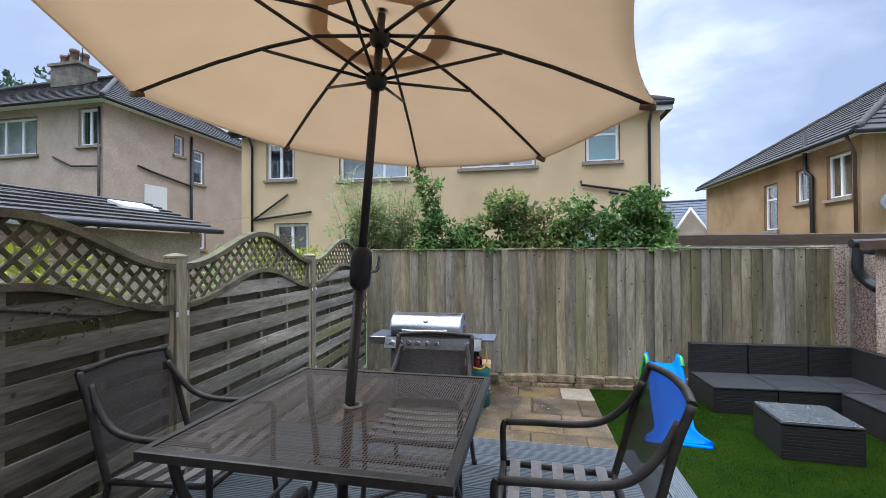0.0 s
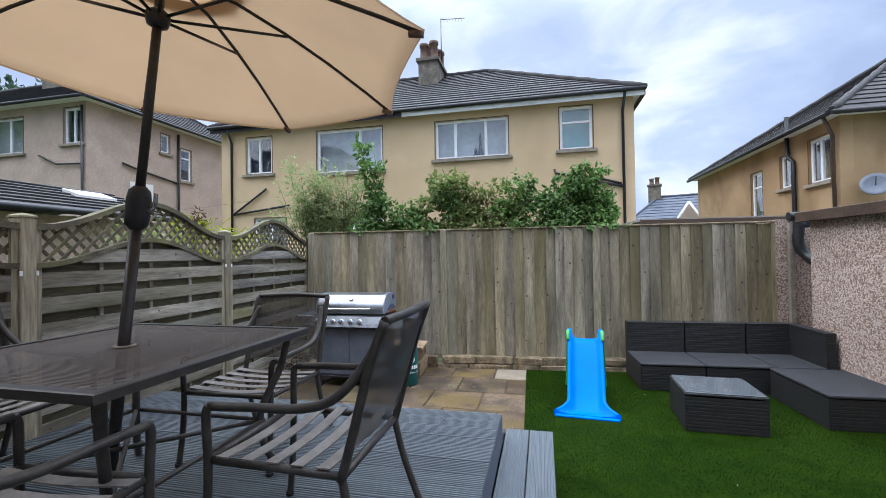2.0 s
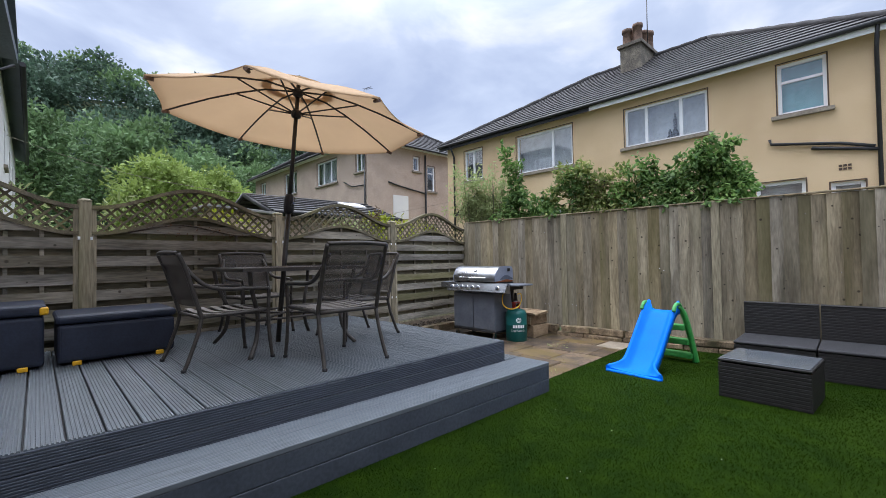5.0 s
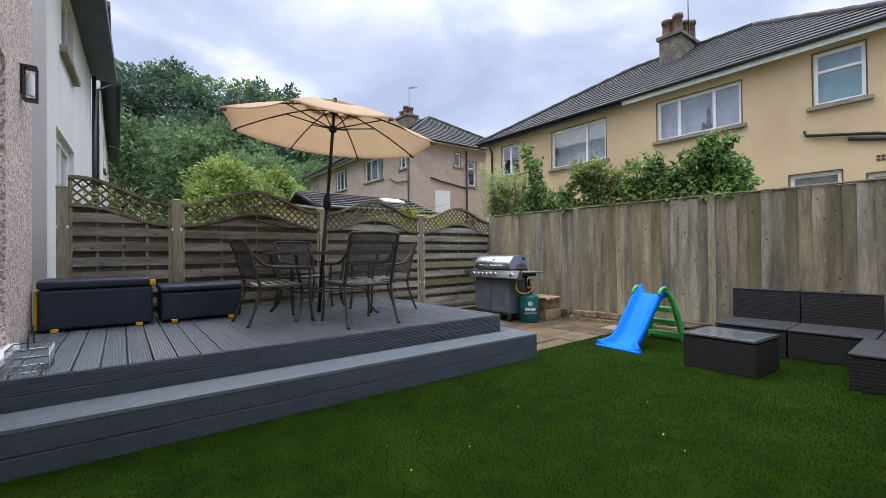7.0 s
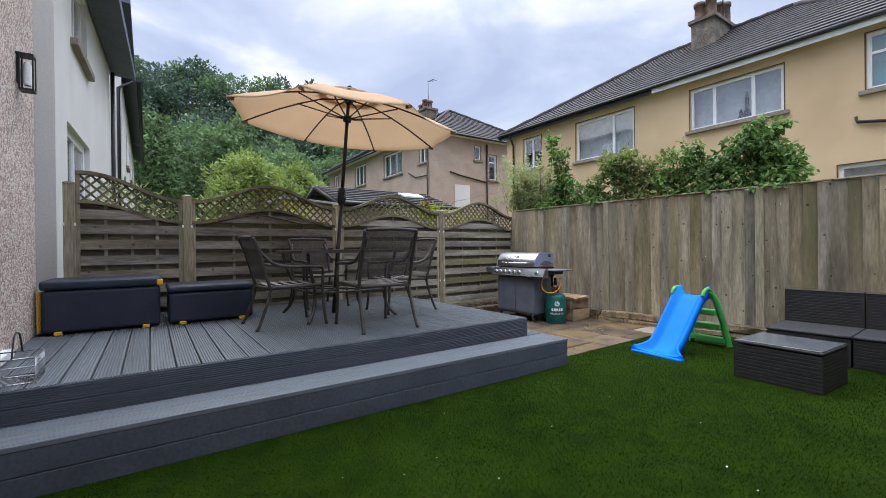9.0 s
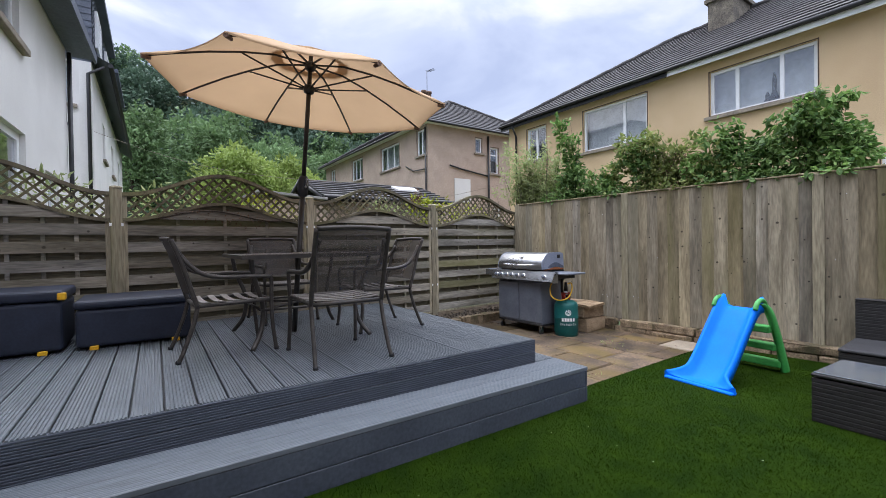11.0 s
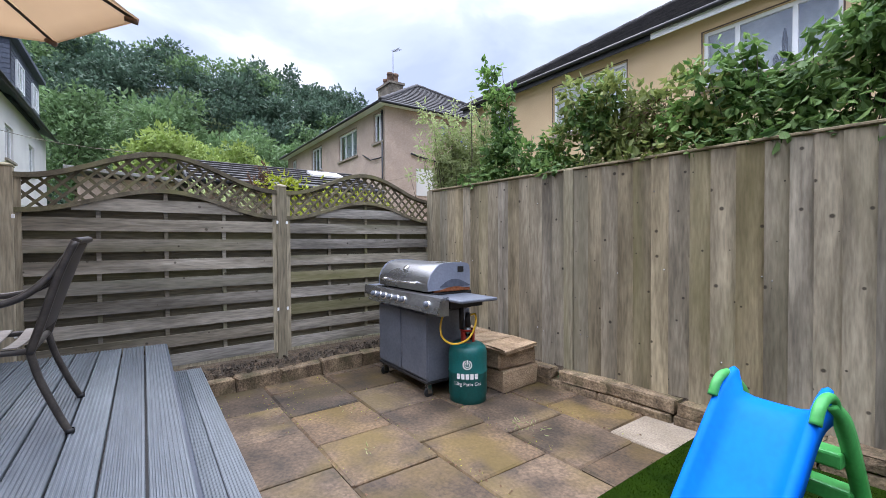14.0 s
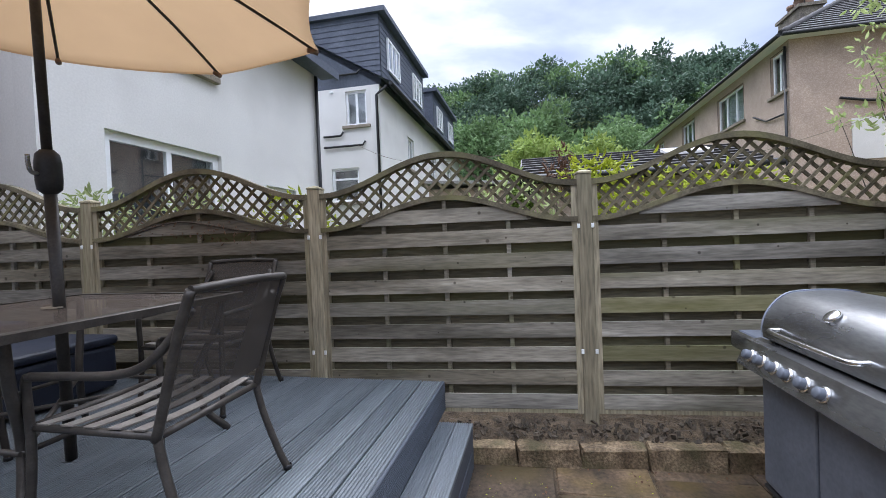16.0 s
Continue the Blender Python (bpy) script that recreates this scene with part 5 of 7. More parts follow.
# ---- plants ----
def leaf_mesh(name, material, count, clusters, size, seed, slim=0.42, droop=0.35, shell=0.55, broad=False):
    """Many folded leaves, thicker towards the outside of rounded clusters (centre, radii)."""
    g = np.random.default_rng(seed)
    vol = np.array([c[1][0] * c[1][1] * c[1][2] for c in clusters]) ** 0.75
    pick = g.choice(len(clusters), count, p=vol / vol.sum())
    cen = np.array([c[0] for c in clusters], float)[pick]
    rad = np.array([c[1] for c in clusters], float)[pick]
    d = g.normal(size=(count, 3))
    d /= np.linalg.norm(d, axis=1)[:, None]
    r = (shell + (1.08 - shell) * g.random(count) ** 0.6)[:, None]
    lump = 1 + 0.22 * np.sin(d[:, :1] * 5 + pick[:, None]) * np.cos(d[:, 1:2] * 6 - pick[:, None] * 2)
    p = cen + d * rad * r * lump
    t = g.normal(size=(count, 3)) * 0.8 + d * 0.9
    t[:, 2] -= droop
    t /= np.linalg.norm(t, axis=1)[:, None]
    s = np.cross(t, g.normal(size=(count, 3)) * 0.5 + np.array((0, 0, 1.0)))
    s /= np.linalg.norm(s, axis=1)[:, None] + 1e-9
    nrm = np.cross(t, s)
    ln = g.uniform(size[0], size[1], count)[:, None]
    wd = ln * slim
    base, tip = p, p + t * ln - nrm * ln * 0.12
    mid = p + t * ln * 0.45
    le, ri = mid + s * wd * 0.5 + nrm * ln * 0.10, mid - s * wd * 0.5 + nrm * ln * 0.10
    v = np.stack((base, le, tip, ri), 1).reshape(-1, 3)
    k = np.arange(count)[:, None] * 4
    f = np.concatenate((k + np.array((0, 1, 2)), k + np.array((0, 2, 3))), 0)
    if broad:
        # six corners: a fuller, rounder leaf
        a1, a2 = p + t * ln * 0.22, p + t * ln * 0.62
        v = np.stack((base, a1 + s * wd * 0.42 + nrm * ln * 0.07, a2 + s * wd * 0.46 + nrm * ln * 0.06, tip, a2 - s * wd * 0.46 + nrm * ln * 0.06, a1 - s * wd * 0.42 + nrm * ln * 0.07), 1).reshape(-1, 3)
        k = np.arange(count)[:, None] * 6
        f = np.concatenate((k + np.array((0, 1, 2, 3)), k + np.array((0, 3, 4, 5))), 0)
    me = bpy.data.meshes.new(name)
    me.from_pydata(v.tolist(), [], f.tolist())
    me.materials.append(material)
    return me


def stems(bm, foot, tips, r=0.014):
    for tip in tips:
        a, b = Vector(foot), Vector(tip)
        mid = a.lerp(b, 0.5) + Vector((rng.uniform(-0.1, 0.1), rng.uniform(-0.1, 0.1), 0.1))
        tube(bm, spline([a, mid, b], 5), [r * (1 - 0.08 * i) for i in range(11)], 6)


def shrub(label, foot, clusters, count, size, material, seed, slim=0.42, extra=(), droop=0.35):
    p = thing("shrub", label, "shrub", pose(*foot))
    off = Vector(foot)
    loc = [(tuple(Vector(c) - off), r) for c, r in clusters]
    bm = bmesh.new()
    stems(bm, (0, 0, 0), [c for c, r in loc[::5]], 0.010)
    part("stem", bm, M["bark"], p)
    part("leaves", leaf_mesh("leaves", M[material], count, loc, size, seed, slim, droop, broad=True), None, p)
    for c, r, n in extra:
        tagged(part("flower_head", leaf_mesh("flower_heads", M["leaf_rust"], n, [(tuple(Vector(c) - off), r)], (0.02, 0.05), seed + 9), None, p), "browned flower heads among the leaves", kind="stuff")
    return p


def foliage(top, y, count, seed, floor=1.95, deep=0.22):
    """Many small leafy clumps under an uneven outline, given as (x, height) stations, with loose sprigs above it."""
    r = random.Random(seed)
    xs, zs = [p[0] for p in top], [p[1] for p in top]
    out = []
    for _ in range(count):
        x = r.uniform(xs[0], xs[-1])
        zt = float(np.interp(x, xs, zs))
        s = r.uniform(0.075, 0.165)
        z = zt - s - (zt - floor) * r.random() ** 1.5 * 0.95
        out.append(((x, y + r.uniform(-deep, deep), z), (s * r.uniform(0.8, 1.4), s, s * r.uniform(0.7, 1.2))))
    for _ in range(count // 5):
        x = r.uniform(xs[0], xs[-1])
        z, lean = float(np.interp(x, xs, zs)), r.uniform(-0.06, 0.06)
        for k in range(3):
            out.append(((x + lean * k, y + r.uniform(-0.1, 0.05), z - 0.04 + 0.055 * k), (0.035, 0.035, 0.045)))
    for _ in range(count // 9):
        out.append(((r.uniform(xs[0], xs[-1]), 7.06 + r.uniform(-0.03, 0.08), 2.03 + r.uniform(-0.03, 0.05)), (0.10, 0.06, 0.06)))
    return out


def sprig(pts, s0, s1):
    """Clumps along a shoot, smaller towards its tip."""
    line = spline([Vector(p) for p in pts], 4)
    n = len(line) - 1
    return [(tuple(p + Vector((rng.uniform(-0.03, 0.03), rng.uniform(-0.04, 0.04), 0))), (s0 + (s1 - s0) * k / n,) * 3) for k, p in enumerate(line)]


shrub("dark green leafy climber with a tall shoot above the back fence", (-0.6, 7.5, 0),
      foliage([(-1.12, 2.25), (-0.95, 2.55), (-0.72, 2.62), (-0.45, 2.42), (-0.15, 2.45), (0.02, 2.50)], 7.44, 34, 1)
      + sprig([(-0.82, 7.44, 2.45), (-0.92, 7.44, 2.85), (-1.04, 7.42, 3.2), (-1.16, 7.42, 3.50)], 0.15, 0.06)
      + sprig([(-0.95, 7.44, 2.9), (-0.80, 7.42, 3.05), (-0.74, 7.42, 3.1)], 0.07, 0.04)
      + sprig([(-1.1, 7.42, 3.3), (-0.98, 7.40, 3.40), (-0.92, 7.40, 3.42)], 0.06, 0.035), 2900, (0.05, 0.105), "leaf_dark", 11, 0.54, droop=0.8)
shrub("olive green shrub with browned flower heads behind the fence", (0.6, 7.6, 0),
      foliage([(-0.08, 2.5), (0.06, 2.86), (0.25, 2.90), (0.48, 2.90), (0.70, 2.78), (1.0, 2.66), (1.32, 2.70)], 7.50, 60, 2),
      3300, (0.05, 0.10), "leaf_olive", 12, 0.54, extra=[((0.95, 7.30, 2.30), (0.28, 0.15, 0.25), 200)])
shrub("dark green shrub with broad drooping leaves behind the fence", (0.45, 7.6, 0),
      foliage([(0.02, 2.55), (0.12, 2.98), (0.30, 2.96), (0.52, 2.72)], 7.44, 14, 6), 950, (0.05, 0.105), "leaf_dark", 16, 0.56, droop=0.8)
shrub("broad dark green shrub with glossy leaves behind the fence", (1.9, 7.6, 0),
      foliage([(1.18, 2.50), (1.38, 2.80), (1.62, 2.74), (1.80, 2.72), (1.95, 2.66), (2.18, 2.80), (2.36, 2.86), (2.58, 2.76), (2.72, 2.46), (2.90, 2.10)], 7.44, 70, 3)
      + sprig([(2.2, 7.42, 2.7), (2.32, 7.40, 2.9), (2.40, 7.38, 2.98)], 0.08, 0.04) + sprig([(2.5, 7.42, 2.7), (2.66, 7.38, 2.86), (2.74, 7.36, 2.86)], 0.07, 0.04),
      5600, (0.05, 0.105), "leaf_dark", 13, 0.56, droop=0.9)
wisp = random.Random(8)
shoots = []
for _ in range(60):
    tx, tz = wisp.uniform(-2.65, -0.95), wisp.uniform(2.3, 3.25)
    foot_x = -1.7 + (tx + 1.7) * 0.3
    ty = 7.55 + wisp.uniform(-0.40, 0.25)
    bend = (foot_x + (tx - foot_x) * 0.35, 7.55, 1.7 + (tz - 1.7) * 0.62)
    shoots += sprig([(foot_x, 7.58, 1.9), bend, (tx, ty, tz)], 0.085, 0.05)
shrub("pale green willowy shrub behind the fence corner", (-1.7, 7.6, 0), shoots, 11000, (0.04, 0.085), "leaf_pale", 14, 0.36)
for k, (x, y, z, s) in enumerate(((-2.45, 5.7, 1.85, 0.26), (-2.4, 6.4, 1.80, 0.22), (-2.5, 4.7, 1.75, 0.25), (-2.4, 2.7, 1.7, 0.26), (-2.5, 1.6, 1.75, 0.28), (-2.45, 0.6, 1.85, 0.25), (-2.5, 5.35, 1.98, 0.16))):
    shrub("bright yellow-green garden shrub behind the lattice", (x, y, 0), [((x, y, z), (s, s * 1.5, s)), ((x - 0.1, y + 0.2, z - 0.5), (s * 1.2, s * 1.8, s * 1.4))], 700, (0.05, 0.11), "leaf_lime" if k in (0, 1, 3, 6) else "leaf_pale", 30 + k, 0.3)
shrub("small reddish-brown withered tuft behind the fence post", (-2.15, 5.02, 0), [((-2.15, 5.02, 1.98), (0.07, 0.09, 0.10)), ((-2.15, 5.06, 2.10), (0.05, 0.06, 0.07))], 150, (0.03, 0.07), "leaf_rust", 52, 0.3)
cv = thing("climber", "withered reddish-brown climber on the lattice", "climber")
part("leaves", leaf_mesh("leaves", M["leaf_rust"], 150, [((-1.86, 2.0, 1.66), (0.04, 0.45, 0.07)), ((-1.86, 2.45, 1.60), (0.04, 0.3, 0.07))], (0.018, 0.04), 60), None, cv)
bm = bmesh.new()
tube(bm, spline([(-1.87, 1.5, 1.62), (-1.86, 2.0, 1.72), (-1.86, 2.6, 1.62), (-1.87, 2.95, 1.65)], 6), 0.008, 6)
tube(bm, [(-1.95, 2.1, 0.1), (-1.95, 2.1, 1.7)], 0.010, 6)
part("stem", bm, M["bark"], cv)


# ---- wooded hillside ----
def hill_z(x, y):
    r = math.hypot(x, y)
    f = min(1.0, max(0.0, (r - 38) / 55))
    a = math.degrees(math.atan2(-x, y))
    side = min(1.0, max(0.0, (a - 22) / 50)) ** 0.8 * min(1.0, max(0.0, (150 - a) / 35))
    return -0.1 + (f * f * (3 - 2 * f) * 29.0 + 1.5 * math.sin(a * 0.11)* f) * side


bm = bmesh.new()
rows = []
for i in range(16):
    r = 36 + i * 7
    rows.append([bm.verts.new((-r * math.sin(radians(a)), r * math.cos(radians(a)), hill_z(-r * math.sin(radians(a)), r * math.cos(radians(a))))) for a in range(20, 152, 4)])
for a, b in zip(rows, rows[1:]):
    for k in range(len(a) - 1):
        f = bm.faces.new((a[k], a[k + 1], b[k + 1], b[k]))
        f.smooth = True
solid("hillside", bm, M["field"], "steep hillside rising behind the houses", "hill", kind="structure")


def crown_clusters(g, cx, cy, z, w, h):
    out = [((cx, cy, z), (w * 0.62, w * 0.62, h * 0.62))]
    for _ in range(7):
        a, b = g.uniform(0, math.tau), g.uniform(-0.5, 0.9)
        out.append(((cx + math.cos(a) * w * 0.55, cy + math.sin(a) * w * 0.55, z + b * h * 0.6), (w * g.uniform(0.3, 0.45),) * 2 + (h * g.uniform(0.28, 0.4),)))
    return out


g = random.Random(21)
woods = {"wood_dark_hazed": [], "wood_mid": []}
for i in range(330):
    a, r = g.uniform(32, 118), 44 + 52 * g.random() ** 0.8
    x, y = -r * math.sin(radians(a)), r * math.cos(radians(a))
    w, h = g.uniform(2.4, 4.2), g.uniform(2.6, 4.6)
    woods["wood_dark_hazed" if g.random() < (0.85 if r > 62 else 0.5) else "wood_mid"] += crown_clusters(g, x, y, hill_z(x, y) + h * 1.0, w, h)
for k, (mt, cl_) in enumerate(woods.items()):
    me = leaf_mesh("woodland", M[mt], len(cl_) * 78, cl_, (0.34, 0.78), 80 + k, 0.7, 0.1, 0.70)
    tagged(new("woodland", me), "dense dark green woodland covering the hillside", "woodland", kind="stuff")


def tree(label, x, y, base, height, w, material, seed, count=2600, size=(0.16, 0.36)):
    gg = random.Random(seed)
    t = thing("tree", label, "tree", pose(x, y, base))
    bm = bmesh.new()
    tube(bm, spline([(0, 0, 0), (0.1, 0.05, height * 0.35), (0.0, 0.1, height * 0.75)], 6), [0.20 * (1 - 0.065 * i) for i in range(13)], 8)
    cl_ = crown_clusters(gg, 0, 0, height * 0.62, w, height * 0.42) + crown_clusters(gg, 0.2, 0.1, height * 0.8, w * 0.6, height * 0.25)
    for c, r in cl_[1:8]:
        tube(bm, spline([(0.05, 0.03, height * 0.35), Vector(c) * 0.6 + Vector((0, 0, height * 0.2)), c], 4), [0.08 - 0.008 * i for i in range(9)], 6)
    part("trunk", bm, M["bark"], t)
    part("crown", leaf_mesh("crown", M[material], count, cl_, size, seed, 0.55, 0.2, 0.6), None, t)


tree("light green leafy tree beyond the woven fence", -19.5, 6.6, 0, 6.2, 2.6, "wood_light", 3, 6000)
tree("light green leafy tree beyond the woven fence", -23.0, 9.8, 0, 6.8, 2.9, "wood_light", 4, 5600)
tree("mid green leafy tree at the foot of the hill", -30.0, 7.5, 0, 11.0, 3.6, "wood_mid", 5, 5200, (0.25, 0.5))
tree("mid green leafy tree at the foot of the hill", -33.0, 12.5, 0, 10.0, 3.8, "wood_mid", 6, 5200, (0.25, 0.5))
tree("mid green leafy tree at the foot of the hill", -34.0, 2.8, 0, 12.0, 3.4, "wood_mid", 7, 5200, (0.25, 0.5))
tree("mid green leafy tree at the foot of the hill", -36.0, 17.5, 0, 10.5, 3.6, "wood_mid", 8, 5200, (0.25, 0.5))
tree("dark green tree rising behind the grey house", -30.0, 26.0, 0, 15.0, 4.6, "wood_dark_hazed", 9, 6000, (0.3, 0.6))
tree("small leafy tree beside the yellow house", 7.2, 27.0, 0, 5.6, 0.9, "wood_mid", 10, 2200, (0.16, 0.3))

# ---- garden table ----
TABLE = pose(-0.455, 2.485, DECK_Z, 0, 0, -4.5)


def garden_table():
    t = thing("garden_table", "square bronze metal garden table with perforated top", "table", TABLE)
    s, h = 0.576, 0.756
    bm = bmesh.new()
    hole = 0.03
    # the punched sheet has depth, so that a slanting view does not pass straight through its holes
    rings = []
    for z in (h - 0.005, h - 0.0064):
        ring, rim = [], []
        for k in range(16):
            a = math.tau * k / 16
            q = max(abs(math.cos(a)), abs(math.sin(a)))
            ring.append(bm.verts.new((hole * math.cos(a), hole * math.sin(a), z)))
            rim.append(bm.verts.new(((s - 0.03) * math.cos(a) / q, (s - 0.03) * math.sin(a) / q, z)))
        rings.append((ring, rim))
    for k in range(16):
        j = (k + 1) % 16
        (r0, o0), (r1, o1) = rings
        bm.faces.new((r0[k], o0[k], o0[j], r0[j]))
        bm.faces.new((r1[j], o1[j], o1[k], r1[k]))
        bm.faces.new((o0[k], o1[k], o1[j], o0[j]))
        bm.faces.new((r0[j], r1[j], r1[k], r0[k]))
    part("tabletop", bm, M["mesh_top"], t, "brown perforated metal sheet")
    bm = bmesh.new()
    for a, b in (((-s, -s), (s, -s)), ((s, -s), (s, s)), ((s, s), (-s, s)), ((-s, s), (-s, -s))):
        d = Vector((b[0] - a[0], b[1] - a[1], 0)).normalized()
        nrm = Vector((-d.y, d.x, 0))
        pa, pb = Vector((*a, 0)), Vector((*b, 0))
        vs = []
        for p, e in ((pa, 1), (pb, -1)):
            for w, z in ((0, h - 0.034), (0, h - 0.004), (0.005, h), (0.034, h), (0.034, h - 0.034)):
                vs.append(bm.verts.new(p + nrm * w + d * e * w + Vector((0, 0, z))))
        for k in range(5):
            bm.faces.new((vs[k], vs[(k + 1) % 5], vs[5 + (k + 1) % 5], vs[5 + k]))
    part("rim", bm, M["bronze"], t)
    bm = bmesh.new()
    lathe(bm, [(0.028, h - 0.02), (0.028, h + 0.004), (0.042, h + 0.006), (0.044, h - 0.002)], 20)
    part("hole_ring", bm, M["sill"], t, "pale ring round the parasol hole")
    for sx in (-1, 1):
        for sy in (-1, 1):
            bm = bmesh.new()
            tube(bm, spline([(sx * 0.50, sy * 0.50, h - 0.02), (sx * 0.47, sy * 0.47, 0.56), (sx * 0.40, sy * 0.40, 0.34), (sx * 0.42, sy * 0.42, 0.14), (sx * 0.50, sy * 0.50, 0.0)], 6), 0.019, 10)
            part("leg", bm, M["bronze"], t)
    c = [(0.41, 0.41, 0.30), (-0.41, 0.41, 0.30), (-0.41, -0.41, 0.30), (0.41, -0.41, 0.30)]
    for a, b in [*zip(c, c[1:] + c[:1]), (c[0], c[2]), (c[1], c[3])]:
        bm = bmesh.new()
        tube(bm, [a, b], 0.011, 8)
        part("stretcher", bm, M["bronze"], t)
    return t


garden_table()


# ---- garden chairs ----
def garden_chair(m):
    """Local frame: the sitter looks to +y; the back is at -y."""
    c = thing("garden_chair", "bronze metal garden armchair with mesh sling back and strap seat", "chair", m, "chairs round the table")
    w = 0.265
    for sx in (-1, 1):
        # arm and front leg are one bent flat bar that sweeps up into the back
        bm = bmesh.new()
        pts = spline([(sx * 0.235, -0.33, 0.86), (sx * 0.255, -0.26, 0.75), (sx * 0.270, -0.17, 0.665), (sx * 0.275, -0.05, 0.632), (sx * 0.278, 0.15, 0.626), (sx * 0.278, 0.295, 0.620)], 6)
        tube(bm, pts, 0.017, 8)
        part("armrest", bm, M["bronze"], c)
        bm = bmesh.new()
        tube(bm, spline([(sx * 0.278, 0.298, 0.626), (sx * 0.276, 0.312, 0.58), (sx * 0.27, 0.310, 0.40), (sx * 0.272, 0.318, 0.20), (sx * 0.28, 0.340, 0.0)], 6), 0.0155, 8)
        part("leg", bm, M["bronze"], c)
        bm = bmesh.new()
        tube(bm, spline([(sx * 0.262, -0.20, 0.42), (sx * 0.265, -0.23, 0.28), (sx * 0.272, -0.29, 0.10), (sx * 0.28, -0.33, 0.0)], 6), 0.0155, 8)
        part("leg", bm, M["bronze"], c)
        bm = bmesh.new()
        tube(bm, spline([(sx * w, -0.20, 0.40), (sx * w, -0.245, 0.56), (sx * w, -0.305, 0.78), (sx * w, -0.36, 0.93)], 6), 0.017, 8)
        part("back_post", bm, M["bronze"], c)
        bm = bmesh.new()
        tube(bm, [(sx * 0.262, -0.20, 0.415), (sx * 0.262, 0.31, 0.425)], 0.015, 8)
        part("side_rail", bm, M["bronze"], c)
        for sy in (0.340, -0.33):
            bm = bmesh.new()
            lathe(bm, [(0.0, 0.0), (0.019, 0.0), (0.019, 0.02), (0.016, 0.022)], 10, (sx * 0.28, sy, 0.0))
            part("foot", bm, M["black"], c)
    bm = bmesh.new()
    tube(bm, spline([(-w, -0.36, 0.93), (-w * 0.5, -0.385, 0.937), (0, -0.393, 0.94), (w * 0.5, -0.385, 0.937), (w, -0.36, 0.93)], 5), 0.0165, 8)
    part("top_rail", bm, M["bronze"], c)
    for y, z in ((0.31, 0.425), (-0.20, 0.41)):
        bm = bmesh.new()
        tube(bm, [(-0.262, y, z), (0.262, y, z)], 0.015, 8)
        part("seat_rail", bm, M["bronze"], c)
    # sling of the back, slightly hollow
    bm = bmesh.new()
    rows = []
    for i in range(9):
        f = i / 8
        z = 0.50 + f * 0.425
        y = -0.225 - f * 0.13
        rows.append([bm.verts.new((x, y - 0.03 * (1 - (x / w) ** 2), z)) for x in [w * (k / 4 - 1) for k in range(9)]])
    for a, b in zip(rows, rows[1:]):
        for k in range(8):
            f = bm.faces.new((a[k], a[k + 1], b[k + 1], b[k]))
            f.smooth = True
    part("backrest", bm, M["sling"], c, "dark see-through mesh sling")
    for k in range(5):
        y = -0.140 + k * 0.098
        bm = bmesh.new()
        pts = [(-0.272 + 0.544 * i / 8, 0.436 + 0.008 * y - 0.016 * math.sin(math.pi * i / 8)) for i in range(9)]
        prev = None
        for px, pz in pts:
            cur = [bm.verts.new((px, y + dy, pz + dz)) for dy, dz in ((0.024, 0), (-0.024, 0), (-0.024, 0.006), (0.024, 0.006))]
            if prev:
                for q in range(4):
                    bm.faces.new((prev[q], prev[(q + 1) % 4], cur[(q + 1) % 4], cur[q]))
            else:
                bm.faces.new(cur[::-1])
            prev = cur
        bm.faces.new(prev)
        part("seat_strap", bm, M["strap"], c)
    return c


first = garden_chair(pose(0.52, 2.43, DECK_Z, 0, 0, 86))
copy_thing(first, pose(-0.26, 3.24, DECK_Z, 0, 0, 177) @ Matrix.Diagonal((1, 1, 0.935, 1)))
copy_thing(first, pose(-0.23, 1.78, DECK_Z, 0, 0, -1) @ Matrix.Diagonal((1, 1, 0.945, 1)))
copy_thing(first, pose(-1.38, 2.62, DECK_Z, 0, 0, -90) @ Matrix.Diagonal((1, 1, 0.97, 1)))


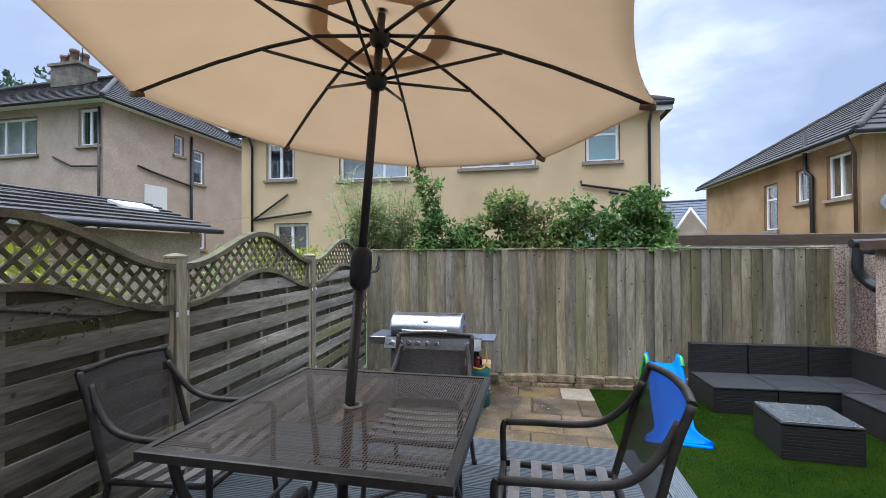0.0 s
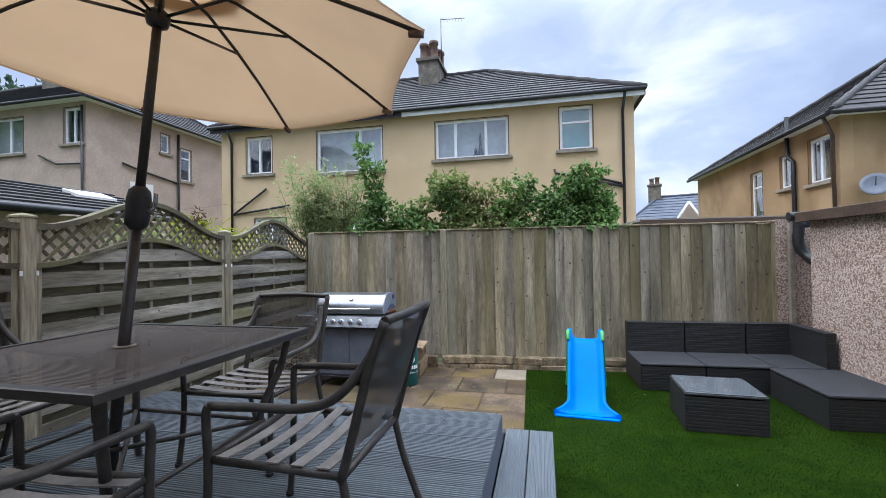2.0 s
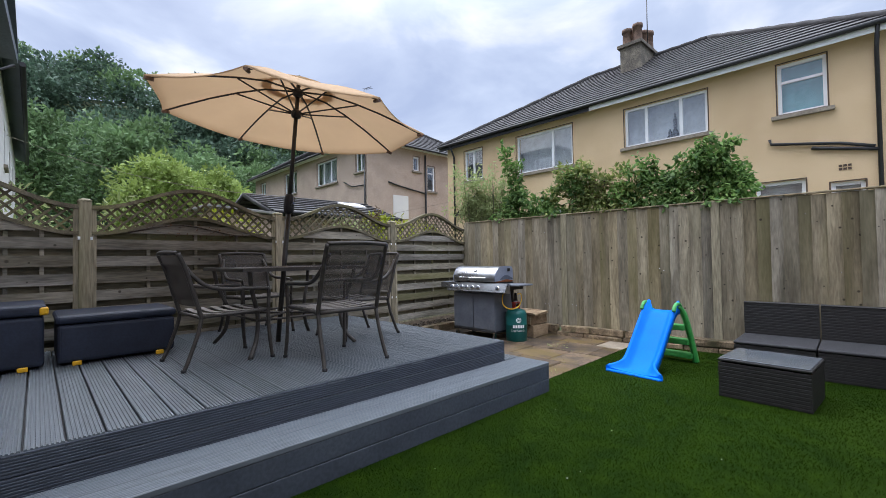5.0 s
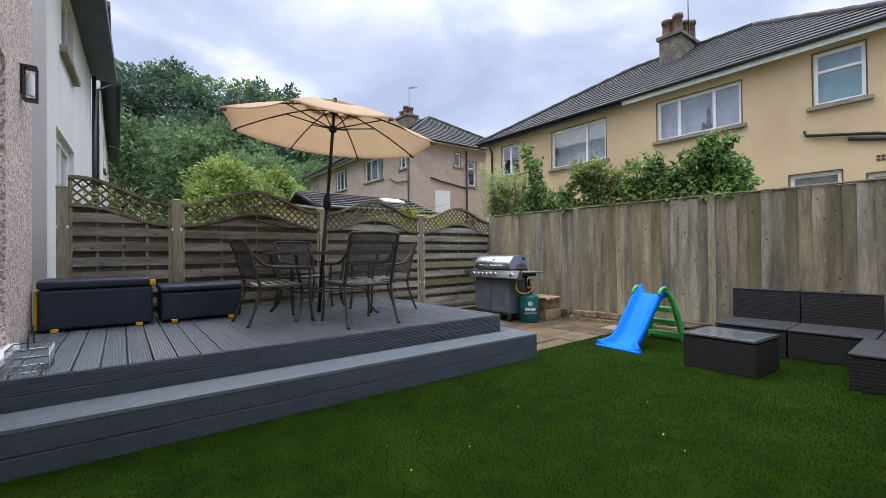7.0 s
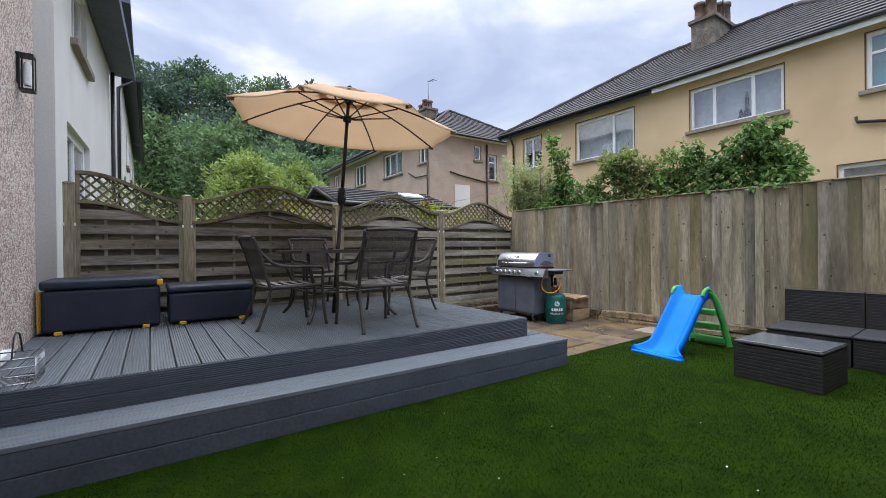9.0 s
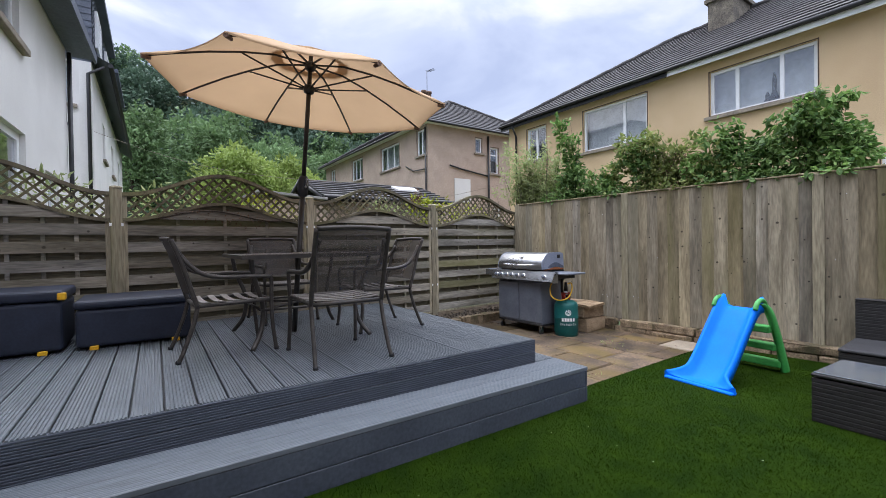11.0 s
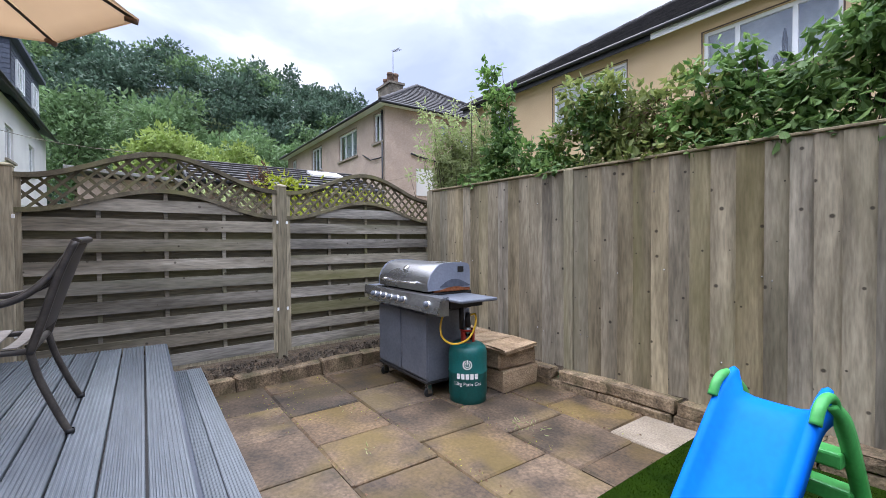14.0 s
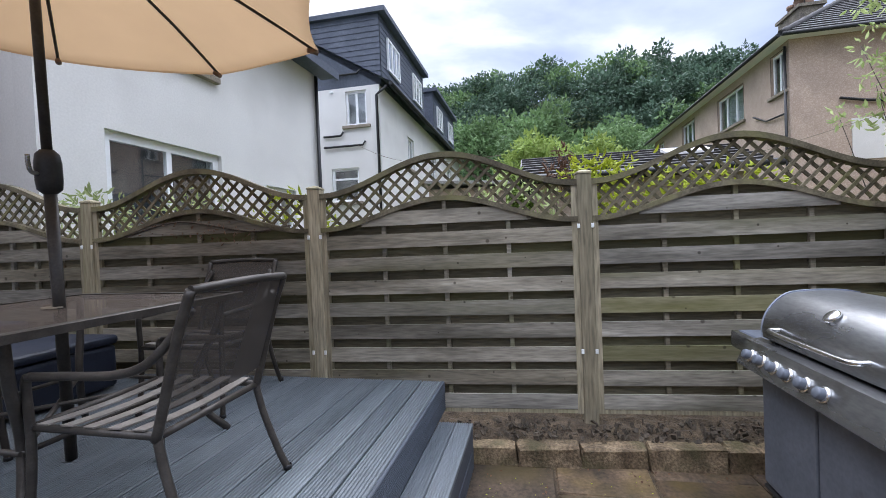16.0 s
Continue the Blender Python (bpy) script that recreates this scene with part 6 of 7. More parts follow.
# ---- parasol ----
def parasol():
    hole = Vector((-0.475, 2.50, DECK_Z + 0.756))
    p = thing("parasol", "open beige octagonal parasol on a dark pole, leaning slightly", "parasol", Matrix.Translation(hole) @ pose(0, 0, 0, -3.2, 4.0, 0) @ pose(0, 0, -0.752, 0, 0, 1))
    H = 2.62
    bm = bmesh.new()
    tube(bm, [(0, 0, 0), (0, 0, 1.34)], 0.0245, 16)
    part("lower_pole", bm, M["pole"], p)
    bm = bmesh.new()
    tube(bm, [(0, 0, 1.34), (0, 0, H)], 0.0200, 16)
    part("upper_pole", bm, M["pole"], p)
    bm = bmesh.new()
    lathe(bm, [(0.026, 1.28), (0.046, 1.30), (0.050, 1.34), (0.050, 1.42), (0.044, 1.46), (0.026, 1.48)], 18)
    hub = part("crank_housing", bm, M["black"], p)
    bm = bmesh.new()
    tube(bm, spline([(0.045, 0, 1.37), (0.075, 0, 1.375), (0.085, 0, 1.41), (0.085, 0, 1.45)], 5), 0.009, 8)
    part("crank_handle", bm, M["steel"], hub)
    R, ZR, ZT = 1.295, 2.212, 2.59
    corner = [Vector((R * math.cos(math.tau * k / 8), R * math.sin(math.tau * k / 8), ZR)) for k in range(8)]
    inner = 0.27

    def rib_z(f):
        return ZT + (ZR - ZT) * f - 0.0 + 0.05 * math.sin(math.pi * f)

    for k in range(8):
        a, b = corner[k], corner[(k + 1) % 8]
        bm = bmesh.new()
        rows = []
        n, mm = 10, 8
        for i in range(n + 1):
            f = inner / R + (1 - inner / R) * i / n
            row = []
            for j in range(mm + 1):
                g_ = j / mm
                q = a.lerp(b, g_)
                sag = 4 * g_ * (1 - g_)
                ff = f * (1 - 0.035 * sag * f * f)
                row.append(bm.verts.new((q.x * ff, q.y * ff, rib_z(f) - 0.030 * sag * f)))
            rows.append(row)
        for r0, r1 in zip(rows, rows[1:]):
            for j in range(mm):
                f = bm.faces.new((r0[j], r0[j + 1], r1[j + 1], r1[j]))
                f.smooth = True
        # hemmed edge
        for j in range(mm):
            v0, v1 = rows[-1][j], rows[-1][j + 1]
            w0, w1 = bm.verts.new(v0.co - Vector((0, 0, 0.012))), bm.verts.new(v1.co - Vector((0, 0, 0.012)))
            bm.faces.new((v0, v1, w1, w0))
        part("canopy_panel", bm, M["canvas"], p)
    bm = bmesh.new()
    rows = []
    for i in range(5):
        f = i / 4
        rows.append([bm.verts.new((0.36 * f * math.cos(math.tau * k / 16), 0.36 * f * math.sin(math.tau * k / 16), ZT + 0.055 - 0.10 * f)) for k in range(16)] if i else [bm.verts.new((0, 0, ZT + 0.06))])
    for k in range(16):
        bm.faces.new((rows[0][0], rows[1][k], rows[1][(k + 1) % 16])).smooth = True
    for a, b in zip(rows[1:], rows[2:]):
        for k in range(16):
            bm.faces.new((a[k], b[k], b[(k + 1) % 16], a[(k + 1) % 16])).smooth = True
    part("vent_cap", bm, M["canvas"], p)
    bm = bmesh.new()
    lathe(bm, [(0.0, ZT + 0.05), (0.03, ZT + 0.06), (0.022, ZT + 0.085), (0.0, ZT + 0.10)], 12)
    part("finial", bm, M["black"], p)
    for z0, nm in ((ZT - 0.09, "top_hub"), (2.285, "runner")):
        bm = bmesh.new()
        lathe(bm, [(0.024, z0 - 0.04), (0.045, z0 - 0.03), (0.052, z0), (0.052, z0 + 0.025), (0.03, z0 + 0.045), (0.022, z0 + 0.045)], 16)
        part(nm, bm, M["black"], p)
    for k in range(8):
        a = math.tau * k / 8
        d = Vector((math.cos(a), math.sin(a), 0))
        bm = bmesh.new()
        pts = [d * 0.05 + Vector((0, 0, ZT - 0.075))] + [d * (R * f) + Vector((0, 0, rib_z(f) - 0.022)) for f in (0.25, 0.45, 0.65, 0.85, 0.985)]
        tube(bm, pts, 0.0095, 6)
        rib = part("rib", bm, M["pole"], p)
        bm = bmesh.new()
        tube(bm, [d * 0.05 + Vector((0, 0, 2.30)), d * (R * 0.46) + Vector((0, 0, rib_z(0.46) - 0.03))], 0.008, 6)
        part("strut", bm, M["pole"], rib)
        bm = bmesh.new()
        c = d * (R * 0.985) + Vector((0, 0, ZR - 0.02))
        tube(bm, [c - d * 0.05, c + d * 0.015], [0.014, 0.018], 8)
        part("pocket", bm, M["pot"], rib)
    return p


parasol()


# ---- storage trunks ----
def trunk(m, lx, ly, h, label):
    t = thing("storage_trunk", label, "trunk", m, "storage trunks on the deck")
    part("body", soft_box(0, lx, 0, ly, 0.02, h * 0.82, 0.03, 3), M["navy"], t)
    part("lid", soft_box(-0.012, lx + 0.012, -0.012, ly + 0.012, h * 0.83, h, 0.028, 3), M["navy"], t)
    for y in (0.12, ly - 0.12):
        part("latch", soft_box(lx + 0.0, lx + 0.022, y - 0.03, y + 0.03, 0.0, 0.035, 0.006, 2), M["yellow_plastic"], t, "yellow wheel cover")
    return t


t1 = trunk(pose(-1.68, -0.07, DECK_Z, 0, 0, -4), 0.66, 0.90, 0.50, "large dark navy plastic storage trunk with yellow fittings")
part("end_handle", soft_box(0.15, 0.60, -0.035, -0.004, 0.02, 0.40, 0.012, 2), M["yellow_plastic"], t1, "yellow plastic end piece")
part("clasp", soft_box(0.62, 0.68, 0.87, 0.925, 0.42, 0.48, 0.012, 2), M["yellow_plastic"], t1, "small yellow clasp")
trunk(pose(-1.60, 0.90, DECK_Z, 0, 0, -4), 0.66, 0.80, 0.40, "dark navy plastic storage trunk with yellow wheels")

# wire basket by the door
wb = thing("wire_basket", "small wire basket standing on the deck by the door", "basket", pose(0.66, -0.08, DECK_Z, 0, 0, -4))
for z in (0.005, 0.05, 0.10, 0.15):
    bm = bmesh.new()
    c = [(-0.13, -0.10, z), (0.13, -0.10, z), (0.13, 0.10, z), (-0.13, 0.10, z), (-0.13, -0.10, z)]
    tube(bm, c, 0.004, 6)
    part("ring_wire", bm, M["steel"], wb)
for k in range(9):
    x = -0.13 + 0.0325 * k
    bm = bmesh.new()
    tube(bm, [(x, -0.10, 0.15), (x, -0.10, 0.004), (x, 0.10, 0.004), (x, 0.10, 0.15)], 0.003, 5)
    part("cross_wire", bm, M["steel"], wb)
bm = bmesh.new()
tube(bm, spline([(-0.13, 0, 0.15), (-0.06, 0, 0.27), (0.06, 0, 0.27), (0.13, 0, 0.15)], 6), 0.005, 6)
part("handle", bm, M["black"], wb)


# ---- barbecue ----
def barbecue():
    b = thing("gas_barbecue", "grey and stainless gas barbecue with hood and side shelves", "barbecue", pose(-0.70, 6.11, 0, 0, 0, -4))
    # local frame: front at -y, middle at the cabinet
    part("cabinet", soft_box(-0.44, 0.44, -0.235, 0.22, 0.145, 0.74, 0.008, 2), M["cabinet"], b)
    for x0, x1 in ((-0.435, -0.007), (0.007, 0.435)):
        part("door", soft_box(x0, x1, -0.252, -0.236, 0.165, 0.72, 0.006, 2), M["cabinet"], b)
    part("base_rail", soft_box(-0.45, 0.45, -0.25, 0.23, 0.122, 0.148, 0.006, 1), M["black"], b)
    # sloped control panel
    bm = bmesh.new()
    prof = [(-0.305, 0.750), (-0.345, 0.768), (-0.290, 0.892), (-0.22, 0.900), (-0.22, 0.750)]
    e = [[bm.verts.new((x, y, z)) for y, z in prof] for x in (-0.50, 0.72)]
    for k in range(5):
        bm.faces.new((e[0][k], e[0][(k + 1) % 5], e[1][(k + 1) % 5], e[1][k]))
    bm.faces.new(e[0][::-1])
    bm.faces.new(e[1])
    panel = part("control_panel", bm, M["steel"], b, "stainless steel control panel")
    nrm = Vector((0, -0.13, 0.055)).normalized()
    for x in (-0.40, -0.29, -0.18, -0.07, 0.05, 0.17, 0.56):
        q = Matrix.Translation((x, -0.319, 0.828)) @ nrm.to_track_quat("Z", "Y").to_matrix().to_4x4()
        bm = bmesh.new()
        lathe(bm, [(0.034, 0.0), (0.034, 0.008), (0.029, 0.011), (0.026, 0.012)], 18)
        part("knob_bezel", bm, M["chrome"], panel, m=q)
        bm = bmesh.new()
        lathe(bm, [(0.025, 0.004), (0.024, 0.030), (0.020, 0.035), (0.0, 0.035)], 18)
        part("knob", bm, M["cabinet"], panel, "grey control knob", m=q)
    part("firebox", soft_box(-0.45, 0.45, -0.22, 0.24, 0.745, 0.905, 0.008, 1), M["black"], b)
    bm = bmesh.new()
    bx(bm, -0.44, 0.44, -0.17, 0.22, 0.905, 0.93)
    part("burner_edge", bm, M["rust"], b, "rusty brown burner edge")
    # rounded hood
    prof = [(-0.24, 0.915), (-0.243, 0.97), (-0.218, 1.045), (-0.16, 1.115), (-0.09, 1.148), (0.05, 1.155), (0.165, 1.146), (0.205, 1.11), (0.215, 0.93)]
    bm = bmesh.new()
    c = [Vector((0, y, z)) for y, z in prof]
    c = spline(c, 4)
    rows = [[bm.verts.new((x, q.y, q.z)) for q in c] for x in (-0.44, 0.44)]
    for k in range(len(c) - 1):
        bm.faces.new((rows[0][k], rows[0][k + 1], rows[1][k + 1], rows[1][k])).smooth = True
    hood = part("hood", bm, M["steel"], b, "scuffed stainless steel hood")
    for x in (-0.455, 0.44):
        bm = bmesh.new()
        ends = [[bm.verts.new((xx, q.y, q.z + 0.006)) for q in c] for xx in (x, x + 0.015)]
        bm.faces.new(ends[0])
        bm.faces.new(ends[1][::-1])
        for k in range(len(c) - 1):
            bm.faces.new((ends[0][k], ends[0][k + 1], ends[1][k + 1], ends[1][k]))
        he = part("hood_end", bm, M["lid_side"], hood, "blue-grey painted hood end")
        xo = 0.4565 if x > 0 else -0.4595
        part("vent_slot", soft_box(xo, xo + 0.003, 0.07, 0.135, 1.075, 1.125, 0.0012, 1), M["black"], he, "dark slot")
        # an arched scorch over a rusty lower edge
        for nm, arch_h, base, mt, lb in (("scorch", 0.070, 0.955, "slate", "dark scorched arch"), ("rust_edge", 0.030, 0.922, "rust", "rusty lower edge")):
            bm = bmesh.new()
            edge = [(-0.12 + 0.325 * k / 14, base + arch_h * math.sin(math.pi * k / 14) * (1.0 - 0.25 * (k / 14))) for k in range(15)]
            ring = [(-0.12, base - 0.008)] + edge + [(0.205, base - 0.008)]
            two = [[bm.verts.new((xx, yy, zz)) for yy, zz in ring] for xx in (xo, xo + (0.0024 if nm == "scorch" else 0.0036))]
            bm.faces.new(two[0])
            bm.faces.new(two[1][::-1])
            for k in range(len(ring)):
                bm.faces.new((two[0][k], two[0][k - 1], two[1][k - 1], two[1][k]))
            bmesh.ops.recalc_face_normals(bm, faces=bm.faces)
            part(nm, bm, M[mt], he, lb)
    bm = bmesh.new()
    tube(bm, spline([(-0.28, -0.235, 0.985), (-0.28, -0.285, 0.985), (-0.2, -0.30, 0.982), (0.2, -0.30, 0.982), (0.28, -0.285, 0.985), (0.28, -0.235, 0.985)], 5), 0.010, 10)
    part("hood_handle", bm, M["chrome"], hood)
    bm = bmesh.new()
    lathe(bm, [(0.034, 0), (0.034, 0.010), (0.028, 0.014), (0.0, 0.014)], 18)
    gauge = part("thermometer", bm, M["chrome"], hood, m=Matrix.Translation((0, -0.185, 1.098)) @ Vector((0, -0.7, 0.75)).to_track_quat("Z", "Y").to_matrix().to_4x4())
    part("left_shelf", soft_box(-0.72, -0.46, -0.24, 0.20, 0.868, 0.895, 0.006, 1), M["cabinet"], b)
    part("shelf_front", soft_box(-0.72, -0.46, -0.28, -0.242, 0.80, 0.893, 0.006, 1), M["steel"], b)
    part("side_shelf", soft_box(0.462, 0.87, -0.215, 0.17, 0.860, 0.884, 0.006, 1), M["cabinet"], b)
    bm = bmesh.new()
    bx(bm, 0.46, 0.70, -0.19, 0.15, 0.80, 0.857)
    part("side_burner_box", bm, M["black"], b)
    bm = bmesh.new()
    tube(bm, [(0.60, 0.0, 0.80), (0.60, 0.0, 0.60)], 0.02, 8)
    part("regulator_stem", bm, M["black"], b)
    for x in (-0.40, 0.40):
        for y in (-0.21, 0.19):
            w = thing_wheel(b, x, y)
    return b


def thing_wheel(parent, x, y):
    bm = bmesh.new()
    tube(bm, [(x - 0.012, y, 0.042), (x + 0.012, y, 0.042)], 0.042, 18)
    w = part("castor", bm, M["black"], parent)
    bm = bmesh.new()
    bx(bm, x - 0.02, x - 0.014, y - 0.02, y + 0.02, 0.035, 0.115)
    bx(bm, x + 0.014, x + 0.02, y - 0.02, y + 0.02, 0.035, 0.115)
    bx(bm, x - 0.02, x + 0.02, y - 0.02, y + 0.02, 0.115, 0.122)
    bmesh.ops.remove_doubles(bm, verts=bm.verts, dist=1e-4)
    part("fork", bm, M["chrome"], w)
    return w


barbecue()


# ---- gas cylinder ----
def text_mesh(body, size, name):
    cu = bpy.data.curves.new(name, "FONT")
    cu.body, cu.size, cu.align_x, cu.align_y = body, size, "CENTER", "CENTER"
    cu.resolution_u = 3
    ob = bpy.data.objects.new(name, cu)
    scene.collection.objects.link(ob)
    me = bpy.data.meshes.new_from_object(ob.evaluated_get(bpy.context.evaluated_depsgraph_get()))
    bpy.data.objects.remove(ob)
    return me


def wrap(me, r, z, turn):
    """Lays a flat mesh in x and y round an upright cylinder at height z."""
    for v in me.vertices:
        a = turn + v.co.x / r
        v.co = Vector((r * math.cos(a), r * math.sin(a), z + v.co.y))


def gas_cylinder():
    g_ = thing("gas_cylinder", "dark teal patio gas cylinder with white lettering", "gas cylinder", pose(-0.07, 6.11, 0))
    r = 0.163
    bm = bmesh.new()
    lathe(bm, [(0.0, 0.012), (r - 0.02, 0.0), (r - 0.006, 0.004), (r - 0.006, 0.052), (r, 0.062), (r, 0.245), (r + 0.003, 0.25), (r + 0.003, 0.258), (r, 0.263), (r, 0.39), (r * 0.985, 0.42), (r * 0.92, 0.452), (r * 0.78, 0.478), (r * 0.5, 0.495), (0.0, 0.50)], 40)
    part("tank", bm, M["teal"], g_)
    bm = bmesh.new()
    lathe(bm, [(0.058, 0.485), (0.062, 0.60), (0.056, 0.60), (0.052, 0.485)], 24)
    for f in [f for f in bm.faces if abs(math.atan2(f.calc_center_median().y, f.calc_center_median().x) + 0.6) < 0.55 and 0.5 < f.calc_center_median().z < 0.595]:
        bm.faces.remove(f)
    for z in (0.592, 0.49):
        tube(bm, [(0.06 * math.cos(math.tau * k / 20), 0.06 * math.sin(math.tau * k / 20), z) for k in range(21)], 0.008, 6)
    part("valve_guard", bm, M["red"], g_, "red metal valve guard")
    bm = bmesh.new()
    lathe(bm, [(0.022, 0.49), (0.022, 0.56), (0.030, 0.565), (0.030, 0.60), (0.018, 0.61), (0.018, 0.64), (0.0, 0.645)], 14)
    part("valve", bm, M["steel"], g_)
    face = radians(-44)
    me = text_mesh("13kg Patio Gas", 0.040, "lettering")
    wrap(me, r + 0.0045, 0.175, face)
    me.materials.append(M["white_ink"])
    part("lettering", me, None, g_, "white printed words")
    # the maker's name as five plain upright bars
    bm = bmesh.new()
    for k in range(5):
        x = -0.090 + k * 0.038
        for c in range(3):
            xa, xb = x + 0.0093 * c, x + 0.0093 * (c + 1)
            bm.faces.new([bm.verts.new(q) for q in ((xa, -0.022, 0), (xb, -0.022, 0), (xb, 0.022, 0), (xa, 0.022, 0))])
    me = mesh_of("name_bars", bm, M["white_ink"])
    wrap(me, r + 0.0045, 0.238, face)
    part("name_bars", me, None, g_, "row of white printed bars")
    # plain round mark: a ring open at the top with a stroke in it
    bm = bmesh.new()
    n = 26
    for k in range(n):
        a0, a1 = radians(115 + 310 * k / n), radians(115 + 310 * (k + 1) / n)
        for ri, ro in ((0.030, 0.040), (0.016, 0.023)):
            q = [bm.verts.new((rr * math.cos(a), rr * math.sin(a), 0)) for a, rr in ((a0, ri), (a0, ro), (a1, ro), (a1, ri))]
            bm.faces.new(q)
    q = [bm.verts.new(c) for c in ((-0.005, 0.0, 0), (0.005, 0.0, 0), (0.005, 0.042, 0), (-0.005, 0.042, 0))]
    bm.faces.new(q)
    me = mesh_of("round_mark", bm, M["white_ink"])
    wrap(me, r + 0.0045, 0.335, face)
    part("round_mark", me, None, g_, "white round printed mark")
    return g_


gas_cylinder()
hs = thing("gas_hose", "yellow rubber gas hose hanging from barbecue to cylinder", "hose")
bm = bmesh.new()
tube(bm, spline([(-0.16, 5.98, 0.80), (-0.19, 5.92, 0.68), (-0.14, 5.88, 0.56), (-0.03, 5.90, 0.51), (0.04, 6.0, 0.54), (0.05, 6.08, 0.64), (0.01, 6.125, 0.73), (-0.04, 6.115, 0.72)], 8), 0.0085, 10)
part("hose", bm, M["hose"], hs)
bm = bmesh.new()
tube(bm, [(-0.07, 6.11, 0.62), (-0.07, 6.11, 0.74)], [0.03, 0.018], 12)
part("regulator", bm, M["black"], hs)

# stacked stone step in the corner
stack = thing("stone_stack", "stack of rough sawn stone blocks with slab tops", "stone stack", pose(-0.03, 6.36, 0, 0, 0, -3))
i = 200
for z, h in ((0.0, 0.19), (0.20, 0.17)):
    for x, w in ((-0.66, 0.40), (-0.24, 0.36 if z else 0.40), (0.14, 0.30) if not z else (0.14, 0.27)):
        part("block", stone_block(w - 0.02, 0.46, h, i, 0.012), M["sandstone"], stack, m=pose(x - 0.34, 0.03 + rng.uniform(0, 0.03), z, 0, 0, rng.uniform(-2, 2)))
        i += 1
for x, y, w, d, a in ((-1.0, 0.0, 0.46, 0.50, 1.5), (-0.52, 0.0, 0.34, 0.5, -2), (-0.22, 0.02, 0.34, 0.46, 3)):
    part("slab", stone_block(w, d, 0.034, i, 0.013), M["sandstone"], stack, m=pose(x, y, 0.374, 0, a * 0.6, a))
    i += 1


# ---- slide ----
def slide():
    s = thing("toy_slide", "small blue plastic toddler slide with green ladder", "slide", pose(1.985, 5.16, 0, 0, 0, -9))
    # local frame: foot at the origin, climbing towards +y
    path = spline([(0, 0.0, 0.035), (0, 0.10, 0.045), (0, 0.22, 0.13), (0, 0.42, 0.36), (0, 0.60, 0.565), (0, 0.68, 0.63), (0, 0.76, 0.645)], 5)
    n = len(path)
    bm = bmesh.new()
    rows = []
    for i, q in enumerate(path):
        f = i / (n - 1)
        half = 0.165 + 0.125 * max(0.0, 1 - f / 0.22) ** 1.5
        wall = 0.075 - 0.045 * max(0.0, 1 - f / 0.16) + 0.03 * max(0.0, (f - 0.8) / 0.2)
        row = []
        for x, dz in ((-half - 0.022, -0.03), (-half - 0.022, wall), (-half - 0.006, wall + 0.012), (-half + 0.016, wall), (-half + 0.034, 0.012), (-half * 0.5, 0.0), (0, -0.002), (half * 0.5, 0.0), (half - 0.034, 0.012), (half - 0.016, wall), (half + 0.006, wall + 0.012), (half + 0.022, wall), (half + 0.022, -0.03)):
            row.append(bm.verts.new((x, q.y, max(0.004, q.z + dz))))
        rows.append(row)
    for a, b in zip(rows, rows[1:]):
        for k in range(len(a) - 1):
            bm.faces.new((a[k], a[k + 1], b[k + 1], b[k])).smooth = True
        bm.faces.new((a[-1], a[0], b[0], b[-1]))
    bm.faces.new(rows[0])
    bm.faces.new(rows[-1][::-1])
    part("chute", bm, M["blue"], s)
    part("foot_lip", soft_box(-0.30, 0.30, -0.035, 0.05, 0.002, 0.032, 0.014, 3), M["blue"], s)
    for sx in (-1, 1):
        bm = bmesh.new()
        prof = spline([(0, 0.600, 0.650), (0, 0.630, 0.700), (0, 0.675, 0.728), (0, 0.735, 0.728), (0, 0.775, 0.700), (0, 0.79, 0.655)], 5)
        tube(bm, [(sx * 0.183, q.y, q.z) for q in prof], 0.021, 10)
        part("grab_handle", bm, M["green"], s, "green moulded grab handle")
        bm = bmesh.new()
        leg = spline([(0, 0.74, 0.70), (0, 0.86, 0.60), (0, 0.97, 0.38), (0, 1.05, 0.16), (0, 1.09, 0.0)], 6)
        prev = None
        for i, q in enumerate(leg):
            f = i / (len(leg) - 1)
            out = sx * (0.175 + 0.045 * f)
            d = 0.055 - 0.008 * math.sin(math.pi * f)
            cur = [bm.verts.new((out + a, q.y + b, max(0.0, q.z))) for a, b in ((-0.018, -d), (0.018, -d), (0.026, 0), (0.018, d), (-0.018, d), (-0.010, 0))]
            if prev:
                for k in range(6):
                    bm.faces.new((prev[k], prev[(k + 1) % 6], cur[(k + 1) % 6], cur[k])).smooth = True
            else:
                bm.faces.new(cur[::-1])
            prev = cur
        bm.faces.new(prev)
        part("ladder_side", bm, M["green"], s)
    for y, z, w in ((0.90, 0.46, 0.185), (0.99, 0.28, 0.195), (1.05, 0.11, 0.21)):
        part("rung", soft_box(-w, w, y - 0.055, y + 0.045, z - 0.055, z + 0.012, 0.012, 2), M["green"], s)
    return s


slide()


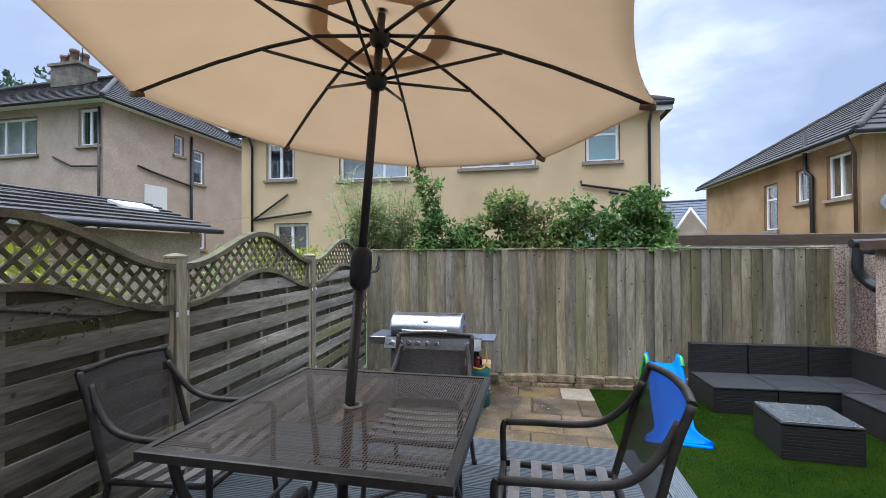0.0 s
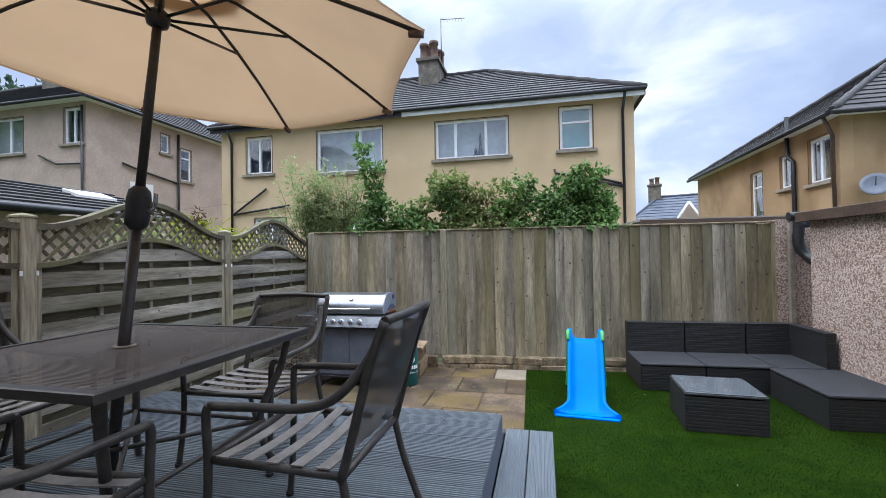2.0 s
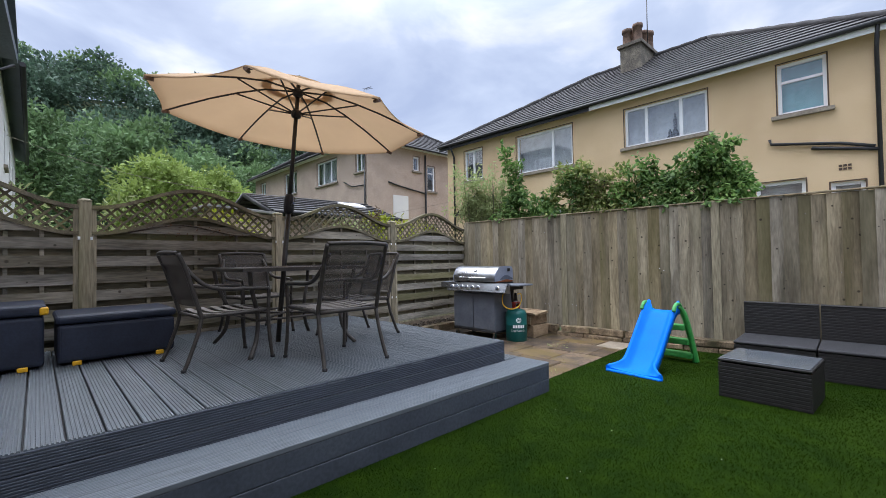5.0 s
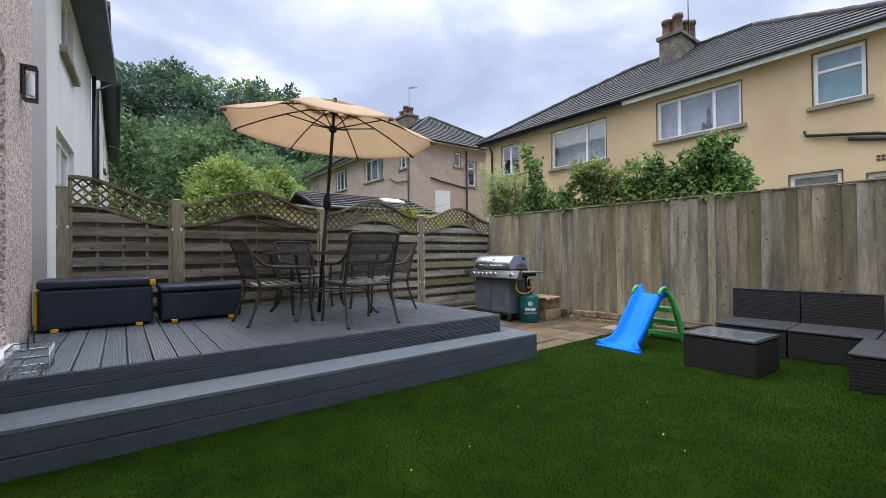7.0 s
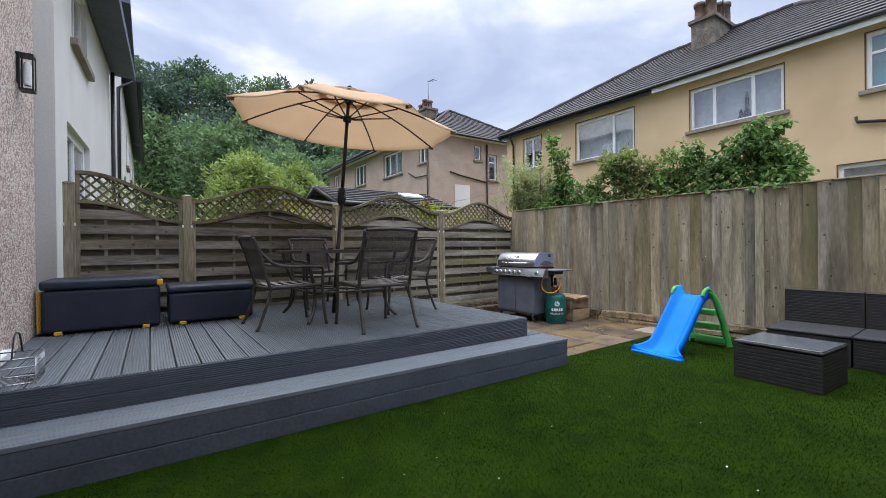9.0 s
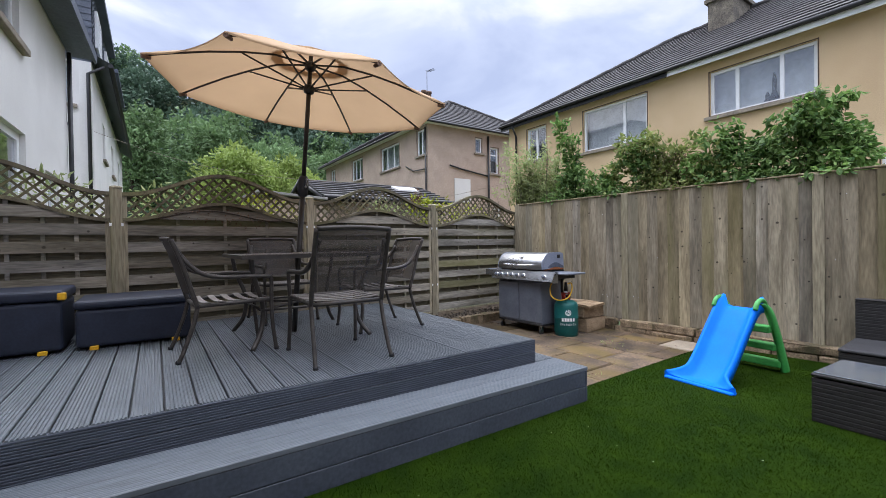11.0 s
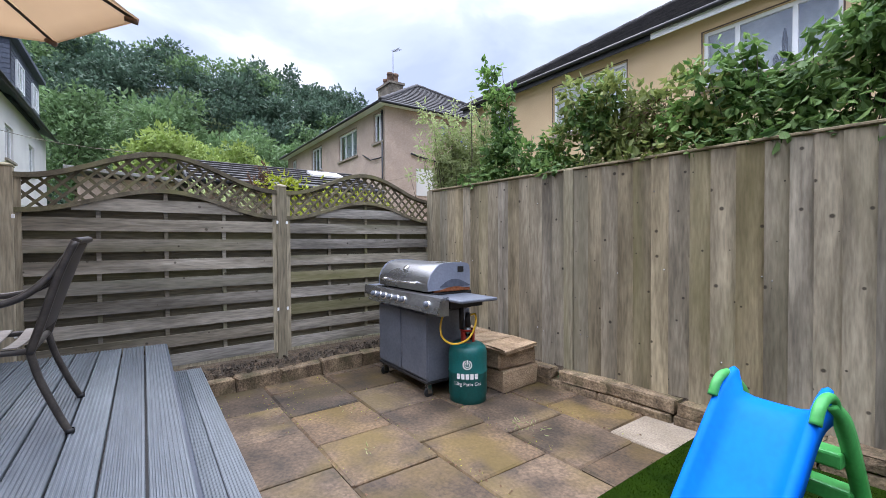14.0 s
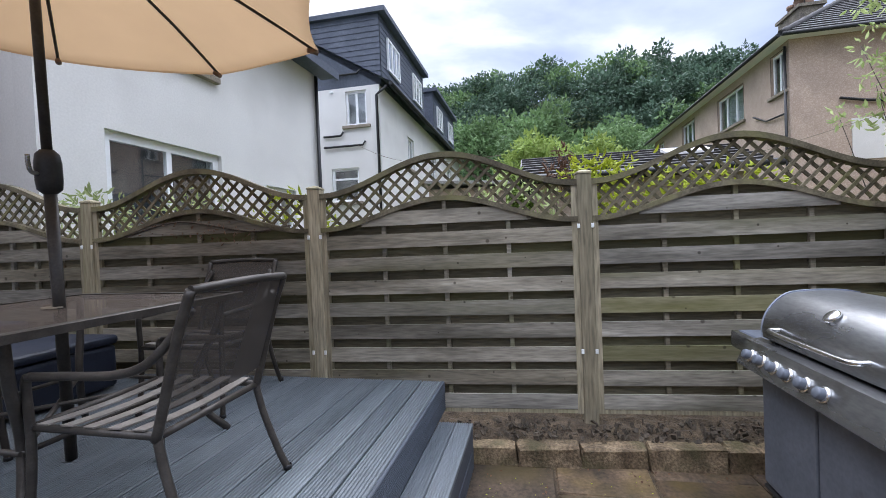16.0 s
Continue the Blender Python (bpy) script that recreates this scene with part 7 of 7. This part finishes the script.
# ---- rattan lounge ----
def weave_box(bm, x0, x1, y0, y1, z0, z1, pitch=0.031):
    """A body of stacked woven bands, each a little proud of the joint between."""
    loops, z = [], z0
    while z < z1 - 0.008:
        t = min(z + pitch - 0.003, z1)
        for zz, inset in ((z, 0.0012), (z + 0.004, 0.0), (t - 0.004, 0.0), (t, 0.0012)):
            loops.append([bm.verts.new(q) for q in ((x0 + inset, y0 + inset, zz), (x1 - inset, y0 + inset, zz), (x1 - inset, y1 - inset, zz), (x0 + inset, y1 - inset, zz))])
        z += pitch
    for a, b in zip(loops, loops[1:]):
        for k in range(4):
            bm.faces.new((a[k], a[(k + 1) % 4], b[(k + 1) % 4], b[k]))
    bm.faces.new(loops[0][::-1])
    bm.faces.new(loops[-1])


def lounge(label, m, w, d, backs=(), h=0.325):
    s = thing("rattan_seat", label, "sofa", m, "rattan lounge modules")
    bm = bmesh.new()
    weave_box(bm, 0.004, w - 0.004, 0.004, d, 0.012, h - 0.03)
    part("body", bm, M["rattan"], s)
    part("seat", soft_box(0.0, w, -0.006, d, h - 0.028, h, 0.010, 2), M["seat_weave"], s, "dark grey flat woven seat")
    for side in backs:
        bm = bmesh.new()
        if side == "back":
            weave_box(bm, 0.003, w - 0.003, d - 0.10, d, h, 0.69)
        else:
            weave_box(bm, w - 0.10, w, 0.0, d - 0.102, h, 0.69)
        part("backrest", bm, M["rattan"], s)
        if side == "back":
            part("back_cap", soft_box(0.0, w, d - 0.105, d + 0.005, 0.69, 0.708, 0.006, 1), M["rattan"], s)
        else:
            part("back_cap", soft_box(w - 0.105, w + 0.004, -0.003, d - 0.106, 0.69, 0.708, 0.006, 1), M["rattan"], s)
    for x in (0.05, w - 0.05):
        for y in (0.05, d - 0.05):
            bm = bmesh.new()
            lathe(bm, [(0.0, 0.0), (0.016, 0.0), (0.018, 0.014), (0.0, 0.014)], 10, (x, y, 0))
            part("foot", bm, M["black"], s)
    return s


lounge("dark rattan sofa module with low back against the fence", pose(2.76, 6.12, 0, 0, 0, -2), 0.70, 0.76, ("back",))
lounge("dark rattan sofa module with low back against the fence", pose(3.47, 6.095, 0, 0, 0, -2), 0.70, 0.76, ("back",))
lounge("dark rattan corner sofa module with two backs", pose(4.18, 6.07, 0, 0, 0, -2), 0.58, 0.76, ("back", "side"))
lounge("dark rattan footstool module without a back", pose(4.05, 5.10, 0, 0, 0, -2), 0.72, 0.93)
tb = thing("coffee_table", "low dark rattan coffee table with inset glass top", "coffee table", pose(2.80, 4.95, 0, 0, 0, -7))
bm = bmesh.new()
weave_box(bm, 0.004, 0.656, 0.004, 0.576, 0.012, 0.33)
part("body", bm, M["rattan"], tb)
part("rim", soft_box(0, 0.66, 0, 0.58, 0.33, 0.352, 0.008, 2), M["rattan"], tb)
part("glass_top", soft_box(0.012, 0.648, 0.012, 0.568, 0.353, 0.362, 0.003, 1), M["table_glass"], tb, "smoky grey glass sheet")

# ---- paving, last ----
patio = thing("patio", "weathered sandstone paving slabs with dark mossy joints", "patio", pose(1.36, 4.10, 0, 0, 0, -3.5), kind="structure")
slab_meshes = {}
r_slab = random.Random(9)
S = 0.58
for row in range(5):
    y = row * S
    x = 0.05
    start = (0.0, -0.27, -0.05, -0.3, -0.12)[row]
    k = 0
    x = -start if start else 0.0
    right = 0.0
    while right < 3.0:
        w = S if (k or not start) else S + start
        w = min(w, 3.0 - right)
        if w < 0.12:
            break
        key = (round(w, 3), r_slab.randrange(3))
        if key not in slab_meshes:
            bm = stone_block(w - 0.012, S - 0.012, 0.04, 300 + len(slab_meshes))
            slab_meshes[key] = mesh_of("paving_slab", bm, M["slab"])
        me = slab_meshes[key]
        if row == 4 and k == 0:
            me = mesh_of("paving_slab", stone_block(w - 0.012, S - 0.012, 0.04, 290), M["pale_slab"])
        part("paving_slab", me, None, patio, m=pose(-right - w, y, -0.038 + r_slab.uniform(-0.003, 0.004), r_slab.uniform(-0.3, 0.3), r_slab.uniform(-0.3, 0.3), r_slab.uniform(-0.4, 0.4)))
        right += w
        k += 1
# weeds in the joints
wd = leaf_mesh("weeds", M["leaf_pale"], 110, [((0.65, 6.05, 0.01), (0.14, 0.10, 0.03)), ((0.2, 5.0, 0.0), (0.10, 0.06, 0.02)), ((1.25, 4.75, 0.0), (0.05, 0.08, 0.03)), ((-0.5, 5.2, 0.0), (0.12, 0.04, 0.02))], (0.02, 0.05), 71, 0.10)
tagged(new("joint_weeds", wd), "thin straggly weeds growing in the paving joints", "weeds", kind="stuff")

# brown crumbs, leaf scraps and moss in the joints and along the edging
def litter(name, count, material, spots, size, seed, label):
    r = random.Random(seed)
    bm = bmesh.new()
    for _ in range(count):
        x0, x1, y0, y1, z = r.choice(spots)
        s = r.uniform(*size)
        q = pose(r.uniform(x0, x1), r.uniform(y0, y1), z + s * 0.25, r.uniform(-25, 25), r.uniform(-25, 25), r.uniform(0, 360))
        vs = [bm.verts.new(q @ Vector(c)) for c in ((-s, -s * 0.4, 0), (s * 0.2, -s * 0.6, s * 0.2), (s, 0.1 * s, 0), (0, s * 0.6, s * 0.15))]
        bm.faces.new(vs)
    solid(name, bm, M[material], label, "litter", kind="stuff")


joint_rows = [(-1.5, 1.25, 4.70 + 0.58 * k - 0.02, 4.70 + 0.58 * k + 0.10, 0.004) for k in range(4)]
litter("leaf_scraps", 300, "leaf_rust", joint_rows + [(-1.5, 1.2, 6.76, 6.88, 0.004), (-1.5, -1.35, 4.2, 6.8, 0.004)], (0.005, 0.014), 41, "brown leaf scraps caught in the paving joints")
litter("moss_tufts", 380, "leaf_lime", joint_rows + [(-0.9, -0.1, 5.3, 5.9, 0.003), (-1.4, -0.5, 4.3, 5.2, 0.003)], (0.003, 0.007), 42, "tiny yellow-green moss tufts on the paving")
